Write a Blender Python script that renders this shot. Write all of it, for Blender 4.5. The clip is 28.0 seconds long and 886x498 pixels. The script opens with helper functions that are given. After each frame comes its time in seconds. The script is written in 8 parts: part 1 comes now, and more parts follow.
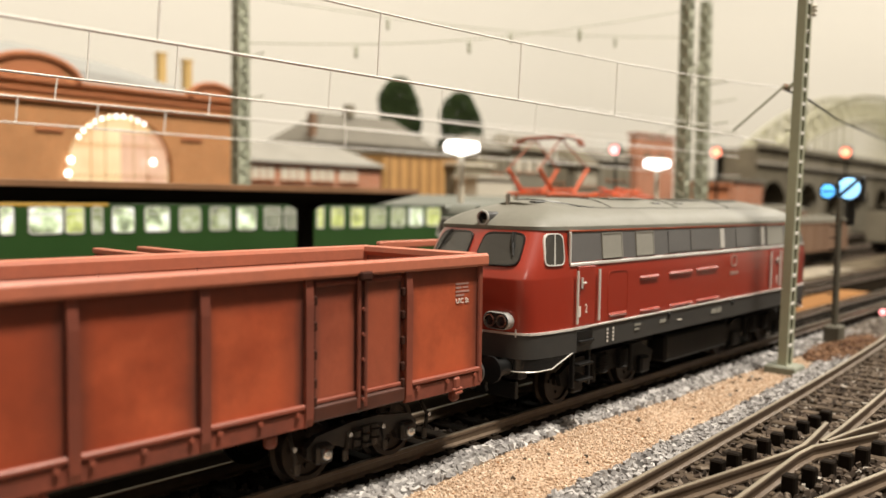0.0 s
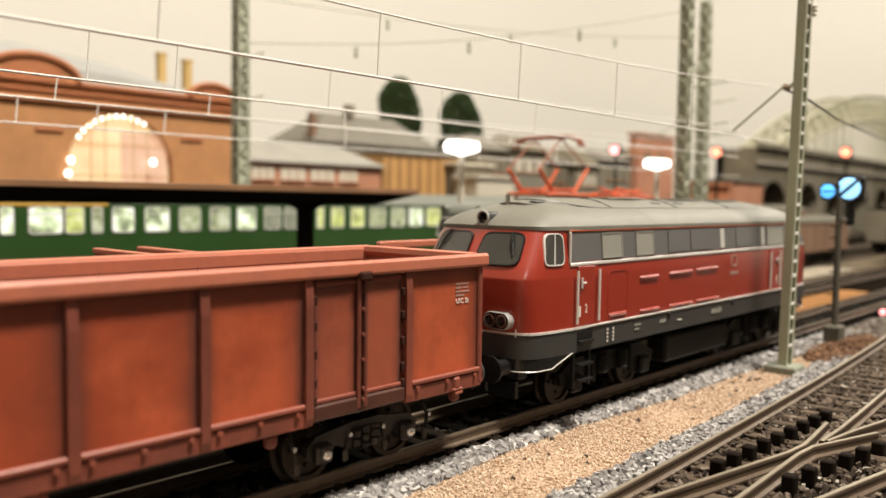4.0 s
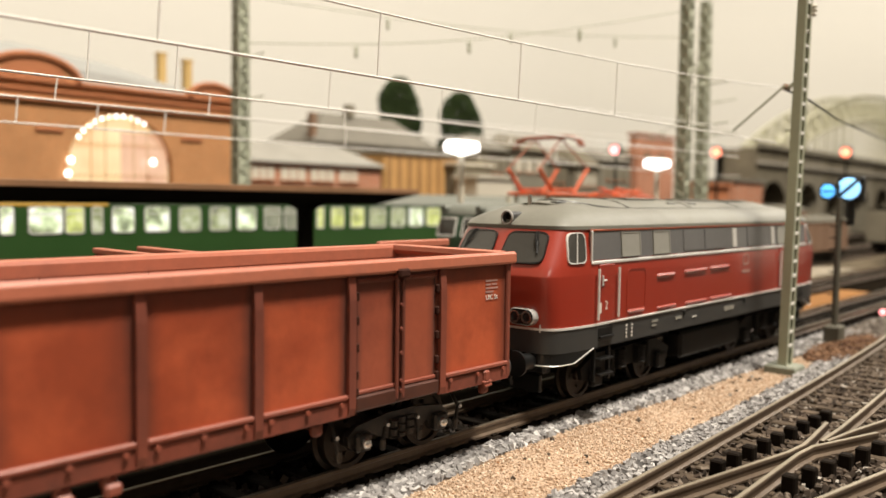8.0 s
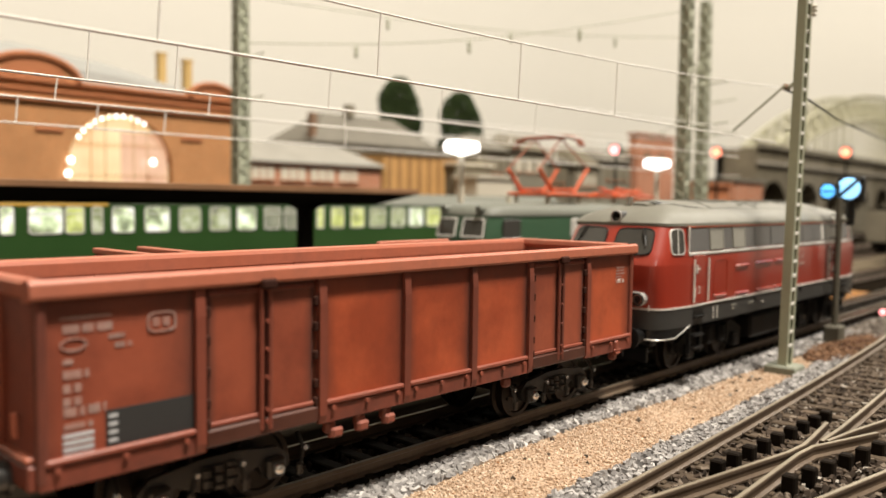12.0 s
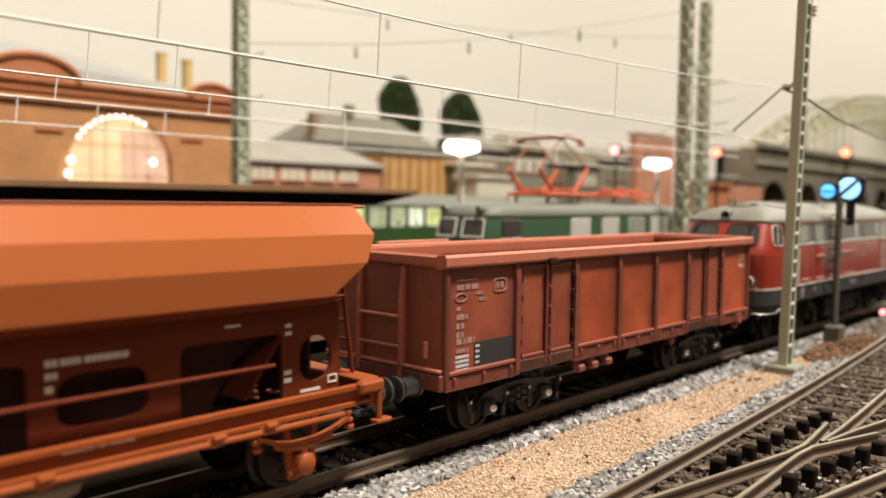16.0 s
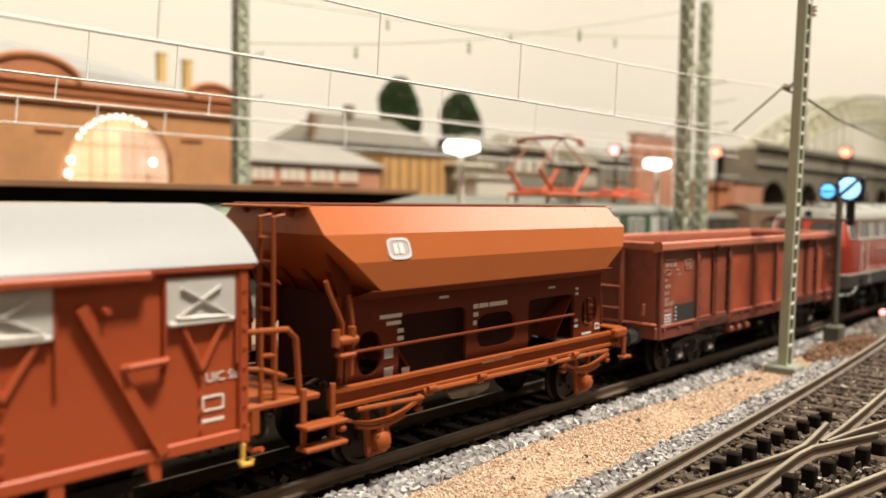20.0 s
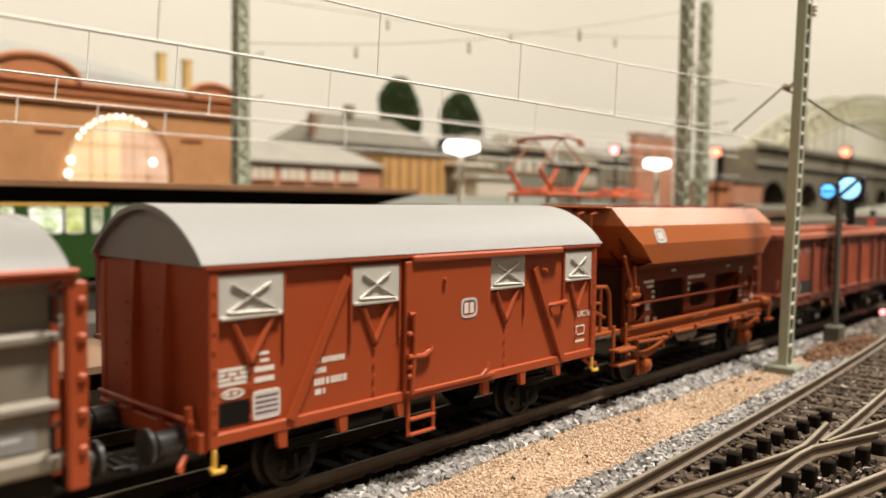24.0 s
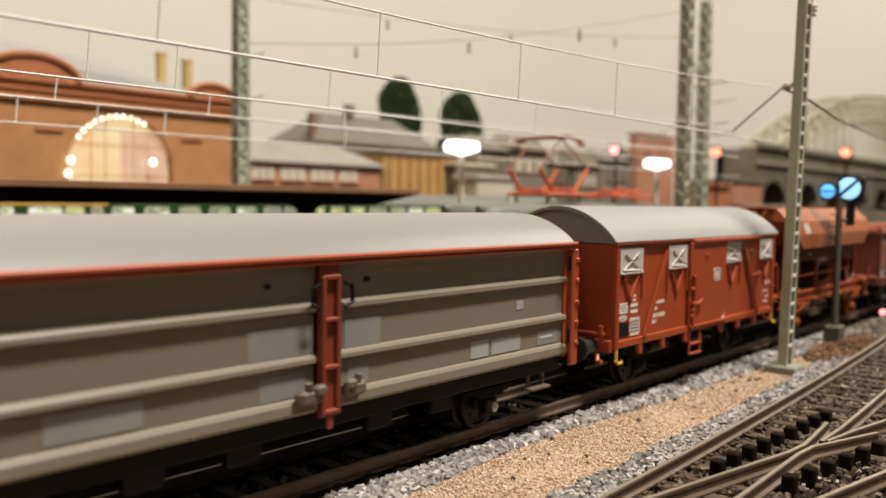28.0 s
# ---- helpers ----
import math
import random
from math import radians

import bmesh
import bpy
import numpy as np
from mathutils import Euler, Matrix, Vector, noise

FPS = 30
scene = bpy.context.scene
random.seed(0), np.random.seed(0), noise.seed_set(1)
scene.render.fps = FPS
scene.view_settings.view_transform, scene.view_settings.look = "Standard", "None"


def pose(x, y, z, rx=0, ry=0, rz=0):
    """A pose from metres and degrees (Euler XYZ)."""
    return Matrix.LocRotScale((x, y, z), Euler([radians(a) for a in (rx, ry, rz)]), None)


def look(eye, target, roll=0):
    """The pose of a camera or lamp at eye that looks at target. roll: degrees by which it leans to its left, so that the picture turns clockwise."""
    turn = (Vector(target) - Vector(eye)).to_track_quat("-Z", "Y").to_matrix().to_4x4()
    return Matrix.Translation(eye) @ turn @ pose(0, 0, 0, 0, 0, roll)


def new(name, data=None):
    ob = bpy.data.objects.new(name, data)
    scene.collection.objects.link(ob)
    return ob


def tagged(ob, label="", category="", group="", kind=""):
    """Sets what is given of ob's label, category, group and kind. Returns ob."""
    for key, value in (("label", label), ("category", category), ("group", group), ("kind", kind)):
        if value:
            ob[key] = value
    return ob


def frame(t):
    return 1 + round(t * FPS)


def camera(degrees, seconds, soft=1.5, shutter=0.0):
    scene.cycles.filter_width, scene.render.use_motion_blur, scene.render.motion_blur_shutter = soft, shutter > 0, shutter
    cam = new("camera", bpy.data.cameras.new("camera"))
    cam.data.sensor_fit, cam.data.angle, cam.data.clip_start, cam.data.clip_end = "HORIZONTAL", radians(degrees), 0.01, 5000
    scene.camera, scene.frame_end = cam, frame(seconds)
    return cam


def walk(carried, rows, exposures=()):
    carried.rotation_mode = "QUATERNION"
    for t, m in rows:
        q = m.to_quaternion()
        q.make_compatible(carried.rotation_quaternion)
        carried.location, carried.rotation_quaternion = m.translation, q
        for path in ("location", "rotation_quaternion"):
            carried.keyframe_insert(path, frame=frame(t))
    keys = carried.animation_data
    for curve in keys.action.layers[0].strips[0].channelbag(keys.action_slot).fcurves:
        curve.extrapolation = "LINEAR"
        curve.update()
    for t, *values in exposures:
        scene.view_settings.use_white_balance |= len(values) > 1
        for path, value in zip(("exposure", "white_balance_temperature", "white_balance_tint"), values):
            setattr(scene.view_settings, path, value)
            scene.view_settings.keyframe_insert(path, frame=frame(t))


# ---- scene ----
MM = 0.001
EYE = Vector((0.0, -0.1167, 0.0475))
yaw, tilt = radians(42.135), radians(-3.433)
AHEAD = Vector((math.cos(yaw) * math.cos(tilt), math.sin(yaw) * math.cos(tilt), math.sin(tilt)))
cam = camera(56.77, 28.0, soft=1.5, shutter=0.5)
cam.data.dof.use_dof = True
cam.data.dof.focus_distance = 0.164
cam.data.dof.aperture_fstop = 19.0
view = look(EYE, EYE + AHEAD, 0.7785)
walk(cam, [(0.0, view), (28.0, view)], [(0.0, 0.0), (16.0, 0.0), (17.0, 0.03), (18.0, 0.1), (19.0, 0.12), (20.0, 0.13), (21.0, 0.08), (24.0, -0.03), (26.0, -0.09), (27.0, -0.13), (28.0, -0.3)])

# ---- light ----
world = bpy.data.worlds.new("room_dusk")
scene.world = world
world.use_nodes = True
world.node_tree.nodes["Background"].inputs[0].default_value = (1.0, 0.86, 0.68, 1)
world.node_tree.nodes["Background"].inputs[1].default_value = 0.03


def area_lamp(name, loc, target, sx, sy, watts, col):
    data = bpy.data.lights.new(name, "AREA")
    data.shape, data.size, data.size_y = "RECTANGLE", sx, sy
    data.energy, data.color = watts, col
    ob = new(name, data)
    ob.matrix_world = look(loc, target)
    return ob


area_lamp("ceiling_lamp_near", (0.32, -0.60, 1.88), (0.34, 0.02, 0), 0.5, 0.18, 94, (1.0, 0.92, 0.80))
area_lamp("ceiling_lamp_far", (2.30, 0.08, 1.33), (2.30, 0.4, 0), 1.8, 0.6, 23, (1.0, 0.93, 0.83))

area_lamp("wall_lamp_back", (-0.95, -1.38, 1.16), (0.2, 0.0, 0.03), 0.14, 0.14, 2.8, (1.0, 0.93, 0.83))


# ---- materials ----
def nodes_of(name):
    m = bpy.data.materials.new(name)
    m.use_nodes = True
    nt = m.node_tree
    return m, nt, nt.nodes["Principled BSDF"]


def rgb(c):
    return (c[0], c[1], c[2], 1.0)


def mul(c, k):
    return tuple(max(0.0, min(1.0, v * k)) for v in c)


def noise_node(nt, scale, detail=4.0, rough=0.55, stretch=None):
    tc = nt.nodes.new("ShaderNodeTexCoord")
    n = nt.nodes.new("ShaderNodeTexNoise")
    n.inputs["Scale"].default_value = scale
    n.inputs["Detail"].default_value = detail
    n.inputs["Roughness"].default_value = rough
    if stretch:
        mp = nt.nodes.new("ShaderNodeMapping")
        mp.inputs["Scale"].default_value = stretch
        nt.links.new(tc.outputs["Object"], mp.inputs["Vector"])
        nt.links.new(mp.outputs["Vector"], n.inputs["Vector"])
    else:
        nt.links.new(tc.outputs["Object"], n.inputs["Vector"])
    return n


def ramp_node(nt, src, stops):
    r = nt.nodes.new("ShaderNodeValToRGB")
    el = r.color_ramp.elements
    el[0].position, el[0].color = stops[0][0], rgb(stops[0][1])
    el[1].position, el[1].color = stops[-1][0], rgb(stops[-1][1])
    for p, c in stops[1:-1]:
        e = el.new(p)
        e.color = rgb(c)
    nt.links.new(src, r.inputs["Fac"])
    return r


def mix_node(nt, fac, a, b, kind="MIX"):
    m = nt.nodes.new("ShaderNodeMix")
    m.data_type, m.blend_type = "RGBA", kind
    for sock, v in ((m.inputs["Factor"], fac), (m.inputs["A"], a), (m.inputs["B"], b)):
        if isinstance(v, bpy.types.NodeSocket):
            nt.links.new(v, sock)
        elif isinstance(v, (int, float)):
            sock.default_value = v
        else:
            sock.default_value = rgb(v)
    return m.outputs["Result"]


def surface(name, col, rough=0.55, metal=0.0, var=0.12, big=45.0, fine=700.0, bump=0.0, dirt=None, dirt_amount=0.0,
            dirt_scale=90.0, stretch=None, spec=0.5, random_tint=0.0, coat=0.0, coat_rough=0.03):
    """A painted or natural surface: tone at two scales, patches of dirt, fine relief."""
    m, nt, bs = nodes_of(name)
    n1 = noise_node(nt, big, 3.0)
    r1 = ramp_node(nt, n1.outputs["Fac"], [(0.25, mul(col, 1 - var)), (0.55, col), (0.8, mul(col, 1 + var))])
    n2 = noise_node(nt, fine, 3.0)
    r2 = ramp_node(nt, n2.outputs["Fac"], [(0.3, (0.82,) * 3), (0.7, (1.0,) * 3)])
    out = mix_node(nt, min(1.0, 3.5 * var), r1.outputs["Color"], r2.outputs["Color"], "MULTIPLY")
    if dirt is not None:
        n3 = noise_node(nt, dirt_scale, 6.0, 0.7, stretch)
        r3 = ramp_node(nt, n3.outputs["Fac"], [(0.45, (0, 0, 0)), (0.75, (dirt_amount,) * 3)])
        out = mix_node(nt, r3.outputs["Color"], out, dirt)
    if random_tint:
        oi = nt.nodes.new("ShaderNodeObjectInfo")
        r4 = ramp_node(nt, oi.outputs["Random"], [(0.0, (1 - random_tint,) * 3), (1.0, (1.0,) * 3)])
        out = mix_node(nt, 1.0, out, r4.outputs["Color"], "MULTIPLY")
    nt.links.new(out, bs.inputs["Base Color"])
    rr = nt.nodes.new("ShaderNodeMapRange")
    rr.inputs["To Min"].default_value, rr.inputs["To Max"].default_value = max(0.02, rough - 0.1), min(1.0, rough + 0.12)
    nt.links.new(n1.outputs["Fac"], rr.inputs["Value"])
    nt.links.new(rr.outputs["Result"], bs.inputs["Roughness"])
    bs.inputs["Metallic"].default_value = metal
    bs.inputs["Specular IOR Level"].default_value = spec
    bs.inputs["Coat Weight"].default_value = coat
    bs.inputs["Coat Roughness"].default_value = coat_rough
    if bump:
        b = nt.nodes.new("ShaderNodeBump")
        b.inputs["Strength"].default_value = bump
        b.inputs["Distance"].default_value = 0.0004
        nt.links.new(n2.outputs["Fac"], b.inputs["Height"])
        nt.links.new(b.outputs["Normal"], bs.inputs["Normal"])
    return m


def islands(name, stops, rough=0.85, fine=900.0):
    """Loose pieces joined in one mesh: a tone of its own for each piece."""
    m, nt, bs = nodes_of(name)
    g = nt.nodes.new("ShaderNodeNewGeometry")
    r = ramp_node(nt, g.outputs["Random Per Island"], stops)
    n = noise_node(nt, fine, 3.0)
    r2 = ramp_node(nt, n.outputs["Fac"], [(0.3, (0.7,) * 3), (0.7, (1.0,) * 3)])
    nt.links.new(mix_node(nt, 0.8, r.outputs["Color"], r2.outputs["Color"], "MULTIPLY"), bs.inputs["Base Color"])
    bs.inputs["Roughness"].default_value = rough
    bs.inputs["Specular IOR Level"].default_value = 0.25
    return m


def glow(name, col, strength):
    m, nt, bs = nodes_of(name)
    bs.inputs["Base Color"].default_value = rgb(col)
    bs.inputs["Emission Color"].default_value = rgb(col)
    bs.inputs["Emission Strength"].default_value = strength
    bs.inputs["Roughness"].default_value = 0.4
    return m


def glow_varied(name, stops, strength, scale=200.0):
    """A lit window: what stands behind it makes uneven tones."""
    m, nt, bs = nodes_of(name)
    n = noise_node(nt, scale, 2.0)
    r = ramp_node(nt, n.outputs["Fac"], stops)
    bs.inputs["Base Color"].default_value = (0.2, 0.2, 0.18, 1)
    nt.links.new(r.outputs["Color"], bs.inputs["Emission Color"])
    bs.inputs["Emission Strength"].default_value = strength
    bs.inputs["Roughness"].default_value = 0.15
    return m




def brick_wall(name, col, mortar, bw=0.0029, bh=0.0009):
    """Courses too small to pick apart from here."""
    m, nt, bs = nodes_of(name)
    tc = nt.nodes.new("ShaderNodeTexCoord")
    mp = nt.nodes.new("ShaderNodeMapping")
    mp.inputs["Rotation"].default_value = (radians(90), 0, 0)
    nt.links.new(tc.outputs["Object"], mp.inputs["Vector"])
    b = nt.nodes.new("ShaderNodeTexBrick")
    b.inputs["Scale"].default_value = 1.0
    b.inputs["Brick Width"].default_value = bw
    b.inputs["Row Height"].default_value = bh
    b.inputs["Mortar Size"].default_value = bh * 0.12
    b.inputs["Color1"].default_value = rgb(col)
    b.inputs["Color2"].default_value = rgb(mul(col, 0.78))
    b.inputs["Mortar"].default_value = rgb(mortar)
    nt.links.new(mp.outputs["Vector"], b.inputs["Vector"])
    n = noise_node(nt, 30, 4.0)
    r = ramp_node(nt, n.outputs["Fac"], [(0.3, (0.72,) * 3), (0.7, (1.0,) * 3)])
    nt.links.new(mix_node(nt, 0.9, b.outputs["Color"], r.outputs["Color"], "MULTIPLY"), bs.inputs["Base Color"])
    bs.inputs["Roughness"].default_value = 0.85
    return m


WAGON_RED = surface("weathered_oxide_red", (0.21, 0.052, 0.03), 0.52, var=0.16, big=30, fine=500, bump=0.12,
                    dirt=(0.05, 0.022, 0.018), dirt_amount=0.9, dirt_scale=70, stretch=(1, 1, 0.3))


def sprayed_panel(name, col, soot_shade):
    """Panel paint with airbrushed sooty streaks that fade in from its two upright edges, broken by noise; the top band
    also paints the rim's shadow.
    """
    m = surface(name, col, 0.52, var=0.16, big=30, fine=500, bump=0.12, dirt=soot_shade, dirt_amount=0.22, dirt_scale=60, stretch=(1, 1, 0.5))
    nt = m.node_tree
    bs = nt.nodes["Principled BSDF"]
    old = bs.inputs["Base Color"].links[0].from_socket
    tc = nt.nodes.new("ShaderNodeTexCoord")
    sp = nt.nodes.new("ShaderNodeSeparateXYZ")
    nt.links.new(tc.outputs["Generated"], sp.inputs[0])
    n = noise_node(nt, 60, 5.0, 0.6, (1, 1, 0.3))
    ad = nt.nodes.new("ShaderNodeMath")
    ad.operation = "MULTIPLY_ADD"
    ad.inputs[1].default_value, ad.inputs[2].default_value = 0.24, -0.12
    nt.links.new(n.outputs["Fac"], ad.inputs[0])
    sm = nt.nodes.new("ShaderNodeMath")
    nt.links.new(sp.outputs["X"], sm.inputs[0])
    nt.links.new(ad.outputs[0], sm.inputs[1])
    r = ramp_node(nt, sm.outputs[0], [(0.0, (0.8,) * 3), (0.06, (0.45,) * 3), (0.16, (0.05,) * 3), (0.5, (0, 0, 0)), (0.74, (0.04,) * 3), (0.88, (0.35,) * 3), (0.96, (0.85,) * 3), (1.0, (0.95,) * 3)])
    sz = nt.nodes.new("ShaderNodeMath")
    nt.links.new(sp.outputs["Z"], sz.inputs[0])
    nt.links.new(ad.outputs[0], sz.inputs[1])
    # Dark band at the top: the rim's cast shadow put into the colour.
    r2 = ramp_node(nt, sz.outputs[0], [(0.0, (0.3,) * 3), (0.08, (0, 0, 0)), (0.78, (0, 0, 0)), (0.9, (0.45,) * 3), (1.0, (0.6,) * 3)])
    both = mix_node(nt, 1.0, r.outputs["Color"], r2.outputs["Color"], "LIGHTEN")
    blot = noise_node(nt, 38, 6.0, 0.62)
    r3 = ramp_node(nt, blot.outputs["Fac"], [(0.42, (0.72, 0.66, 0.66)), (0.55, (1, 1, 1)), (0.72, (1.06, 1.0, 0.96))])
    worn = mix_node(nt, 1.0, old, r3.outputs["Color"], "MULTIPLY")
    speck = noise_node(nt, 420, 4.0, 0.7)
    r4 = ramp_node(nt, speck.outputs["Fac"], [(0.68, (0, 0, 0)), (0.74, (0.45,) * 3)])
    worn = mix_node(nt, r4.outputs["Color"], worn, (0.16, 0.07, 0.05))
    nt.links.new(mix_node(nt, both, worn, soot_shade), bs.inputs["Base Color"])
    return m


WAGON_PANEL = sprayed_panel("sooty_shaded_panel_red", (0.47, 0.092, 0.033), (0.045, 0.02, 0.016))
DOOR_PANEL = sprayed_panel("sooty_shaded_door_red", (0.33, 0.078, 0.038), (0.05, 0.024, 0.02))
WAGON_RED_DARK = surface("grimy_oxide_red", (0.20, 0.05, 0.03), 0.5, var=0.2, dirt=(0.04, 0.02, 0.016), dirt_amount=0.75, dirt_scale=80, bump=0.1)
RIM_RED = surface("worn_rim_red", (0.50, 0.158, 0.092), 0.45, var=0.14, big=60, dirt=(0.20, 0.08, 0.06), dirt_amount=0.55, dirt_scale=60, bump=0.06)
# Also holds shade: the hopper's chute and the added end plates.
GRIME_SHADE = surface("soot_and_shade_red", (0.045, 0.018, 0.013), 0.8, var=0.2, spec=0.08)
LOCO_RED = surface("loco_crimson_paint", (0.30, 0.026, 0.011), 0.36, var=0.05, big=20, fine=900, coat=1.0, coat_rough=0.2)
LOCO_GREY = surface("loco_roof_grey", (0.174, 0.169, 0.14), 0.46, var=0.1, dirt=(0.10, 0.09, 0.07), dirt_amount=0.5, dirt_scale=50)
LOCO_FRAME = surface("loco_frame_grey", (0.042, 0.041, 0.039), 0.38, var=0.1)
BLACK = surface("black_plastic", (0.005, 0.005, 0.005), 0.38, var=0.2)
UNDER = surface("underframe_black", (0.005, 0.0045, 0.004), 0.5, spec=0.2, var=0.25, dirt=(0.010, 0.007, 0.005), dirt_amount=0.5, bump=0.1)
BUFFER_GREY = surface("buffer_grey", (0.032, 0.032, 0.032), 0.3, var=0.2, spec=0.6, dirt=(0.10, 0.095, 0.085), dirt_amount=0.5, dirt_scale=300)
STEEL = surface("bright_steel", (0.55, 0.52, 0.48), 0.28, metal=1.0, var=0.08)
WHEEL_STEEL = surface("wheel_steel", (0.022, 0.015, 0.010), 0.42, metal=0.6, var=0.15)
CHROME = surface("chrome_trim", (0.46, 0.45, 0.43), 0.25, metal=0.25, var=0.06)
SILVER = surface("silver_trim", (0.74, 0.72, 0.68), 0.32, metal=0.25, var=0.05)
CABIN_GLASS = surface("dark_cab_glass", (0.055, 0.052, 0.046), 0.1, var=0.1)
WINDOW_BAND = surface("grey_window_band", (0.135, 0.13, 0.127), 0.22, var=0.08)
WINDOW_GREY = surface("window_pane_grey", (0.29, 0.28, 0.245), 0.2, var=0.08)
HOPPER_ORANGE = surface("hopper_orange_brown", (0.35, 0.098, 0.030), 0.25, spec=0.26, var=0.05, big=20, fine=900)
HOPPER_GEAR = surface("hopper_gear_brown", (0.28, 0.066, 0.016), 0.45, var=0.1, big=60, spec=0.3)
# Darker copy of the hopper orange; holds the bin's shade on the lower plates.
HOPPER_DARK = surface("hopper_shaded_brown", (0.14, 0.029, 0.0115), 0.5, spec=0.15, var=0.08)
BOX_BROWN = surface("boxcar_red_brown", (0.34, 0.060, 0.016), 0.45, var=0.06, big=25)
ROOF_PALE = surface("pale_roof_grey", (0.265, 0.264, 0.262), 0.5, var=0.05, big=20)
SLIDE_ROOF = surface("satin_roof_grey", (0.235, 0.232, 0.23), 0.34, var=0.05, big=20)
VENT_BAR = surface("bright_vent_bar", (0.78, 0.76, 0.72), 0.22, metal=0.7, var=0.05)
VENT_GREY = surface("vent_light_grey", (0.52, 0.50, 0.46), 0.42, var=0.06)
SLIDE_GREY = surface("slide_wall_grey", (0.20, 0.174, 0.137), 0.42, var=0.06, big=20)
# Two greys for the label panels: paler from x 30 to 57.
PALER_LABEL = surface("grey_wall_label", (0.36, 0.36, 0.36), 0.5, var=0.12)
DARKER_LABEL = surface("darker_wall_label", (0.25, 0.245, 0.235), 0.5, var=0.12)
LABEL_GREY = surface("faded_label", (0.52, 0.53, 0.55), 0.5, var=0.08)
FADED_MARK = surface("dusty_mark_field", (0.42, 0.36, 0.33), 0.5, var=0.1)
WHITE_PRINT = surface("white_print", (0.72, 0.68, 0.62), 0.55, var=0.06)
DUSTY_PRINT = surface("dusty_white_print", (0.39, 0.25, 0.215), 0.6, var=0.3, big=260, dirt=(0.34, 0.10, 0.06), dirt_amount=0.8, dirt_scale=240)
YELLOW = surface("yellow_paint", (0.62, 0.37, 0.06), 0.45, var=0.08)
RAIL_SIDE = surface("rusty_rail", (0.15, 0.108, 0.074), 0.45, metal=0.35, var=0.2, dirt=(0.05, 0.03, 0.02), dirt_amount=0.7)
# Darker copy of the railhead: shade on the main track put into colour.
RAIL_DULL_SHADED = surface("dull_shaded_railhead", (0.17, 0.14, 0.105), 0.42, metal=0.6, var=0.15)
RAIL_TOP = surface("worn_railhead", (0.34, 0.295, 0.22), 0.42, metal=0.55, var=0.15)
SLEEPER = surface("dark_sleeper", (0.016, 0.012, 0.009), 0.6, spec=0.03, var=0.25, bump=0.2, random_tint=0.3)
BALLAST_GROUND = surface("ballast_bed", (0.06, 0.055, 0.05), 0.9, spec=0.1, var=0.3, big=300, fine=1500, bump=0.6)
# Near-black partly in place of the shade under the wagons.
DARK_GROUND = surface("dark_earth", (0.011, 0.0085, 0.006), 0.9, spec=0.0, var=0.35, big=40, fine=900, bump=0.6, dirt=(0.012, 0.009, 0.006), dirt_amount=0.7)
SAND_GROUND = surface("sand_bed", (0.47, 0.335, 0.23), 0.9, var=0.15, big=150, fine=1800, bump=0.5)
STONES = islands("grey_stones", [(0.0, (0.16, 0.15, 0.145)), (0.45, (0.29, 0.275, 0.265)), (0.85, (0.42, 0.40, 0.385)), (1.0, (0.58, 0.555, 0.53))])
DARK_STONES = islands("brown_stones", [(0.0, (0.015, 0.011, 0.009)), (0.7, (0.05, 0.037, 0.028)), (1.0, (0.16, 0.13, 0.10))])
GRAINS = islands("sand_grains", [(0.0, (0.28, 0.13, 0.055)), (0.05, (0.40, 0.27, 0.17)), (0.5, (0.51, 0.37, 0.26)), (1.0, (0.67, 0.54, 0.415))])
LATTICE_GREEN = surface("lattice_grey_green", (0.42, 0.43, 0.33), 0.6, var=0.12, big=60)
MAST_GREEN = surface("mast_grey_green", (0.38, 0.39, 0.28), 0.55, var=0.12, big=60)
CONCRETE = surface("mast_footing", (0.22, 0.23, 0.18), 0.8, var=0.1, bump=0.2)
WIRE = surface("wire_nickel", (0.82, 0.79, 0.74), 0.4, metal=0.0, var=0.05)
CANOPY_DARK = surface("canopy_black", (0.018, 0.016, 0.014), 0.6, spec=0.0, var=0.2)
COACH_GREEN = surface("coach_green", (0.026, 0.070, 0.017), 0.35, var=0.08)
ELOCO_GREEN = surface("eloco_green", (0.045, 0.10, 0.055), 0.42, var=0.08)
ELOCO_ROOF = surface("eloco_roof_grey", (0.14, 0.145, 0.12), 0.55, var=0.1)
PANTO_RED = surface("pantograph_red", (0.52, 0.10, 0.033), 0.45, var=0.06)
PANTO_DULL = surface("worn_pantograph_brown", (0.30, 0.105, 0.06), 0.5, var=0.12)
BRICK = brick_wall("station_brick", (0.52, 0.22, 0.08), (0.52, 0.30, 0.14))
BRICK_TRIM = surface("terracotta_trim", (0.42, 0.15, 0.06), 0.8, var=0.15)
PALE_ROOF = surface("dusty_pale_roof", (0.28, 0.265, 0.23), 0.8, var=0.12)
ROOF_SLATE = surface("slate_roof", (0.30, 0.30, 0.28), 0.8, var=0.12)
CHIMNEY = surface("yellow_chimney_brick", (0.55, 0.37, 0.14), 0.85, var=0.12)
WOOD = surface("ochre_wood", (0.55, 0.31, 0.11), 0.75, var=0.15, stretch=None)
WOOD_DARK = surface("dark_ochre_wood", (0.34, 0.18, 0.065), 0.75, var=0.15)
BROWN_WALL = surface("brown_wall", (0.22, 0.13, 0.08), 0.8, var=0.15)
GREY_ROOF = surface("grey_roof", (0.17, 0.155, 0.125), 0.8, var=0.15)
PALE_PANE = surface("pale_pane", (0.6, 0.55, 0.45), 0.3, var=0.08)
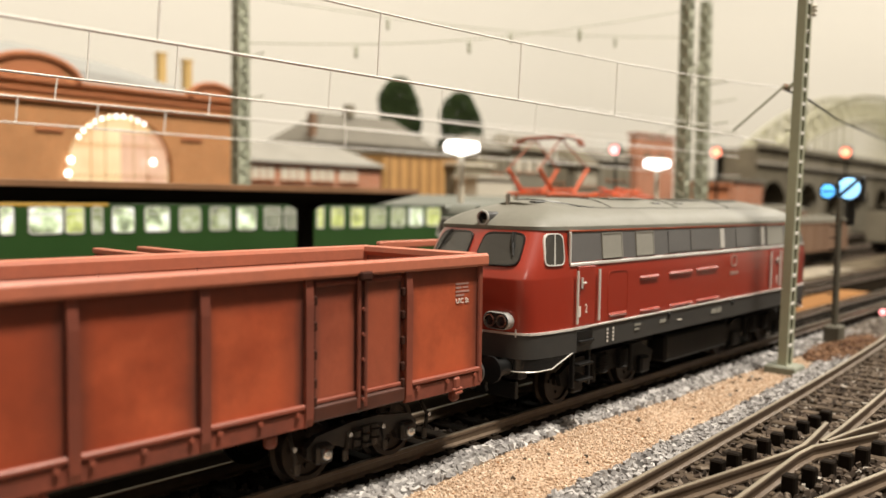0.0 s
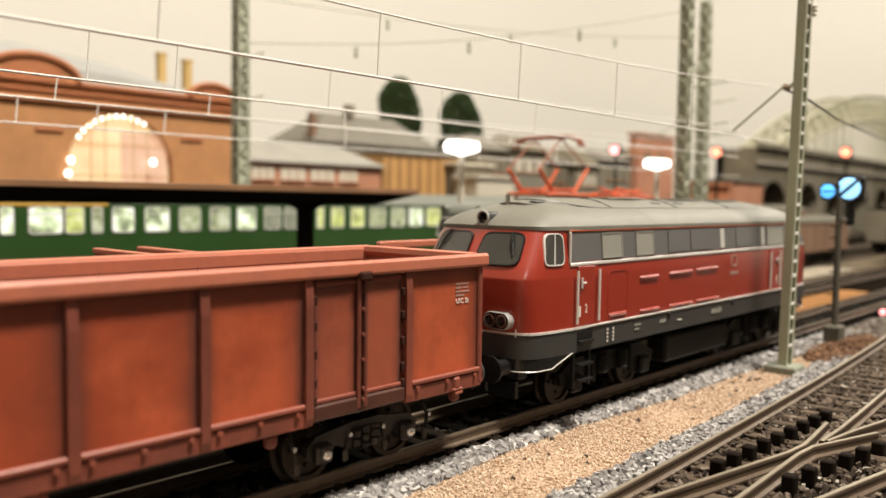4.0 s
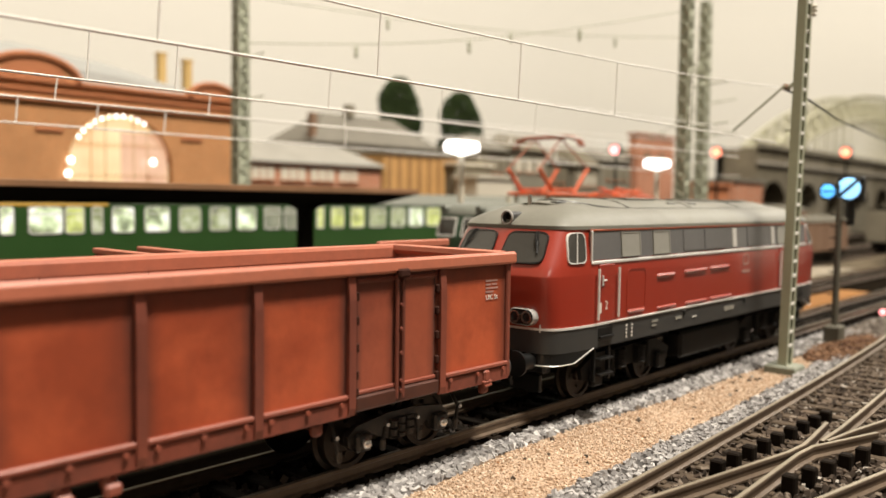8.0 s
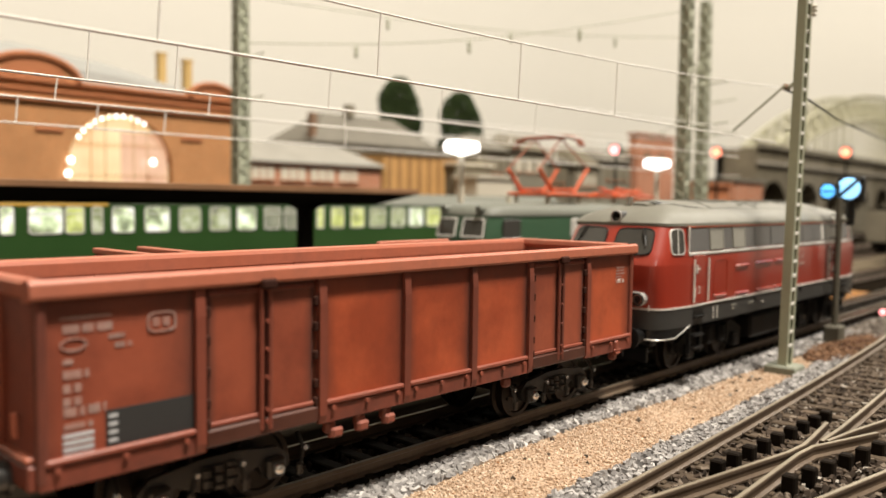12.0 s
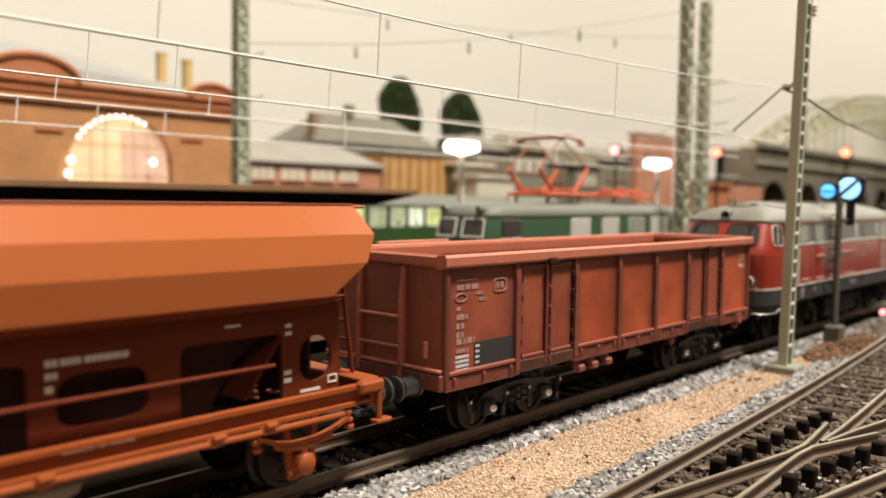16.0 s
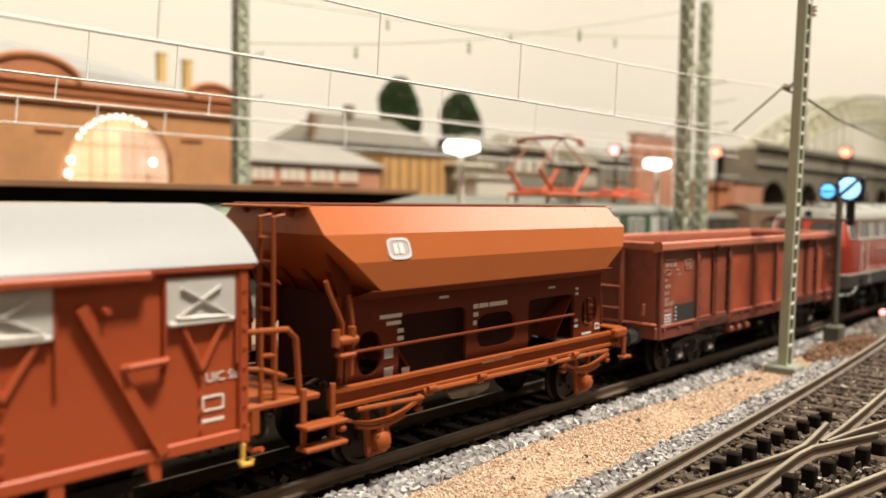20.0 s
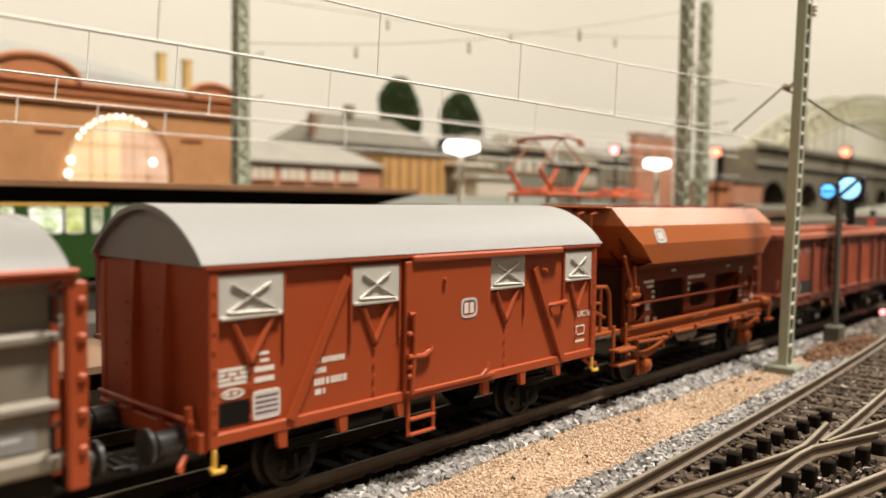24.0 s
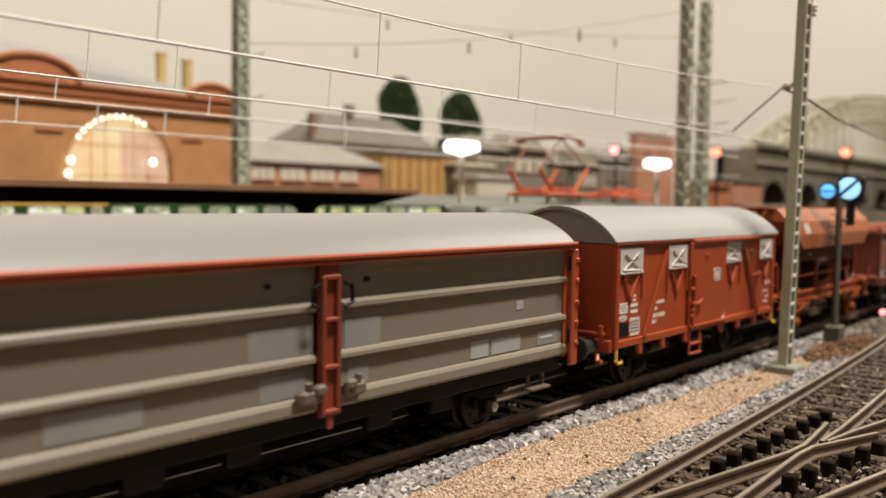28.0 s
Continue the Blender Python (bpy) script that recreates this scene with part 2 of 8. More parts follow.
LEAF = islands("dark_leaves", [(0.0, (0.022, 0.04, 0.012)), (0.6, (0.04, 0.068, 0.02)), (1.0, (0.07, 0.10, 0.03))])
BARK = surface("bark", (0.09, 0.06, 0.04), 0.9, var=0.2)
WALL_PAINT = surface("room_wall_cream", (0.70, 0.672, 0.605), 0.85, var=0.015, big=3, fine=60)
LAMP_WHITE = glow("lamp_glow", (1.0, 0.97, 0.92), 4.0)
RED_LIGHT = glow("red_signal_light", (1.0, 0.30, 0.30), 4.0)
ORANGE_LIGHT = glow("orange_signal_light", (1.0, 0.27, 0.15), 3.4)
BLUE_LIGHT = glow("blue_signal_light", (0.10, 0.45, 0.90), 1.5)
PALE_BLUE_LIGHT = glow("pale_blue_signal_light", (0.32, 0.66, 1.0), 1.6)
ARCH_GLOW = glow_varied("arch_glow", [(0.3, (0.95, 0.50, 0.20)), (0.55, (1.0, 0.72, 0.36)), (0.8, (1.0, 0.78, 0.42))], 0.95, 25)
COACH_GLOW = glow_varied("coach_window_glow", [(0.36, (0.06, 0.10, 0.03)), (0.5, (0.45, 0.55, 0.18)), (0.64, (0.95, 1.0, 0.7))], 0.53, 130)
COACH_GLOW_DIM = glow_varied("coach_window_dim", [(0.3, (0.10, 0.14, 0.06)), (0.6, (0.30, 0.34, 0.18)), (0.8, (0.5, 0.45, 0.3))], 0.4, 120)
BRIDGE = surface("bridge_olive_steel", (0.42, 0.40, 0.28), 0.7, var=0.1)
BRICK_ORANGE = brick_wall("orange_brick", (0.55, 0.2, 0.1), (0.5, 0.35, 0.25))
FAR_DARK = surface("far_dark_stone", (0.178, 0.155, 0.112), 0.9, spec=0.1, var=0.25, big=25)
FAR_OLIVE = surface("far_olive_stone", (0.22, 0.20, 0.15), 0.9, var=0.25, big=25)
FAR_GREY = surface("far_grey_stone", (0.22, 0.193, 0.14), 0.9, var=0.25, big=25)


# ---- mesh tools (millimetres in, metres out) ----
def poly(bm, pts, faces):
    vs = [bm.verts.new(Vector(p) * MM) for p in pts]
    for f in faces:
        try:
            bm.faces.new([vs[i] for i in f])
        except ValueError:
            pass
    return vs


def box(bm, c, s, b=0.0, m=None):
    """A box with centre c and size s; b: chamfer."""
    h = [v / 2 for v in s]
    pts, faces = [], []
    if b <= 0:
        for sx in (-1, 1):
            for sy in (-1, 1):
                for sz in (-1, 1):
                    pts.append((sx * h[0], sy * h[1], sz * h[2]))
        faces = [(0, 1, 3, 2), (4, 6, 7, 5), (0, 4, 5, 1), (2, 3, 7, 6), (0, 2, 6, 4), (1, 5, 7, 3)]
    else:
        b = min(b, 0.49 * min(s))
        key = {}
        for sx in (-1, 1):
            for sy in (-1, 1):
                for sz in (-1, 1):
                    g = (sx, sy, sz)
                    for a in range(3):
                        key[g, a] = len(pts)
                        pts.append(tuple(g[i] * (h[i] if i == a else h[i] - b) for i in range(3)))
        for a in range(3):
            u, v = (a + 1) % 3, (a + 2) % 3
            for sg in (-1, 1):
                def gg(su, sv):
                    g = [0, 0, 0]
                    g[a], g[u], g[v] = sg, su, sv
                    return tuple(g)
                faces.append([key[gg(*q), a] for q in ((-1, -1), (1, -1), (1, 1), (-1, 1))])
            for su in (-1, 1):
                for sv in (-1, 1):
                    def ge(sa):
                        g = [0, 0, 0]
                        g[a], g[u], g[v] = sa, su, sv
                        return tuple(g)
                    faces.append([key[ge(-1), u], key[ge(1), u], key[ge(1), v], key[ge(-1), v]])
        for sx in (-1, 1):
            for sy in (-1, 1):
                for sz in (-1, 1):
                    faces.append([key[(sx, sy, sz), a] for a in range(3)])
    if m is not None:
        pts = [m @ Vector(p) for p in pts]
    return poly(bm, [(p[0] + c[0], p[1] + c[1], p[2] + c[2]) for p in pts], faces)


def rot(rx=0, ry=0, rz=0):
    return Euler((radians(rx), radians(ry), radians(rz))).to_matrix()


def prism(bm, outline, axis, a, b):
    """A flat outline pushed along an axis from a to b. axis y: outline in (x, z); axis x: (y, z); axis z: (x, y)."""
    def at(p, d):
        return {"x": (d, p[0], p[1]), "y": (p[0], d, p[1]), "z": (p[0], p[1], d)}[axis]
    n = len(outline)
    pts = [at(p, a) for p in outline] + [at(p, b) for p in outline]
    faces = [tuple(range(n)), tuple(range(2 * n - 1, n - 1, -1))] + [(i, (i + 1) % n, n + (i + 1) % n, n + i) for i in range(n)]
    return poly(bm, pts, faces)


def rod(bm, p0, p1, r, seg=8, r1=None):
    p0, p1 = Vector(p0), Vector(p1)
    d = (p1 - p0)
    if d.length < 1e-6:
        return
    q = d.to_track_quat("Z", "Y").to_matrix()
    r1 = r if r1 is None else r1
    pts = []
    for p, rr in ((p0, r), (p1, r1)):
        for i in range(seg):
            w = 2 * math.pi * i / seg
            pts.append(p + q @ Vector((rr * math.cos(w), rr * math.sin(w), 0)))
    faces = [tuple(range(seg)), tuple(range(2 * seg - 1, seg - 1, -1))] + [(i, (i + 1) % seg, seg + (i + 1) % seg, seg + i) for i in range(seg)]
    poly(bm, pts, faces)


def tube(bm, pts, r, seg=6):
    """A bent round bar through the points, in one piece."""
    ps = [Vector(p) for p in pts]
    rings = []
    ref = None
    for i, p in enumerate(ps):
        d = (ps[min(i + 1, len(ps) - 1)] - ps[max(i - 1, 0)]).normalized()
        if ref is None:
            ref = d.orthogonal().normalized()
        ref = (ref - d * ref.dot(d)).normalized()
        side = d.cross(ref)
        rings.append([p + (ref * math.cos(2 * math.pi * k / seg) + side * math.sin(2 * math.pi * k / seg)) * r for k in range(seg)])
    loft(bm, rings)


def lathe(bm, prof, c, axis="z", seg=20):
    """prof: (radius, height) pairs round an axis through c."""
    pts, faces = [], []
    for r, h in prof:
        for i in range(seg):
            w = 2 * math.pi * i / seg
            u, v = r * math.cos(w), r * math.sin(w)
            p = {"z": (u, v, h), "y": (u, h, v), "x": (h, u, v)}[axis]
            pts.append((p[0] + c[0], p[1] + c[1], p[2] + c[2]))
    n = len(prof)
    for k in range(n - 1):
        for i in range(seg):
            j = (i + 1) % seg
            faces.append((k * seg + i, k * seg + j, (k + 1) * seg + j, (k + 1) * seg + i))
    faces.append(tuple(range(seg)))
    faces.append(tuple(range((n - 1) * seg, n * seg)))
    poly(bm, pts, faces)


def loft(bm, rings, close=True, caps=True):
    """Rings of equal count, joined one to the next."""
    n = len(rings[0])
    pts = [p for r in rings for p in r]
    faces = []
    for k in range(len(rings) - 1):
        for i in range(n if close else n - 1):
            j = (i + 1) % n
            faces.append((k * n + i, k * n + j, (k + 1) * n + j, (k + 1) * n + i))
    if caps:
        faces.append(tuple(range(n)))
        faces.append(tuple(range((len(rings) - 1) * n, len(rings) * n)))
    return poly(bm, pts, faces)


def mesh_from(bm, name, mat, smooth=0.0):
    bmesh.ops.recalc_face_normals(bm, faces=bm.faces)
    me = bpy.data.meshes.new(name)
    if smooth:
        for f in bm.faces:
            f.smooth = True
        for e in bm.edges:
            if len(e.link_faces) == 2 and e.calc_face_angle(0) > radians(smooth):
                e.smooth = False
    bm.to_mesh(me)
    bm.free()
    if mat is not None:
        me.materials.append(mat)
    return me


def part(name, bm, mat, parent=None, label="", smooth=0.0, kind=""):
    ob = new(name, mesh_from(bm, name, mat, smooth))
    if parent is not None:
        ob.parent = parent
    return tagged(ob, label=label, kind=kind)


def thing(name, loc=(0, 0, 0), label="", category="", group="", kind="", turn=0):
    ob = new(name)
    ob.empty_display_size = 0.01
    ob.matrix_basis = pose(loc[0] * MM, loc[1] * MM, loc[2] * MM, 0, 0, turn)
    return tagged(ob, label, category, group, kind)


def piece(name, mesh, parent, x, y, z, rz=0, scale=None):
    """A repeated part that shares its mesh."""
    ob = new(name, mesh)
    ob.parent = parent
    ob.matrix_basis = pose(x * MM, y * MM, z * MM, 0, 0, rz)
    if scale:
        ob.scale = scale
    return ob


def boxed(name, c, s, b, mat, parent, label="", smooth=0.0):
    bm = bmesh.new()
    box(bm, c, s, b)
    return part(name, bm, mat, parent, label, smooth)


def rodded(name, p0, p1, r, mat, parent, seg=8, label=""):
    bm = bmesh.new()
    rod(bm, p0, p1, r, seg)
    return part(name, bm, mat, parent, label, 40)


def joined(name, parts_fn, mat, parent, label="", smooth=0.0):
    bm = bmesh.new()
    parts_fn(bm)
    return part(name, bm, mat, parent, label, smooth)


# ---- the train's way: seconds and millimetres of the open wagon's middle ----
RUN = [(0, 45.6), (5.4, 45.6), (6, 46.1), (7, 48.8), (8, 54.4), (9, 62.6), (10, 74.2), (11, 88.4), (12, 103.6), (13, 120.3), (14, 138.2),
       (15, 156.9), (16, 176.1), (17, 195.4), (18, 215.2), (19, 236.9), (20, 259.0), (21, 282.0), (22, 305.4), (23, 329.2), (24, 353.9),
       (25, 379.6), (26, 407.2), (27, 435.6), (28, 464.6)]


def along(t):
    """Smooth place of the train at t seconds."""
    for k in range(len(RUN) - 1):
        if t <= RUN[k + 1][0]:
            break
    t0, s0 = RUN[k]
    t1, s1 = RUN[k + 1]

    def slope(i):
        if i <= 1:
            return 0.0
        i = min(i, len(RUN) - 1)
        j = min(i + 1, len(RUN) - 1)
        return (RUN[j][1] - RUN[i - 1][1]) / (RUN[j][0] - RUN[i - 1][0])
    h = t1 - t0
    u = (t - t0) / h
    m0, m1 = slope(k) * h, slope(k + 1) * h
    return (2 * u ** 3 - 3 * u * u + 1) * s0 + (u ** 3 - 2 * u * u + u) * m0 + (3 * u * u - 2 * u ** 3) * s1 + (u ** 3 - u * u) * m1


TIMES = [0.0, 5.4] + [5.8 + 0.2 * i for i in range(112)]
ROLLING = []   # (thing, offset along the train)
WHEELS = []    # (wheelset, local x, local z, radius)


def motions():
    for ob, off in ROLLING:
        walk(ob, [(t, pose((along(t) + off) * MM, 0, 0)) for t in TIMES])
    for ob, lx, lz, r in WHEELS:
        walk(ob, [(t, pose(lx * MM, 0, lz * MM, 0, math.degrees((along(t) - along(0)) / r), 0)) for t in TIMES])


# ---- the room and the table ----
# Unseen sides of the room, toned for the light they throw back.
DIM_CEILING = surface("dim_ceiling", (0.55, 0.50, 0.43), 0.85, var=0.05, big=4, fine=80)
DIM_WALL = surface("plain_tan_wall", (0.13, 0.11, 0.09), 0.85, var=0.1, big=4, fine=80)

WEST_TAN = surface("light_tan_wall", (0.42, 0.37, 0.30), 0.85, var=0.1, big=4, fine=80)
FLOOR_BROWN = surface("dark_brown_floor", (0.10, 0.06, 0.04), 0.6, var=0.15, big=6, fine=90)


def room():
    def wall(name, c, s, mat=WALL_PAINT, label="plain cream painted room wall"):
        bm = bmesh.new()
        box(bm, c, s)
        tagged(part(name, bm, mat, None), label, "wall", kind="structure")
    wall("wall_north", (440, 1320, 450), (3580, 40, 3100))
    wall("wall_east", (3320, -610, 450), (40, 1780, 3100))
    bm = bmesh.new()
    n, r = 24, 1040.0
    out = [(2230 + (r + 50) * math.sin(math.pi / 2 * i / n), 260 + (r + 50) * math.cos(math.pi / 2 * i / n)) for i in range(n + 1)]
    inn = [(2230 + r * math.sin(math.pi / 2 * i / n), 260 + r * math.cos(math.pi / 2 * i / n)) for i in range(n, -1, -1)]
    rings = [[(p[0], p[1], z) for p in out + inn] for z in (-1100, 2000)]
    loft(bm, rings)
    tagged(part("wall_corner", bm, WALL_PAINT, None, "", 30), "rounded cream wall corner behind the town", "wall", kind="structure")
    wall("wall_south", (1000, -1520, 450), (4700, 40, 3100), DIM_WALL, "unseen plain tan room wall")
    wall("wall_west", (-1320, -100, 450), (40, 2800, 3100), WEST_TAN, "unseen plain tan room wall")
    bm = bmesh.new()
    box(bm, (1000, -100, 2020), (4700, 2900, 40))
    tagged(part("ceiling", bm, DIM_CEILING), "unseen plain tan room ceiling", "ceiling", kind="structure")
    bm = bmesh.new()
    box(bm, (1000, -100, -1120), (4700, 2900, 40))
    tagged(part("floor", bm, FLOOR_BROWN), "unseen brown room floor", "floor", kind="structure")
    bm = bmesh.new()
    box(bm, (1000, 560, -26), (4500, 1460, 40))
    tagged(part("ground", bm, DARK_GROUND), "dark earth of the model landscape", "ground", kind="structure")


def track_curve(fn, x0, x1, step):
    """Points of a centre line y = fn(x), with the heading in degrees."""
    out = []
    x = x0
    while x <= x1:
        y = fn(x)
        a = math.atan2(fn(x + 1) - fn(x - 1), 2)
        out.append((x, y, a))
        x += step * math.cos(a)
    return out


def rail_mesh(bm, line, off):
    prof = [(-1.0, -2.5), (1.0, -2.5), (1.0, -2.1), (0.3, -1.8), (0.3, -0.75), (0.48, -0.6), (0.48, -0.12), (0.36, 0.0), (-0.36, 0.0), (-0.48, -0.12),
            (-0.48, -0.6), (-0.3, -0.75), (-0.3, -1.8), (-1.0, -2.1)]
    rings = []
    for x, y, a in line:
        nx, ny = -math.sin(a), math.cos(a)
        rings.append([(x + nx * (off + p[0]), y + ny * (off + p[0]), p[1]) for p in prof])
    loft(bm, rings)


def track(label, fn, x0, x1, spacing=7.2, step=12, offs=(-8.25, 8.25), sleepers=True, wide=22.0, mat=None, sleeper_from=None, head=None):
    t = thing("railway_track", (0, 0, 0), label, "track")
    for off in offs:
        bm = bmesh.new()
        rail_mesh(bm, track_curve(fn, x0, x1, step), off)
        r = part("rail", bm, RAIL_SIDE, t, smooth=30)
        r.data.materials.append(head or RAIL_TOP)
        for p in r.data.polygons:
            if p.normal.z > 0.8 and p.center.z > -0.0004:
                p.material_index = 1
    if sleepers:
        bm = bmesh.new()
        box(bm, (0, 0, 0), (3.0, wide, 2.2), 0.25)
        for sx in (-8.25, 8.25):
            box(bm, (0, sx - 1.5, 1.3), (1.6, 0.8, 0.6), 0.15)
            box(bm, (0, sx + 1.5, 1.3), (1.6, 0.8, 0.6), 0.15)
        me = mesh_from(bm, "sleeper", mat or SLEEPER)
        for x, y, a in track_curve(fn, sleeper_from or x0, x1, spacing):
            piece("sleeper", me, t, x, y, -3.65, math.degrees(a))
    return t


def bent_rail(parent, points, name="rail", label=""):
    """A rail along a bent line of (x, y)."""
    bm = bmesh.new()
    line = []
    for i, (x, y) in enumerate(points):
        a, b = points[max(0, i - 1)], points[min(len(points) - 1, i + 1)]
        line.append((x, y, math.atan2(b[1] - a[1], b[0] - a[0])))
    rail_mesh(bm, line, 0.0)
    r = part(name, bm, RAIL_SIDE, parent, label, 30)
    r.data.materials.append(RAIL_TOP)
    for p in r.data.polygons:
        if p.normal.z > 0.8 and p.center.z > -0.0004:
            p.material_index = 1
    return r


def near_line(x):
    return -57.3 + 0.028 * (x - 113) + 0.000115 * max(0, x - 113) ** 2


def branch_line(x):
    return -62.9 - 0.183 * (x - 119)


room()
track("dark main track with worn steel rails in ballast", lambda x: 0.0, -700, 1600, head=RAIL_DULL_SHADED)


# ---- parts that the vehicles share ----
def wheelset(parent, x, r=5.5, ax=True):
    bm = bmesh.new()
    for sg in (-1, 1):
        lathe(bm, [(0.8, sg * 5.9), (r - 1.3, sg * 5.9), (r - 1.1, sg * 6.6), (r + 0.75, sg * 6.7), (r + 0.75, sg * 7.3), (r, sg * 7.6), (r - 0.05, sg * 9.4),
                   (r - 0.9, sg * 9.4), (r - 1.1, sg * 8.9), (1.6, sg * 8.7), (1.4, sg * 9.5), (0.6, sg * 9.5)], (0, 0, 0), "y", 28)
    rod(bm, (0, -9.5, 0), (0, 9.5, 0), 0.8, 10)
    for k in range(4):
        a = k * math.pi / 2
        for sg in (-1, 1):
            rod(bm, (2.9 * math.cos(a), sg * 8.75, 2.9 * math.sin(a)), (2.9 * math.cos(a), sg * 9.15, 2.9 * math.sin(a)), 0.45, 6)
    w = part("wheelset", bm, WHEEL_STEEL, parent, "dark steel wheelset", 35)
    w.matrix_basis = pose(x * MM, 0, r * MM)
    WHEELS.append((w, x, r, r))
    return w


def buffers(parent, x, z=12.2, ys=(-10, 10), mat=None, reach=5.6, r=2.5):
    """Two buffers at one end; the sign of x tells which way they point."""
    sg = 1 if x > 0 else -1
    for y in ys:
        bm = bmesh.new()
        lathe(bm, [(2.3, 0), (2.3, sg * 0.4), (1.85, sg * 0.5), (1.85, sg * (reach * 0.72)), (1.1, sg * (reach * 0.73)), (1.05, sg * (reach - 0.8)), (r, sg * (reach - 0.6)),
                   (r, sg * reach), (r * 0.55, sg * (reach + 0.25))], (0, 0, 0), "x", 20)
        b = part("buffer", bm, mat or BUFFER_GREY, parent, "dark grey buffer", 35)
        b.matrix_basis = pose(x * MM, y * MM, z * MM)


def coupler(parent, x):
    sg = 1 if x > 0 else -1
    bm = bmesh.new()
    box(bm, (x + sg * 2.0, 0, 7.4), (6, 3, 1.6), 0.3)
    box(bm, (x + sg * 5.4, 0, 7.2), (1.6, 8.5, 1.2), 0.3)
    tube(bm, [(x + sg * 5, -3.6, 7.6), (x + sg * 8.2, -3.6, 7.8), (x + sg * 8.2, 3.6, 7.8), (x + sg * 5, 3.6, 7.6)], 0.45, 8)
    rod(bm, (x + sg * 0.5, 0, 9.5), (x + sg * 4.0, -0.8, 6.0), 0.45, 8)
    part("coupling", bm, BLACK, parent, "black loop coupling", 30)


def bars(parent, x0, z0, widths, y=-16.9, h=0.62, gap=0.42, lead=1.15, mat=None, name="lettering", label="white lettering"):
    """Unreadable print as plain bars, row under row. widths: rows of bar lengths."""
    bm = bmesh.new()
    z = z0
    for row in widths:
        x = x0
        for w in row:
            if w > 0:
                box(bm, (x + w / 2, y, z - h / 2), (w, 0.1, h))
            x += abs(w) + gap
        z -= h + lead - 0.55
    return part(name, bm, mat or WHITE_PRINT, parent, label)


def ring_plate(parent, name, x, z, w, h, t, y, mat, label="", pw=4.0):
    """A thin rounded frame, upright on the side of a wagon."""
    bm = bmesh.new()
    n = 28

    def loop(sx, sz, yy):
        out = []
        for i in range(n):
            a = 2 * math.pi * i / n
            c, s = math.cos(a), math.sin(a)
            out.append((x + sx * math.copysign(abs(c) ** (2 / pw), c), yy, z + sz * math.copysign(abs(s) ** (2 / pw), s)))
        return out
    rings = [loop(w / 2, h / 2, y), loop(w / 2, h / 2, y - 0.12), loop(w / 2 - t, h / 2 - t, y - 0.12), loop(w / 2 - t, h / 2 - t, y)]
    loft(bm, rings + [rings[0]], caps=False)
    return part(name, bm, mat, parent, label)


def holed_plate(bm, x0, x1, z0, z1, y, thick, hx, hz, hw, hh, pw=4.0):
    """An upright plate with a rounded opening of size hw x hh at (hx, hz)."""
    n = 32
    inner, outer = [], []
    for i in range(n):
        a = 2 * math.pi * i / n
        c, s = math.cos(a), math.sin(a)
        inner.append((hx + hw / 2 * math.copysign(abs(c) ** (2 / pw), c), hz + hh / 2 * math.copysign(abs(s) ** (2 / pw), s)))
        k = 1.0 / max(abs(c), abs(s))
        u, v = c * k, s * k
        outer.append((hx + (x1 - hx if u > 0 else hx - x0) * u, hz + (z1 - hz if v > 0 else hz - z0) * v))
    ya, yb = y - thick / 2, y + thick / 2
    rings = [[(p[0], ya, p[1]) for p in outer], [(p[0], ya, p[1]) for p in inner], [(p[0], yb, p[1]) for p in inner], [(p[0], yb, p[1]) for p in outer]]
    loft(bm, rings + [rings[0]], caps=False)


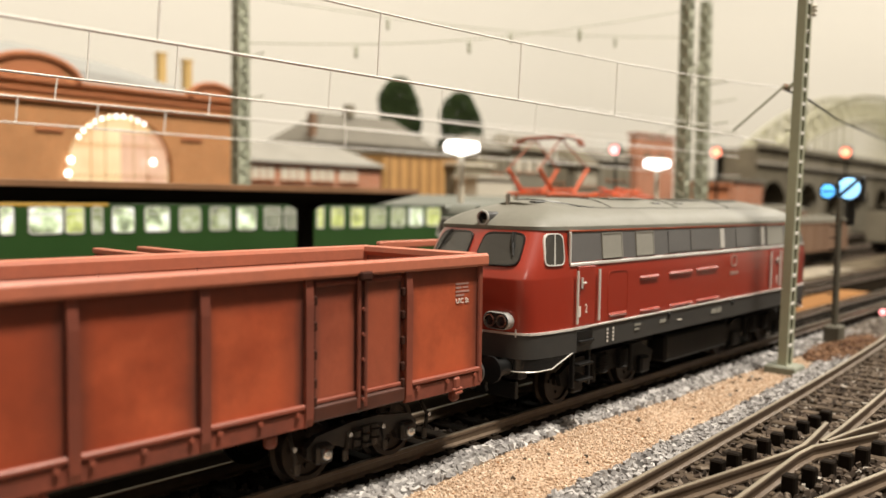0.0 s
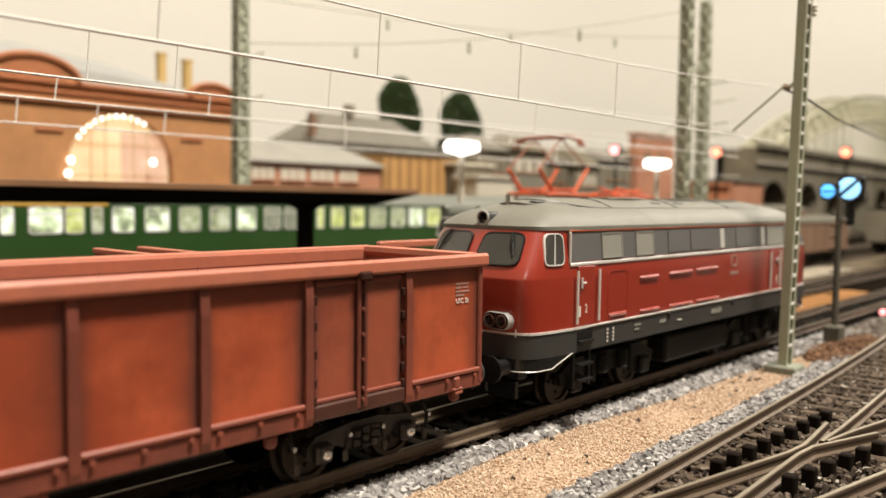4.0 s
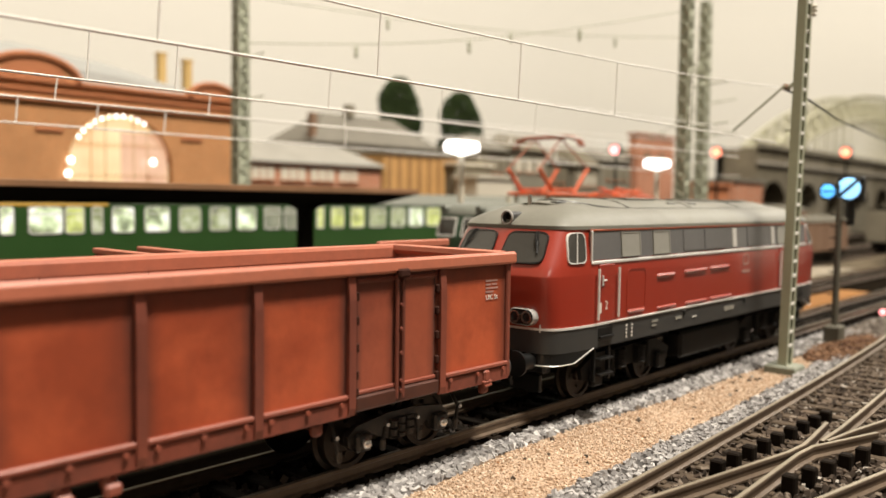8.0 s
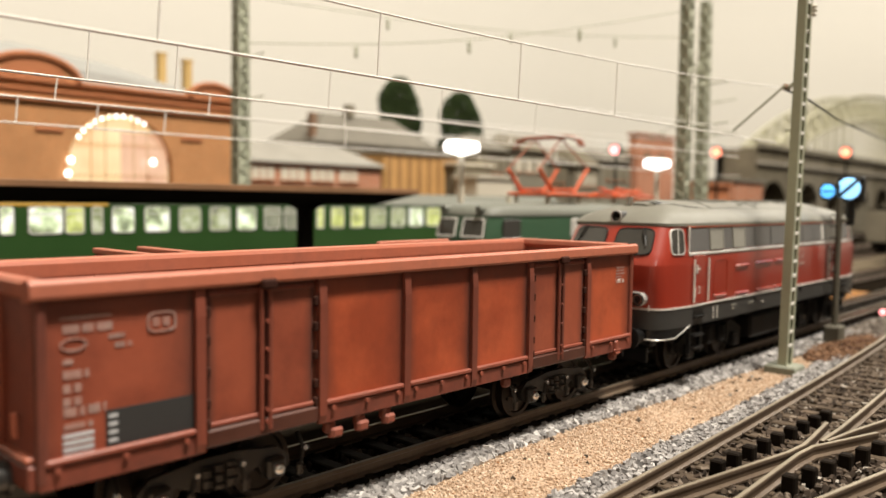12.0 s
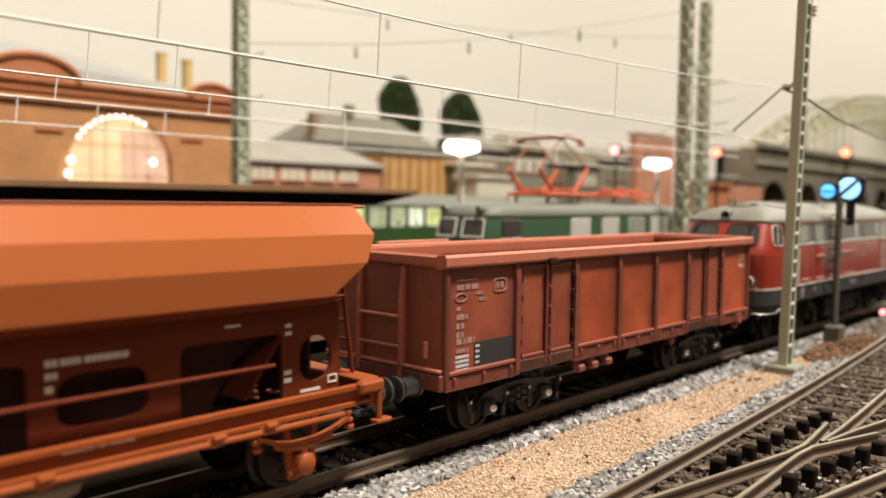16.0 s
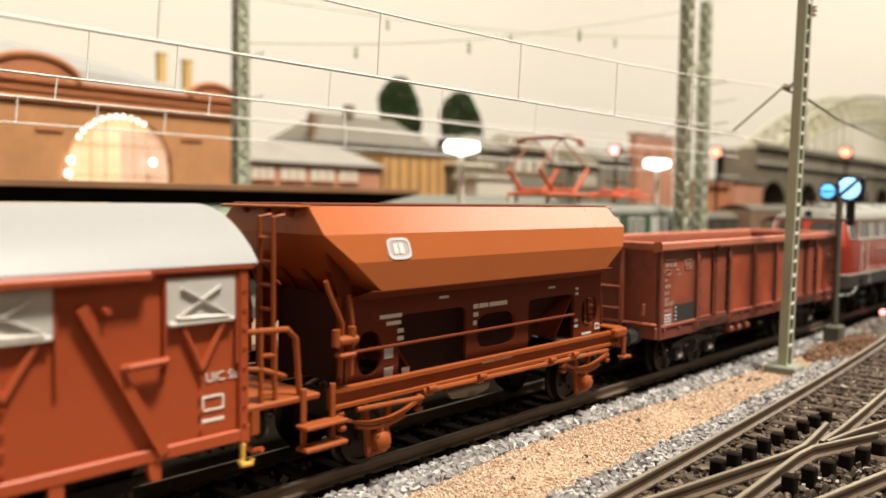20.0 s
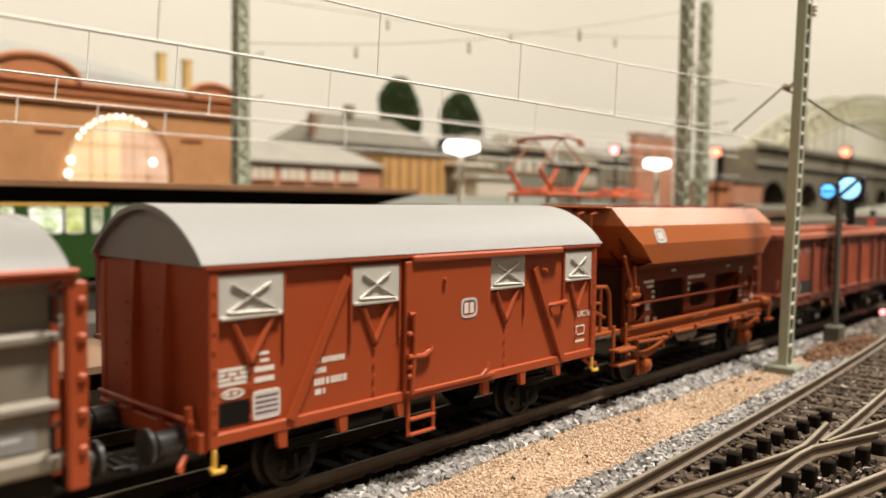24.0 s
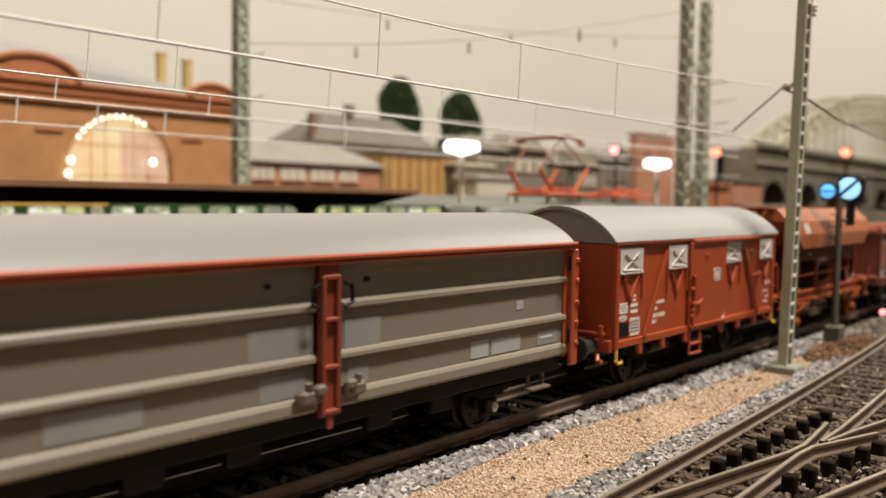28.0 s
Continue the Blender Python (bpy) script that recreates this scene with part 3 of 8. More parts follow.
def bogie(parent, x, base=19.5):
    """A two-axle goods bogie with its side frames, springs and axleboxes."""
    for sg in (-1, 1):
        y = sg * 12.2
        bm = bmesh.new()
        h = base / 2
        prism(bm, [(-h - 3, 6.8), (-h - 3, 5.2), (-h - 1.8, 4.2), (-h + 1.8, 4.2), (-h + 2.8, 6.2), (-2.4, 4.4), (2.4, 4.4), (h - 2.8, 6.2), (h - 1.8, 4.2), (h + 1.8, 4.2),
                   (h + 3, 5.2), (h + 3, 6.8), (h + 1, 8.4), (3.2, 9.4), (-3.2, 9.4), (-h - 1, 8.4)], "y", y - 0.6, y + 0.6)
        for k in (-2.0, 0.0, 2.0):
            lathe(bm, [(1.0, 4.6), (1.0, 8.2)], (k, y - sg * -0.4, 0), "z", 10)
        for k in range(7):
            lathe(bm, [(0.75, 0), (1.05, 0.2), (0.75, 0.4)], (-2.0 + 2.0 * (k % 3), y + sg * 0.9, 4.7 + 0.5 * k), "z", 10)
        f = part("side_frame", bm, BOGIE_IRON, parent, "dark cast bogie side frame", 30)
        f.matrix_basis = pose(x * MM, 0, 0)
        for k in (-h, h):
            bm = bmesh.new()
            box(bm, (0, y + sg * 0.9, 5.5), (3.4, 1.8, 3.2), 0.4)
            a = part("axlebox", bm, BOGIE_IRON, parent)
            a.matrix_basis = pose((x + k) * MM, 0, 0)
            bm = bmesh.new()
            lathe(bm, [(0.95, 0), (0.95, sg * 0.4), (0.8, sg * 0.75), (0.5, sg * 1.0), (0.12, sg * 1.1)], (0, y + sg * 1.8, 5.5), "y", 16)
            c = part("bearing_cap", bm, CAP_STEEL, a, "bright bearing cap", 30)
            for q in (-1, 1):
                bm = bmesh.new()
                tube(bm, [(x + k + q * 5.6, sg * 11.4, 9.6), (x + k + q * 5.9, sg * 12.8, 7.4), (x + k + q * 5.2, sg * 12.9, 4.6)], 0.4, 6)
                box(bm, (x + k + q * 5.1, sg * 12.9, 4.0), (1.2, 0.9, 2.2), 0.3)
                part("brake_hanger", bm, BOGIE_IRON, parent, "", 30)
                rodded("hanger_bolt", (x + k + q * 5.9, sg * 12.9, 7.4), (x + k + q * 5.9, sg * 13.5, 7.4), 0.42, CAP_STEEL, parent, 8)
    bm = bmesh.new()
    box(bm, (x, 0, 7.5), (6, 20, 2.2), 0.4)
    part("bolster", bm, UNDER, parent)
    for k in (-base / 2, base / 2):
        wheelset(parent, x + k)


BOGIE_IRON = surface("oily_bogie_iron", (0.016, 0.0135, 0.011), 0.3, spec=0.5, var=0.3, dirt=(0.05, 0.035, 0.025), dirt_amount=0.5, dirt_scale=200)
CAP_STEEL = surface("cap_chrome", (0.70, 0.68, 0.65), 0.2, metal=0.9, var=0.08)
SILL_RED = surface("oily_sill_red", (0.085, 0.03, 0.02), 0.4, var=0.25, big=150, dirt=(0.04, 0.018, 0.014), dirt_amount=0.7)
FLANGE_RED = surface("dusty_flange_red", (0.28, 0.075, 0.046), 0.45, var=0.2, big=120, dirt=(0.10, 0.045, 0.035), dirt_amount=0.7, dirt_scale=120)
LOCO_APRON = surface("apron_black", (0.012, 0.012, 0.012), 0.22, var=0.1)


# Dusty red made lighter in place of light from the left.
END_RED = surface("dusty_end_red", (0.30, 0.082, 0.05), 0.5, var=0.2, dirt=(0.08, 0.04, 0.03), dirt_amount=0.6, dirt_scale=60)


# ---- open wagon ----
def open_wagon():
    w = thing("open_wagon", (51.4, 0, 0), "weathered oxide red open freight wagon rolling on the main track", "wagon")
    ROLLING.append((w, 5.8))
    H, Y = 70.4, 16.5
    posts = (-48.7, -27.1, -8.2, 10.0, 28.2, 50.2)
    doors = ((-48.7, -27.1), (28.2, 50.2))
    edges = (-H,) + posts + (H,)
    for sg in (-1, 1):
        for a, b in zip(edges[:-1], edges[1:]):
            door = (a, b) in doors
            if door:
                m = (a + b) / 2
                for u, v in ((a + 1.4, m - 0.5), (m + 0.5, b - 1.4)):
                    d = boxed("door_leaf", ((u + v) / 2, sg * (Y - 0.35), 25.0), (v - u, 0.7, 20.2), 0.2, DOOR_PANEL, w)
                    boxed("door_edge", ((u + v) / 2, sg * (Y + 0.1), 15.4), (v - u, 0.5, 0.7), 0.15, FLANGE_RED, d)
                    boxed("door_head", ((u + v) / 2, sg * (Y + 0.1), 33.9), (v - u, 0.5, 0.7), 0.15, WAGON_RED_DARK, d)
                for dx in (-0.75, 0.75):
                    boxed("locking_bar", (m + dx, sg * (Y + 0.55), 24), (0.7, 0.7, 22), 0.2, WAGON_RED, w)
                boxed("door_latch", (m, sg * (Y + 1.25), 34.9), (2.7, 1.2, 1.5), 0.3, GRIME_SHADE, w, "dark door latch")
                for zz in (29.4, 25.2, 21.0, 16.2, 14.4):
                    rodded("bolt", (m, sg * (Y + 0.7), zz), (m, sg * (Y + 1.25), zz), 0.33, WAGON_RED, w, 8)
                for u in (a + 1.25, b - 1.25):
                    for zz in (31.5, 27.5, 23.0, 18.5, 15.6):
                        boxed("hinge", (u, sg * (Y + 0.25), zz), (0.8, 0.8, 1.5), 0.2, GRIME_SHADE, w, "dark door hinge")
                boxed("door_sill", (m, sg * (Y + 0.15), 13.6), (b - a - 1.6, 1.1, 2.6), 0.3, SILL_RED, w)
            else:
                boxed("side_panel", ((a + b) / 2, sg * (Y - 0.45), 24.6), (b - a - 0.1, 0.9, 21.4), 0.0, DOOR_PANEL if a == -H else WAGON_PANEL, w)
                boxed("bottom_flange", ((a + b) / 2, sg * (Y + 0.35), 15.1), (b - a - 1.5, 0.9, 0.8), 0.2, FLANGE_RED, w)
                boxed("side_sill", ((a + b) / 2, sg * (Y + 0.1), 13.1), (b - a - 0.2, 0.7, 2.7), 0.15, WAGON_RED_DARK, w)
                n = max(2, int((b - a) / 5.5))
                for k in range(n):
                    xx = a + 2.2 + (b - a - 4.4) * k / max(1, n - 1)
                    rodded("rivet", (xx, sg * (Y + 0.5), 14.1), (xx, sg * (Y + 0.95), 14.1), 0.42, FLANGE_RED, w, 8)
        for x in posts:
            bm = bmesh.new()
            prism(bm, [(Y * sg, 35.2), ((Y + 0.5) * sg, 34.8), ((Y + 0.8) * sg, 31.0), ((Y + 0.8) * sg, 13.2), ((Y + 0.5) * sg, 11.9), (Y * sg, 11.9)], "x", x - 0.75, x + 0.75)
            part("side_post", bm, WAGON_RED, w)
        for x in (-H + 0.5, H - 0.5):
            boxed("corner_post", (x, sg * (Y - 0.1), 24), (1.3, 1.3, 23), 0.25, WAGON_RED, w)
        # the rim: a lip that leans outwards
        bm = bmesh.new()
        prism(bm, [(sg * (Y - 1.5), 34.6), (sg * (Y - 1.5), 36.6), (sg * (Y - 1.2), 37.2), (sg * (Y + 0.6), 37.4), (sg * (Y + 1.1), 36.9), (sg * (Y + 1.15), 35.4), (sg * (Y + 0.9), 35.0), (sg * (Y - 0.95), 34.6)], "x", -H - 0.95, H + 0.95)
        part("rim", bm, RIM_RED, w, "pale worn top rim")
        for x in (-18, -12, -24.5, 64, 22):
            boxed("bracket", (x, sg * (Y - 1.0), 10.6), (2.0, 1.8, 2.2), 0.5, WAGON_RED, w)
    for sg in (-1, 1):
        x = sg * (H - 0.3)
        boxed("end_wall", (x, 0, 24.4), (0.8, 2 * Y - 1.6, 22), 0.1, END_RED, w, "dusty dark red end wall")
        bm = bmesh.new()
        prism(bm, [(sg * (H - 1.8), 36.2), (sg * (H - 1.6), 37.2), (sg * (H + 0.5), 37.4), (sg * (H + 0.9), 36.9), (sg * (H + 0.9), 35.4), (sg * (H + 0.5), 35.0), (sg * (H - 0.8), 35.3)], "y", -Y + 1.45, Y - 1.45)
        part("end_rim", bm, RIM_RED, w)
        for y in (-6.0, 6.0):
            bm = bmesh.new()
            prism(bm, [(sg * H, 35), (sg * (H + 0.5), 34.6), (sg * (H + 1.2), 28), (sg * (H + 1.2), 13.4), (sg * H, 13.4)], "y", y - 0.5, y + 0.5)
            part("end_post", bm, RIM_RED, w)
        for z in (25.0, 19.2):
            rodded("ladder_rung", (sg * (H + 1.0), -5.6, z), (sg * (H + 1.0), 5.6, z), 0.38, RIM_RED, w, 8)
        boxed("buffer_beam", (sg * (H + 0.2), 0, 13.5), (1.8, 2 * Y, 3.2), 0.3, WAGON_RED_DARK, w)
        boxed("end_ledge", (sg * (H + 0.4), 0, 15.7), (1.6, 2 * Y - 0.6, 0.7), 0.2, RIM_RED, w)
        buffers(w, sg * (H + 1.0), 12.4)
        coupler(w, sg * H)
        rodded("brake_handle", (sg * (H + 1.0), -12.6, 18), (sg * (H + 1.2), -12.9, 21.0), 0.45, RIM_RED, w)
    # Lining takes the paler rim red for the light that falls inside.
    for sg in (-1, 1):
        for a, b in zip(edges[:-1], edges[1:]):
            boxed("inner_lining", ((a + b) / 2, sg * (Y - 1.2), 25.0), (b - a - 0.12, 0.44, 19.6), 0.1, RIM_RED, w)
    boxed("floor", (0, 0, 14.6), (2 * H - 1.4, 2 * Y - 1.8, 0.9), 0, WAGON_RED_DARK, w)
    for sg in (-1, 1):
        boxed("sole_bar", (0, sg * 9, 12.2), (2 * H - 3, 1.4, 3.4), 0.2, UNDER, w)
    for x in (-60, -30, 0, 30, 60):
        boxed("cross_beam", (x, 0, 12.6), (2.0, 28, 2.4), 0.2, UNDER, w)
    bm = bmesh.new()
    rod(bm, (-14, -4, 9.5), (-2, -4, 9.5), 2.4, 14)
    part("brake_cylinder", bm, UNDER, w, "", 40)
    for x in (-18.6, -12.4, -24.3):
        joined("brake_lever", lambda bm: (box(bm, (x, -15.8, 10.6), (1.0, 1.0, 3.6), 0.25), box(bm, (x + 0.5, -16.6, 9.8), (2.4, 1.0, 1.7), 0.4)), FLANGE_RED, w, "red brake lever")
    joined("tow_hook", lambda bm: (box(bm, (63, -16.9, 13.4), (1.7, 1.2, 2.2), 0.35), box(bm, (63.1, -17.2, 12.2), (2.6, 0.7, 0.6), 0.2), rod(bm, (62.2, -17.2, 11.4), (64.2, -17.2, 11.6), 0.42, 8)), FLANGE_RED, w, "red tow hook")
    for x in (-43.2, 43.9):
        bogie(w, x)
    # lettering and plates
    yy = -Y - 0.05
    bars(w, 63.0, 32.0, [[3.6], [1.5, 1.6], [3.8], [2.4]], yy, 0.32, lead=0.95, mat=DUSTY_PRINT)
    bars(w, -67.5, 32.6, [[6.4]], yy, 0.28, mat=DUSTY_PRINT)
    bars(w, -67.2, 31.6, [[2.0, 1.4, 2.0]], yy, 1.0, mat=DUSTY_PRINT)
    ring_plate(w, "oval_mark", -65.9, 29.2, 3.4, 1.7, 0.22, yy, DUSTY_PRINT, "white oval mark", 2.0)
    bars(w, -61.5, 30.0, [[2.2], [-0.4, 1.4, 0.5]], yy, 0.6, mat=DUSTY_PRINT)
    bars(w, -67.2, 27.4, [[1.2]], yy, 0.6, mat=DUSTY_PRINT)
    bars(w, -67.2, 26.0, [[2.2, 0.6]], yy, 1.0, mat=DUSTY_PRINT)
    bars(w, -67.2, 24.3, [[0.9, 0.9], [0.9, 0.9]], yy, 1.0, lead=1.2, mat=DUSTY_PRINT)
    bars(w, -67.2, 21.4, [[1.6, 0.6, 1.5, 0.4]], yy, 1.1, mat=DUSTY_PRINT)
    bars(w, -67.2, 19.4, [[2.6, 0.6]], yy, 0.7, mat=DUSTY_PRINT)
    for k in range(4):
        boxed("lettering", (-65.4, yy, 17.9 - 0.85 * k), (3.8, 0.1, 0.5), 0, LABEL_GREY, w, "faded grey lettering")
    boxed("lettering_panel", (-55.6, yy, 17.9), (12.6, 0.12, 4.8), 0, surface("black_panel", (0.03, 0.03, 0.03), 0.6), w, "black lettering panel")
    for k in range(4):
        boxed("lettering", (-61.0, yy - 0.06, 19.5 - k * 1.05), (1.2, 0.1, 0.45), 0, LABEL_GREY, w)
    ring_plate(w, "railway_mark", -54.2, 30.9, 4.2, 2.8, 0.3, yy, DUSTY_PRINT, "faded white rounded mark")
    bars(w, -55.5, 31.5, [[1.0, 1.0]], yy, 1.2, mat=DUSTY_PRINT)
    return w


# ---- hopper wagon ----
def hopper_wagon():
    w = thing("hopper_wagon", (45.6 - 128, 0, 0), "orange brown two-axle hopper wagon with faceted bin", "wagon")
    ROLLING.append((w, -128))

    def ring(z, y, x0, x1):
        return [(x0, -y, z), (x1, -y, z), (x1, y, z), (x0, y, z)]
    # the bin: facets one under the other, an open top with a rim
    hull = [ring(46.2, 10.6, -46.6, 46.0), ring(41.6, 15.4, -47.2, 46.6), ring(37.0, 17.0, -42.0, 43.6), ring(31.8, 16.8, -35.6, 36.2)]
    bm = bmesh.new()
    inner = [ring(z, y - 0.8, a + 0.8, b - 0.8) for (z, y, a, b) in ((31.8, 16.8, -35.6, 36.2), (37.0, 17.0, -42.0, 43.6), (41.6, 15.4, -47.2, 46.6), (46.2, 10.6, -46.6, 46.0))]
    loft(bm, hull + inner, caps=False)
    part("bin", bm, HOPPER_ORANGE, w, "glossy orange brown faceted bin")
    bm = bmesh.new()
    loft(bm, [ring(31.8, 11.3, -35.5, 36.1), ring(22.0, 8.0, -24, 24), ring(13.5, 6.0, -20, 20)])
    part("chute", bm, GRIME_SHADE, w, "brown discharge chute darkened for the shade under the bin")
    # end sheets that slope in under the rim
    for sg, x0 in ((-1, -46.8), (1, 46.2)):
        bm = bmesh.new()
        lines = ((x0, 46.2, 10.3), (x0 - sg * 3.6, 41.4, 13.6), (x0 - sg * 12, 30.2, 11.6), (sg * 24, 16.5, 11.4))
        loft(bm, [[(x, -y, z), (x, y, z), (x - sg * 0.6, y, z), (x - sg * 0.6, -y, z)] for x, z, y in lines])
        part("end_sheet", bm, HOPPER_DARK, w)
        for y in (-11.6, 11.6):
            bm = bmesh.new()
            prism(bm, [(x0 - sg * 1.0, 44.0), (sg * 40.6, 30.5), (sg * 38.6, 30.5), (x0 - sg * 8.5, 33)], "y", y - 0.3, y + 0.3)
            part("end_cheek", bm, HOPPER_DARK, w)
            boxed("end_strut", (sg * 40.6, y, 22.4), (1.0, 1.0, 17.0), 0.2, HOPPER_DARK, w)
        # Added dark plate in place of the shade under the end sheet.
        boxed("end_bulkhead", (sg * 36.0, 0, 22.6), (0.6, 22.8, 16.0), 0.1, GRIME_SHADE, w, "dark added plate for the shade under the bin end")
        boxed("top_flange", (x0 + sg * 0.9, 0, 46.1), (3.2, 21.6, 0.5), 0.2, HOPPER_ORANGE, w)
        for y in (-6.5, 0, 6.5):
            bm = bmesh.new()
            loft(bm, [[(x + sg * 0.1, y - 0.5, z), (x + sg * 0.1, y + 0.5, z), (x + sg * 1.1, y + 0.5, z), (x + sg * 1.1, y - 0.5, z)] for x, z, _ in lines])
            part("end_rib", bm, HOPPER_DARK, w)
    boxed("top_rim", (-0.3, -10.0, 46.35), (93.6, 0.9, 0.6), 0.15, HOPPER_DARK, w)
    boxed("top_rim", (-0.3, 10.0, 46.35), (93.6, 0.9, 0.6), 0.15, HOPPER_DARK, w)
    # side plates with their openings
    for sg in (-1, 1):
        y = sg * 12.0
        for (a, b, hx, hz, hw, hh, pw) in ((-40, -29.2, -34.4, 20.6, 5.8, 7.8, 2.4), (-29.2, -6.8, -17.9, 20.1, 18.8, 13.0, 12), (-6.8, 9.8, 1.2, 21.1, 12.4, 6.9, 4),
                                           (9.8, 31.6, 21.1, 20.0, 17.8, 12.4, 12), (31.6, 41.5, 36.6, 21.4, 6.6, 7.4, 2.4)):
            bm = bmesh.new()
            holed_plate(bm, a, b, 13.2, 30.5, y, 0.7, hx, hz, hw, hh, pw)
            part("side_plate", bm, HOPPER_DARK, w, "brown side plate with an opening, darkened for shade")
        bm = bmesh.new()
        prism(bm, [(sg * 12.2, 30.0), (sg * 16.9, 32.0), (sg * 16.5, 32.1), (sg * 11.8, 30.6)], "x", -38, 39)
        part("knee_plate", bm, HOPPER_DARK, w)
        rodded("hand_bar", (-43, sg * 14.2, 21.7), (27, sg * 14.2, 21.8), 0.32, HOPPER_DARK, w, 8)
        bm = bmesh.new()
        prism(bm, [(sg * p, q) for p, q in ((12.9, 16.0), (14.4, 16.0), (14.4, 15.3), (13.6, 15.2), (13.6, 13.3), (14.4, 13.2), (14.4, 12.6), (12.9, 12.6))], "x", -44.5, 47.5)
        part("sole_bar", bm, HOPPER_GEAR, w, "orange brown long frame beam")
        bm = bmesh.new()
        rod(bm, (-40, sg * 15.4, 12.2), (-24, sg * 15.4, 11.6), 0.45, 8)
        rod(bm, (-24, sg * 15.4, 12.6), (40, sg * 15.4, 12.0), 0.5, 8)
        for x in (-22.5, -8, 16, 25):
            box(bm, (x, sg * 15.4, 12.4), (2.4, 1.3, 1.4), 0.35)
            rod(bm, (x - 1, sg * 16.3, 13.2), (x + 1, sg * 16.3, 13.2), 0.5, 8)
        part("brake_rod", bm, HOPPER_GEAR, w, "", 30)
        bm = bmesh.new()
        prism(bm, [(-17, 12.2), (-2, 12.2), (-3, 9.6), (-7, 8.6), (-14, 9.2)], "y", sg * 13.0, sg * 13.8)
        part("brake_shoe_guard", bm, surface("muddy_brown", (0.06, 0.035, 0.016), 0.8, var=0.3, bump=0.3), w, "mud brown frame plate")
        for ax in (-33, 33):
            bm = bmesh.new()
            for k in (-1, 1):
                prism(bm, [(ax + k * 3.6, 12.6), (ax + k * 2.4, 12.6), (ax + k * 1.3, 3.0), (ax + k * 2.3, 2.6)], "y", sg * 12.4, sg * 13.2)
            box(bm, (ax, sg * 12.8, 2.9), (4.6, 0.8, 0.8), 0.15)
            part("axle_guard", bm, HOPPER_GEAR, w, "", 0)
            bm = bmesh.new()
            box(bm, (ax, sg * 13.5, 5.2), (3.0, 1.4, 3.2), 0.5)
            rod(bm, (ax, sg * 13.8, 6.6), (ax, sg * 13.8, 8.4), 0.7, 8)
            lathe(bm, [(1.7, sg * 14.0), (1.7, sg * 14.8), (1.2, sg * 15.3), (0.5, sg * 15.5)], (ax, 0, 5.2), "y", 16)
            for q in range(4):
                rod(bm, (ax + 1.5 * math.cos(q * 1.57 + 0.78), sg * 14.0, 5.2 + 1.5 * math.sin(q * 1.57 + 0.78)), (ax + 1.5 * math.cos(q * 1.57 + 0.78), sg * 14.9, 5.2 + 1.5 * math.sin(q * 1.57 + 0.78)), 0.4, 6)
            part("axlebox", bm, HOPPER_GEAR, w, "orange brown axlebox", 30)
            for k, (ln, dz) in enumerate(((9.2, 0.0), (5.6, -0.75))):
                bm = bmesh.new()
                top = [(ax + ln * q, 8.9 + dz + 2.3 * (ln * q / 9.2) ** 2) for q in (-1, -0.6, -0.25, 0.25, 0.6, 1)]
                prism(bm, top + [(x, z - 0.65) for x, z in reversed(top)], "y", sg * 13.3, sg * 14.4)
                part("leaf_spring", bm, HOPPER_GEAR, w)
            for dx in (-9.3, 9.3):
                bm = bmesh.new()
                for k in range(3):
                    box(bm, (ax + dx + 0.25 * k, sg * 13.6, 11.6 - 1.25 * k), (1.5, 1.5, 1.1), 0.35)
                part("spring_shackle", bm, HOPPER_GEAR, w)
    for ax in (-33, 33):
        wheelset(w, ax, 5.5)
    for x in (-28, 0, 28):
        boxed("cross_beam", (x, 0, 13.6), (2, 24, 2.6), 0.2, UNDER, w)
    # ends: platform with railing and ladder at one end, a short ladder at the other
    boxed("platform", (-54.0, 0, 15.7), (14.0, 29, 1.0), 0.25, HOPPER_GEAR, w, "orange brown end platform")
    boxed("buffer_beam", (-59.5, 0, 13.6), (1.8, 29, 4.0), 0.3, HOPPER_GEAR, w)
    boxed("buffer_beam", (48.0, 0, 13.8), (1.8, 29, 4.0), 0.3, HOPPER_GEAR, w)
    boxed("end_sill", (46.8, 0, 16.6), (4.0, 29, 0.7), 0.2, HOPPER_GEAR, w)
    for y in (-10, 10):
        rodded("buffer_sleeve", (-60.2, y, 12.6), (-63.0, y, 12.6), 1.7, HOPPER_GEAR, w, 16)
    buffers(w, -61.6, 12.6, reach=5.0)
    buffers(w, 49.0, 12.6, reach=5.6)
    coupler(w, -58)
    coupler(w, 48)
    bm = bmesh.new()
    for y in (-4.3, -8.0):
        tube(bm, [(-47.5, y, 45.0), (-51.6, y, 44.4), (-51.6, y, 18)], 0.42, 8)
    for k in range(6):
        rod(bm, (-51.6, -4.3, 21.5 + 3.9 * k), (-51.6, -8.0, 21.5 + 3.9 * k), 0.34, 6)
    part("ladder", bm, HOPPER_GEAR, w, "orange brown end ladder", 30)
    bm = bmesh.new()
    tube(bm, [(-61.5, 13, 16), (-61.5, 13, 27.4), (-61.5, -11.5, 27.4), (-60, -13.5, 27.3), (-53, -13.6, 27.0), (-51.4, -13.6, 25.4), (-50.6, -13.6, 16)], 0.5, 8)
    tube(bm, [(-61.5, 13, 21.6), (-61.5, -12.5, 21.6), (-58, -13.6, 21.4), (-53.5, -13.6, 19.6)], 0.45, 8)
    for p in ((-61.5, 4), (-61.5, -4), (-61.5, -12.6)):
        rod(bm, (p[0], p[1], 16), (p[0], p[1], 27.4), 0.42, 8)
    rod(bm, (-58, -13.6, 16), (-58, -13.6, 27.2), 0.42, 8)
    rod(bm, (-55.4, -13.6, 16), (-55.4, -13.6, 27.1), 0.42, 8)
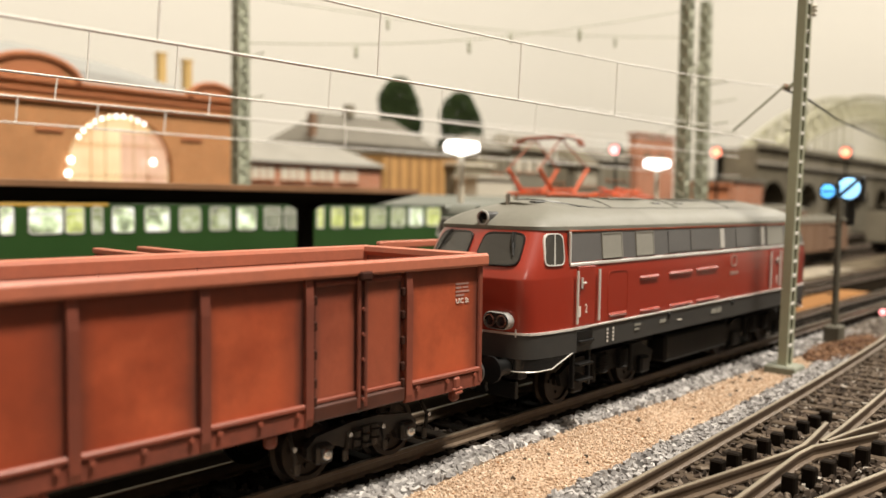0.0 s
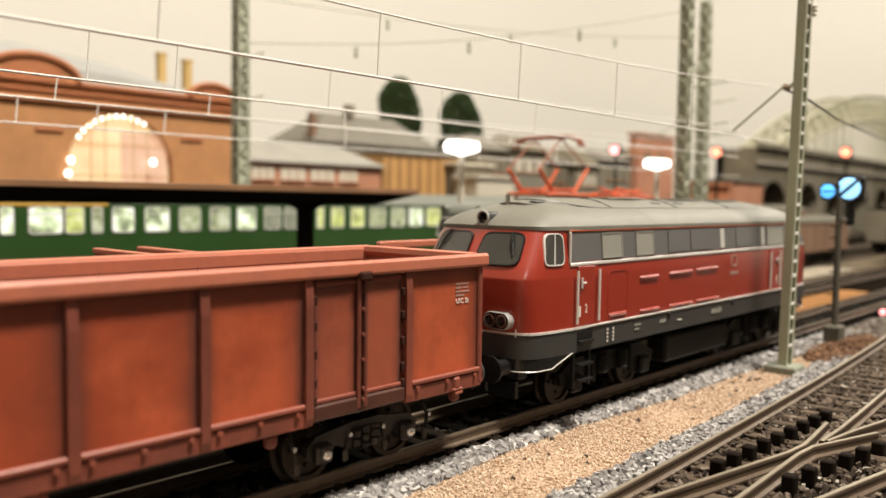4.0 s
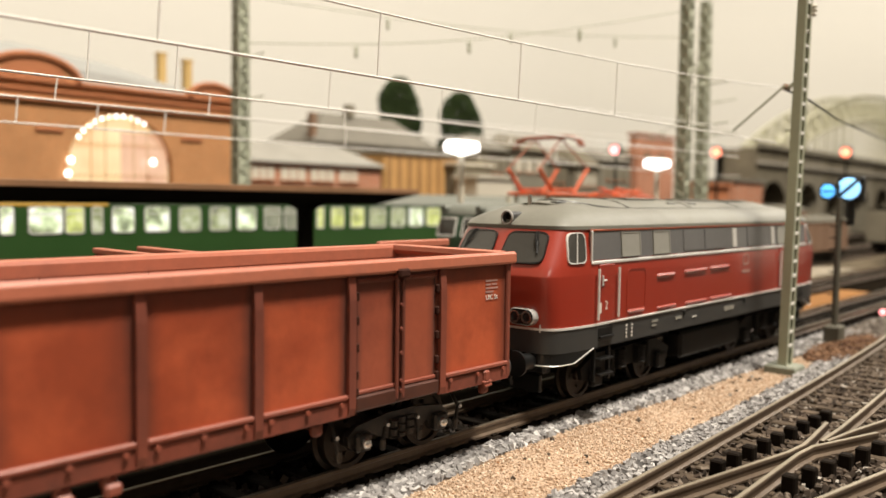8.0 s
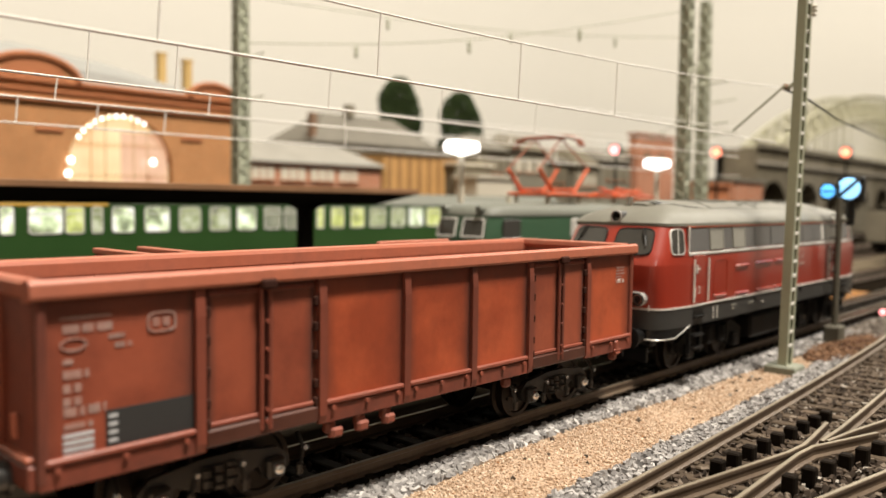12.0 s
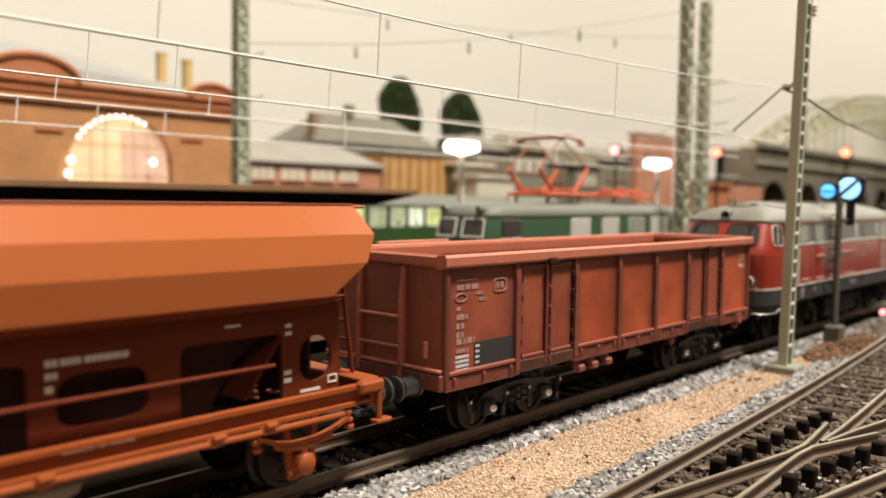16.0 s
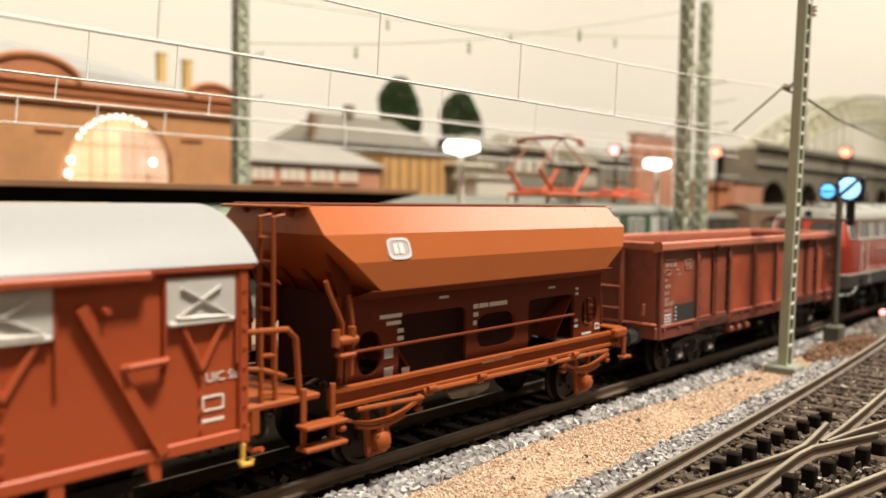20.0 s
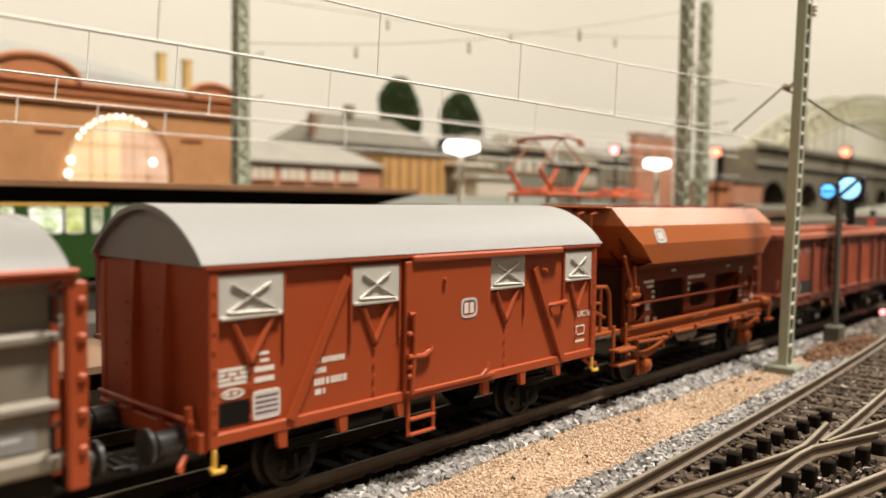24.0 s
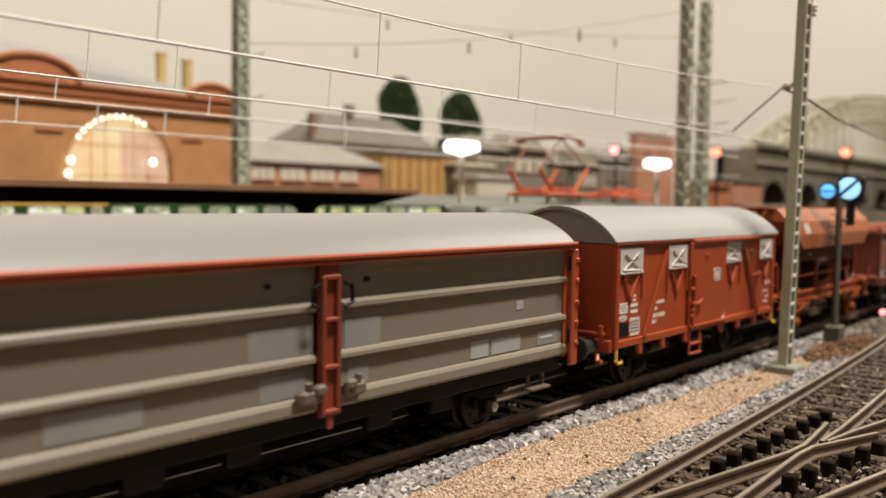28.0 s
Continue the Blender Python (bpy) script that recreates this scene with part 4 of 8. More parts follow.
    rod(bm, (-58, -13.6, 23.4), (-55.4, -13.6, 23.2), 0.38, 8)
    part("railing", bm, HOPPER_GEAR, w, "bent tube railing", 30)
    for sg in (-1, 1):
        for z, xx in ((11.4, -47.5), (7.9, -47.5)):
            boxed("step", (xx, sg * 15.6, z), (8.6, 3.0, 0.7), 0.2, HOPPER_GEAR, w)
        for dx in (-50.6, -44.6):
            boxed("step_hanger", (dx, sg * 14.6, 12.6), (1.1, 0.6, 9.6), 0.15, HOPPER_GEAR, w)
        bm = bmesh.new()
        tube(bm, [(-43.0, sg * 14.6, 18), (-42.6, sg * 14.6, 27), (-44.4, sg * 14.6, 30.2), (-45.6, sg * 14.6, 32.6), (-46.2, sg * 14.6, 34.2)], 0.4, 8)
        tube(bm, [(-40.6, sg * 14.6, 18), (-40.4, sg * 14.6, 27), (-41.2, sg * 14.6, 31.5)], 0.4, 8)
        box(bm, (-42.2, sg * 15.0, 24.2), (4.8, 2.4, 1.5), 0.5)
        box(bm, (-42.4, sg * 15.2, 21.8), (3.6, 2.0, 0.8), 0.3)
        rod(bm, (-44.6, sg * 15.4, 23.4), (-44.6, sg * 15.4, 26.2), 0.7, 10)
        rod(bm, (-41.2, sg * 15.4, 23.4), (-41.2, sg * 15.4, 26.4), 0.7, 10)
        part("lever_stand", bm, HOPPER_GEAR, w, "control levers in a bracket", 30)
        bm = bmesh.new()
        box(bm, (46.5, sg * 14.8, 15.6), (5.5, 2.0, 2.2), 0.5)
        box(bm, (48.2, sg * 15.2, 12.2), (1.0, 1.0, 5.2), 0.3)
        box(bm, (48.8, sg * 15.2, 9.4), (3.6, 2.0, 0.7), 0.2)
        part("corner_step", bm, HOPPER_GEAR, w)
    bm = bmesh.new()
    for y in (-5.5, -9.2):
        rod(bm, (47.4, y, 17), (44.8, y, 33), 0.4, 8)
    for k in range(4):
        rod(bm, (47.0 - 0.5 * k, -5.5, 19.5 + 3.4 * k), (47.0 - 0.5 * k, -9.2, 19.5 + 3.4 * k), 0.32, 6)
    part("short_ladder", bm, HOPPER_DARK, w, "", 30)
    # lettering
    y = -12.4
    bars(w, -6.4, 26.8, [[0.7, 0.7, -0.1, 0.7, 0.5, 0.5, 0.5, -0.2, 0.7, 0.7, 0.7, 0.7, 0.5, 0.7, 0.3, 0.6], [0.7, 0.7, -0.1], [1.0]], y, 0.9, gap=0.14, lead=1.3)
    bars(w, -32.0, 27.0, [[5.4], [-1.2, 3.6]], y, 0.7)
    bars(w, -27.6, 24.2, [[1.5], [1.5]], y, 0.8)
    for z in (20.2, 16.4):
        boxed("card", (-29.8, y, z), (2.2, 0.12, 2.2), 0.02, LABEL_GREY, w, "pale grey card")
    bars(w, -26.4, 16.9, [[1.9]], y, 2.3)
    bars(w, -16.5, 29.2, [[2.6]], y, 0.5)
    bars(w, 19.5, 28.5, [[2.6]], y, 0.4)
    bars(w, 30.4, 27.6, [[1.2], [1.2]], y, 0.6)
    bars(w, 30.2, 20.2, [[1.4], [1.4]], y, 0.7)
    bars(w, 33.4, 16.6, [[4.0]], y, 0.5)
    ring_plate(w, "box_mark", 40.0, 17.6, 2.0, 1.4, 0.25, y, WHITE_PRINT, "small white frame mark", 8)
    bars(w, -5, 15.3, [[4.2, 1.2, 3.4]], -13.75, 0.5)
    m = pose(0, 0, 0)
    for name, ob in (("a", ring_plate(w, "railway_mark", 0, 0, 5.6, 3.9, 0.5, 0, LABEL_GREY, "white rounded mark on the bin")),):
        ob.matrix_basis = pose(-31.4 * MM, -16.35 * MM, 39.0 * MM, -19, 0, 0)
    pl = boxed("mark_field", (0, 0.05, 0), (4.6, 0.1, 2.9), 0, FADED_MARK, w)
    pl.matrix_basis = pose(-31.4 * MM, -16.38 * MM, 39.0 * MM, -19, 0, 0)
    bmk = bars(w, -1.4, 0.9, [[1.0, 1.0]], 0, 1.8, name="mark_strokes")
    bmk.matrix_basis = pose(-31.4 * MM, -16.46 * MM, 39.0 * MM, -19, 0, 0)
    return w


def squeeze(w, k):
    """Shorten a finished wagon along its length; the wheels stay round."""
    done = set()
    for ob in w.children_recursive:
        ob.location.x *= k
        if not ob.name.startswith("wheelset") and ob.data.name not in done:
            done.add(ob.data.name)
            for v in ob.data.vertices:
                v.co.x *= k
    for i, (ob, lx, lz, r) in enumerate(WHEELS):
        if ob.parent == w:
            WHEELS[i] = (ob, lx * k, lz, r)


def lengthen_rear(w, k):
    """Lengthen the rear half of a finished vehicle; the wheels stay round."""
    done = set()
    for ob in w.children_recursive:
        if ob.location.x > 0.001:
            ob.location.x *= k
        elif not ob.name.startswith("wheelset") and ob.data.name not in done:
            done.add(ob.data.name)
            for v in ob.data.vertices:
                if v.co.x > 0:
                    v.co.x *= k
    for i, (ob, lx, lz, r) in enumerate(WHEELS):
        if ob.parent == w and lx > 0:
            WHEELS[i] = (ob, lx * k, lz, r)


# ---- covered wagon ----
def roof_shell(half, yw, z0, rise, n=24, thick=0.45):
    """An arched roof along x."""
    bm = bmesh.new()
    out = []
    for i in range(n + 1):
        a = -1 + 2 * i / n
        out.append((a * yw, z0 + rise * (1 - abs(a) ** 2.0) ** 0.86))
    inn = [(y * 0.965, z0 + (z - z0) * 0.94 - (thick if abs(y) < yw * 0.98 else 0)) for y, z in reversed(out)]
    prism(bm, out + inn, "x", -half, half)
    return bm


def covered_wagon():
    w = thing("covered_wagon", (45.6 - 240.8, 0, 0), "red brown covered goods wagon with pale arched roof", "wagon")
    ROLLING.append((w, -240.8))
    H, Y = 51.5, 15.8
    part("roof", roof_shell(H + 1.6, Y + 1.1, 38.0, 8.4), ROOF_PALE, w, "smooth pale grey arched roof", 25)
    for sg in (-1, 1):
        boxed("eave", (0, sg * (Y + 0.5), 37.6), (2 * H + 2.4, 1.1, 0.9), 0.25, BOX_BROWN, w)
        boxed("side_wall", (0, sg * (Y - 0.4), 25.1), (2 * H, 0.8, 25.0), 0, BOX_BROWN, w)
        boxed("side_sill", (0, sg * (Y + 0.2), 12.9), (2 * H, 0.9, 1.8), 0.2, BOX_BROWN, w)
        yo = sg * (Y + 0.25)
        for a, b in ((-50.2, -38.6), (-24.6, -13.6), (11.5, 23.5), (38.5, 49.5)):
            m, ww = (a + b) / 2, b - a
            v = boxed("air_vent", (m, yo, 33.2), (ww, 0.7, 6.4), 0.15, VENT_GREY, w, "light grey ventilator flap")
            boxed("vent_lip", (m, yo + sg * 0.4, 30.2), (ww - 0.6, 0.6, 0.7), 0.2, VENT_GREY, v)
            for p, q in (((a + 1.6, 31.0), (b - 2.6, 35.0)), ((a + 2.2, 35.0), (b - 1.4, 30.8))):
                rodded("cross_bar", (p[0], yo + sg * 0.55, p[1]), (q[0], yo + sg * 0.55, q[1]), 0.22, VENT_BAR, v, 8)
            rodded("cross_bar", (a + 1.4, yo + sg * 0.55, 31.0), (b - 1.2, yo + sg * 0.55, 30.7), 0.26, WHITE_PRINT, v, 8)
            for p, q in (((a + 2.6, 29.6), (m, 23.4)), ((b - 2.0, 29.6), (m, 23.4))):
                rodded("v_strut", (p[0], yo, p[1]), (q[0], yo, q[1]), 0.5, BOX_BROWN, w, 8)
            for xx in (a - 0.1, b + 0.3):
                rodded("guide_rail", (xx, yo + sg * 0.1, 36.6), (xx, yo + sg * 0.1, 23.6), 0.3, BOX_BROWN, w, 6)
            for k in range(4):
                rodded("rivet", (m, yo, 22.4 - 2.4 * k), (m, yo + sg * 0.25, 22.4 - 2.4 * k), 0.28, BOX_BROWN, w, 6)
        for p, q in (((-25.8, 34.8), (-37.4, 13.6)), ((26.8, 33.6), (38.0, 13.0))):
            bm = bmesh.new()
            a, b = Vector((p[0], yo + sg * 0.3, p[1])), Vector((q[0], yo + sg * 0.3, q[1]))
            d = (b - a).normalized()
            s = Vector((d.z, 0, -d.x)) * 0.75
            t = Vector((0, sg * 0.5, 0))
            loft(bm, [[a + s, a - s, a - s + t, a + s + t], [b + s, b - s, b - s + t, b + s + t]])
            part("diagonal_brace", bm, BOX_BROWN, w)
        d = boxed("sliding_door", (-0.5, sg * (Y + 0.75), 25.0), (24.0, 1.0, 23.4), 0.2, BOX_BROWN, w)
        boxed("door_rail", (12.5, sg * (Y + 1.15), 37.1), (47, 1.5, 1.3), 0.35, BOX_BROWN, w)
        boxed("door_foot_rail", (0.5, sg * (Y + 1.2), 13.5), (25, 0.9, 0.8), 0.2, BOX_BROWN, w)
        bm = bmesh.new()
        tube(bm, [(9.0, sg * (Y + 1.2), 13.6), (10.4, sg * (Y + 1.3), 14.6), (10.9, sg * (Y + 1.3), 16.0)], 0.45, 8)
        part("door_stop", bm, BOX_BROWN, w, "", 30)
        bm = bmesh.new()
        tube(bm, [(-12.2, sg * (Y + 1.8), 27.5), (-11.2, sg * (Y + 1.9), 27.7), (-10.8, sg * (Y + 1.8), 22.5), (-11.4, sg * (Y + 1.8), 13.4)], 0.45, 8)
        tube(bm, [(-12.4, sg * (Y + 1.7), 20.0), (-8.6, sg * (Y + 1.9), 19.8), (-6.8, sg * (Y + 2.0), 20.6), (-6.4, sg * (Y + 2.0), 21.4)], 0.55, 8)
        for z in (16.5, 18.2, 24.0):
            box(bm, (-11.6, sg * (Y + 1.5), z), (1.4, 1.0, 1.0), 0.3)
        part("door_handle", bm, BOX_BROWN, d, "bent door lever", 30)
        for x in (-2.5, 29.8):
            rodded("door_stud", (x, sg * (Y + 0.6), 33.0), (x, sg * (Y + 1.9), 33.0), 0.45, BOX_BROWN, w, 8)
        bm = bmesh.new()
        tube(bm, [(31.8, sg * (Y + 0.6), 25.2), (32.6, sg * (Y + 1.4), 25.4), (38.0, sg * (Y + 1.4), 25.6), (38.4, sg * (Y + 0.6), 25.6)], 0.55, 8)
        part("hasp", bm, BOX_BROWN, w, "", 30)
        for x in (-38.7, -26.3, -12.8, 11.3, 23.6, 36.7):
            bm = bmesh.new()
            prism(bm, [(x - 0.9, 13.4), (x + 0.9, 13.4), (x + 0.9, 9.4), (x - 0.5, 9.4), (x - 0.9, 11)], "y", sg * (Y - 0.5), sg * (Y + 0.5))
            part("post_foot", bm, BOX_BROWN, w)
        for x in (-H + 0.6, H - 0.6):
            boxed("corner_post", (x, sg * (Y - 0.2), 24.4), (1.6, 1.9, 25.4), 0.25, BOX_BROWN, w)
            for k in range(8):
                rodded("rivet", (x, sg * (Y + 0.6), 14.6 + 2.8 * k), (x, sg * (Y + 0.95), 14.6 + 2.8 * k), 0.28, BOX_BROWN, w, 6)
        bm = bmesh.new()
        for x in (-11.2, -4.6):
            box(bm, (x, sg * (Y + 0.7), 8.8), (0.8, 0.5, 6.6), 0.12)
        box(bm, (-7.9, sg * (Y + 0.9), 8.6), (6.6, 1.2, 0.5), 0.12)
        box(bm, (-7.9, sg * (Y + 0.9), 5.9), (6.6, 1.2, 0.5), 0.12)
        part("step_ladder", bm, BOX_BROWN, w, "red brown step below the door")
        for x in (-H + 0.7, H - 0.7):
            bm = bmesh.new()
            box(bm, (x, sg * (Y + 0.4), 10.2), (0.8, 0.8, 3.0), 0.25)
            tube(bm, [(x - 0.9, sg * (Y + 0.9), 9.4), (x - 0.7, sg * (Y + 1.2), 8.7), (x + 0.9, sg * (Y + 1.3), 8.6), (x + 1.1, sg * (Y + 1.2), 9.3)], 0.42, 8)
            part("tow_hook", bm, YELLOW, w, "yellow tow hook", 30)
        boxed("sole_bar", (0, sg * 10, 11.2), (2 * H - 2, 1.3, 2.6), 0.2, UNDER, w)
        for ax in (-31.8, 31.8):
            bm = bmesh.new()
            prism(bm, [(ax - 5.5, 11), (ax - 2.4, 8), (ax - 2.2, 2.8), (ax + 2.2, 2.8), (ax + 2.4, 8), (ax + 5.5, 11)], "y", sg * 11.2, sg * 11.9)
            part("axle_guard", bm, UNDER, w)
            bm = bmesh.new()
            box(bm, (ax, sg * 12.2, 5.2), (3.4, 1.5, 3.4), 0.4)
            lathe(bm, [(1.3, sg * 12.8), (1.3, sg * 13.6), (0.6, sg * 14.0)], (ax, 0, 5.2), "y", 14)
            part("axlebox", bm, UNDER, w, "", 30)
            for k in range(4):
                boxed("leaf_spring", (ax, sg * 12.2, 7.6 + 0.5 * k), (7 + 2.4 * k, 1.2, 0.4), 0.1, UNDER, w)
    for x in (-H + 0.4, H - 0.4):
        sg = 1 if x > 0 else -1
        bm = bmesh.new()
        out = [(-Y + 0.4, 12.5), (Y - 0.4, 12.5)] + [(a * (Y - 0.4), 37.5) for a in (1, -1)]
        prism(bm, out, "x", x - 0.4, x + 0.4)
        part("end_wall", bm, BOX_BROWN, w)
        bm = bmesh.new()
        prism(bm, [(-Y - 0.6, 37.6)] + [(a * (Y + 0.6), 37.9 + 8.0 * (1 - a * a) ** 0.86) for a in [-1 + k / 8 for k in range(17)]] + [(Y + 0.6, 37.6)], "x", x - 0.4, x + sg * 0.9)
        part("end_gable", bm, ROOF_PALE, w, "grey end gable")
        for y in (-4.8, 4.8):
            bm = bmesh.new()
            prism(bm, [(x, 38), (x + sg * 1.0, 37.5), (x + sg * 1.7, 26), (x + sg * 1.7, 12.5), (x, 12.5)], "y", y - 0.8, y + 0.8)
            p = part("end_post", bm, BOX_BROWN, w)
            for k in range(6):
                rodded("rivet", (x + sg * 1.3, y + 0.5, 15 + 3.2 * k), (x + sg * 1.95, y + 0.5, 15 + 3.2 * k), 0.25, BOX_BROWN, p, 6)
        boxed("buffer_beam", (x + sg * 0.8, 0, 12.6), (1.6, 2 * Y - 0.6, 3.0), 0.25, BOX_BROWN, w)
        rodded("end_rail", (x + sg * 2.0, -14.2, 15.6), (x + sg * 2.0, 14.2, 15.6), 0.4, BOX_BROWN, w, 8)
        bm = bmesh.new()
        rod(bm, (x + sg * 1.6, -13.2, 13.4), (x + sg * 2.0, -13.2, 17.6), 0.6, 8)
        tube(bm, [(x + sg * 2, -12.4, 10.5), (x + sg * 3.6, -13.4, 9.0), (x + sg * 4.2, -14.8, 9.4)], 0.5, 8)
        part("end_handle", bm, BOX_BROWN, w, "", 30)
        buffers(w, x + sg * 1.5, 12.2, r=2.7)
        coupler(w, x)
    for ax in (-31.8, 31.8):
        wheelset(w, ax, 5.4)
    for x in (-24, 0, 24):
        boxed("cross_beam", (x, 0, 11.6), (2, 24, 2), 0.2, UNDER, w)
    boxed("floor", (0, 0, 12.6), (2 * H - 2, 2 * Y - 2, 0.8), 0, UNDER, w)
    joined("air_tank", lambda bm: rod(bm, (-24, -9, 8.8), (-12, -9, 8.8), 2.0, 14), UNDER, w, "", 40)
    # lettering
    y = -Y - 0.02
    bars(w, -49.9, 22.9, [[5.0], [1.2, 1.6, 1.6], [2.2, 2.4], [4.9]], y, 0.5, lead=0.75)
    ring_plate(w, "oval_mark", -47.4, 19.1, 4.0, 1.5, 0.25, y, WHITE_PRINT, "white oval mark", 2)
    bars(w, -48.8, 19.4, [[0.9, 0.9, 0.7]], y, 0.5)
    boxed("lettering_panel", (-47.3, y, 16.2), (5.8, 0.14, 3.5), 0, BLACK, w, "black lettering panel")
    bars(w, -43.4, 24.6, [[2.4], [-0.4, 1.6]], y, 0.5)
    bars(w, -43.6, 22.4, [[3.6], [3.6]], y, 0.8, lead=1.3)
    ring_plate(w, "card_holder", -41.4, 16.6, 5.0, 4.4, 0.35, y, WHITE_PRINT, "pale slatted card holder", 10)
    for k in range(5):
        boxed("card_slat", (-41.4, y - 0.06, 18.2 - 0.8 * k), (4.4, 0.12, 0.4), 0, LABEL_GREY, w)
    bars(w, -32.2, 22.2, [[0.5, 0.5, -0.1, 0.6, 0.5, 0.4, 0.6, 0.6, 0.6, 0.6]], y, 0.9, gap=0.16)
    bars(w, -32.2, 20.6, [[0.5, 0.5, 0.5, 0.5]], y, 0.9, gap=0.16)
    bars(w, -32.2, 18.9, [[0.6, 0.6, 0.6, -0.1, 0.6, -0.1, 0.6, 0.6, 0.6, 0.3, 0.6]], y, 1.1, gap=0.16)
    bars(w, -32.0, 17.2, [[1.3, 0.4]], y, 0.9)
    ring_plate(w, "railway_mark", 4.7, 27.2, 4.8, 3.8, 0.45, -Y - 1.24, LABEL_GREY, "white rounded mark on the door")
    bars(w, 3.3, 28.2, [[1.2, 1.2]], -Y - 1.24, 2.0)
    ring_plate(w, "frame_mark", 46.0, 18.4, 3.6, 2.2, 0.3, y, WHITE_PRINT, "white frame mark", 12)
    bars(w, 44.2, 16.2, [[3.6]], y, 0.5)
    squeeze(w, 0.981)
    return w


# ---- sliding wall wagon ----
POST_RED = surface("dark_post_red", (0.22, 0.042, 0.018), 0.5, var=0.1)


def sliding_wagon():
    w = thing("sliding_wall_wagon", (45.6 - 380.3, 0, 0), "grey sliding wall wagon with red brown edges", "wagon")
    ROLLING.append((w, -380.3))
    H, Y = 68.4, 16.0
    part("roof", roof_shell(H + 1.2, Y + 0.7, 38.5, 6.3), SLIDE_ROOF, w, "smooth pale grey arched roof", 25)
    prof = [(0.9, 38.0), (0.2, 36.0), (0.0, 32.2), (-0.2, 31.2), (0.35, 30.9), (0.65, 30.5), (0.7, 29.8), (-0.2, 29.3), (-0.2, 22.8), (0.35, 22.5), (0.65, 22.1), (0.7, 21.5), (-0.2, 21.0), (-0.2, 16.2), (0.4, 15.9), (0.75, 15.4), (0.8, 14.0),
            (0.2, 13.4), (-0.8, 13.4), (-0.8, 38.0)]
    for sg in (-1, 1):
        boxed("eave_trim", (0, sg * (Y + 0.8), 38.2), (2 * H + 4.4, 1.2, 0.9), 0.3, BOX_BROWN, w, "red brown eave trim")
        boxed("eave_gutter", (0, sg * (Y + 0.45), 37.35), (2 * H + 4.0, 1.0, 0.8), 0.25, BOX_BROWN, w, "red brown gutter strip")
        for a, b in ((-H, -2.2), (2.2, H)):
            bm = bmesh.new()
            prism(bm, [(sg * (Y - 0.9 + p[0]), p[1]) for p in prof], "x", a, b)
            part("sliding_wall", bm, SLIDE_GREY, w, "grey ribbed sliding wall")
        bm = bmesh.new()
        for dx in (-1.5, 1.5):
            box(bm, (dx, sg * (Y + 0.3), 24.0), (0.9, 1.5, 22.4), 0.2)
        box(bm, (0, sg * (Y - 0.2), 25.0), (3.8, 0.9, 25.0), 0.1)
        for z in (35.0, 28.2, 20.6, 13.4):
            box(bm, (0, sg * (Y + 0.5), z), (3.6, 1.2, 0.8), 0.2)
        box(bm, (0, sg * (Y + 0.3), 11.9), (1.2, 0.8, 2.8), 0.2)
        part("middle_post", bm, POST_RED, w, "dark red brown middle post")
        for s2 in (-1, 1):
            joined("lock_lever", lambda bm: (box(bm, (s2 * 4.6, sg * (Y + 0.9), 16.6), (4.6, 2.4, 2.4), 0.6), box(bm, (s2 * 3.2, sg * (Y + 1.8), 17.6), (2.2, 1.6, 1.6), 0.4),
                                            rod(bm, (s2 * 5.0, sg * (Y + 1.4), 17.6), (s2 * 5.2, sg * (Y + 1.6), 18.9), 0.6, 8)), surface("lever_grey", (0.13, 0.105, 0.08), 0.5), w, "dark grey lock lever")
            joined("pull_ring", lambda bm: tube(bm, [(s2 * 2.6, sg * (Y + 0.9), 34.0), (s2 * 3.9, sg * (Y + 1.1), 33.6), (s2 * 4.1, sg * (Y + 1.1), 30.8), (s2 * 2.6, sg * (Y + 0.9), 30.2)], 0.35, 8), UNDER, w, "", 30)
            x = s2 * (H + 2.0)
            bm = bmesh.new()
            box(bm, (x, sg * (Y - 0.1), 24.0), (2.6, 1.8, 26), 0.3)
            for z in (16, 20.6, 25, 30, 34.5):
                box(bm, (x + s2 * 0.4, sg * (Y + 0.8), z), (1.2, 1.0, 1.2), 0.3)
            part("end_post", bm, BOX_BROWN, w, "red brown end post")
            for z in (34.0, 18.0):
                joined("grab_iron", lambda bm: tube(bm, [(s2 * (H - 0.2), sg * (Y + 0.3), z + 1.7), (s2 * (H - 1.4), sg * (Y + 1.3), z + 1.5), (s2 * (H - 1.4), sg * (Y + 1.3), z - 1.5), (s2 * (H - 0.2), sg * (Y + 0.3), z - 1.7)], 0.32, 8),
                       UNDER, w, "", 30)
        for x in (-11.6, 8.4):
            rodded("stud", (x, sg * (Y - 0.6), 34.2), (x, sg * (Y + 0.2), 34.2), 0.4, UNDER, w, 8)
        boxed("sole_bar", (0, sg * 13.5, 11.6), (2 * H, 1.4, 3.0), 0.2, UNDER, w)
        for x in (-52, -30, -14, 14, 30):
            boxed("equipment_box", (x, sg * 12.6, 8.8), (6, 2.0, 3.2), 0.3, UNDER, w)
        for ax in (-46, 46):
            bm = bmesh.new()
            prism(bm, [(ax - 6, 11), (ax - 2.4, 8), (ax - 2.2, 2.8), (ax + 2.2, 2.8), (ax + 2.4, 8), (ax + 6, 11)], "y", sg * 11.2, sg * 11.9)
            part("axle_guard", bm, UNDER, w)
            joined("axlebox", lambda bm: (box(bm, (ax, sg * 12.3, 5.3), (3.6, 1.6, 3.4), 0.4)), UNDER, w)
            joined("bearing_cap", lambda bm: lathe(bm, [(1.0, sg * 13.0), (1.0, sg * 13.8), (0.4, sg * 14.1)], (ax, 0, 5.3), "y", 12), STEEL, w, "", 30)
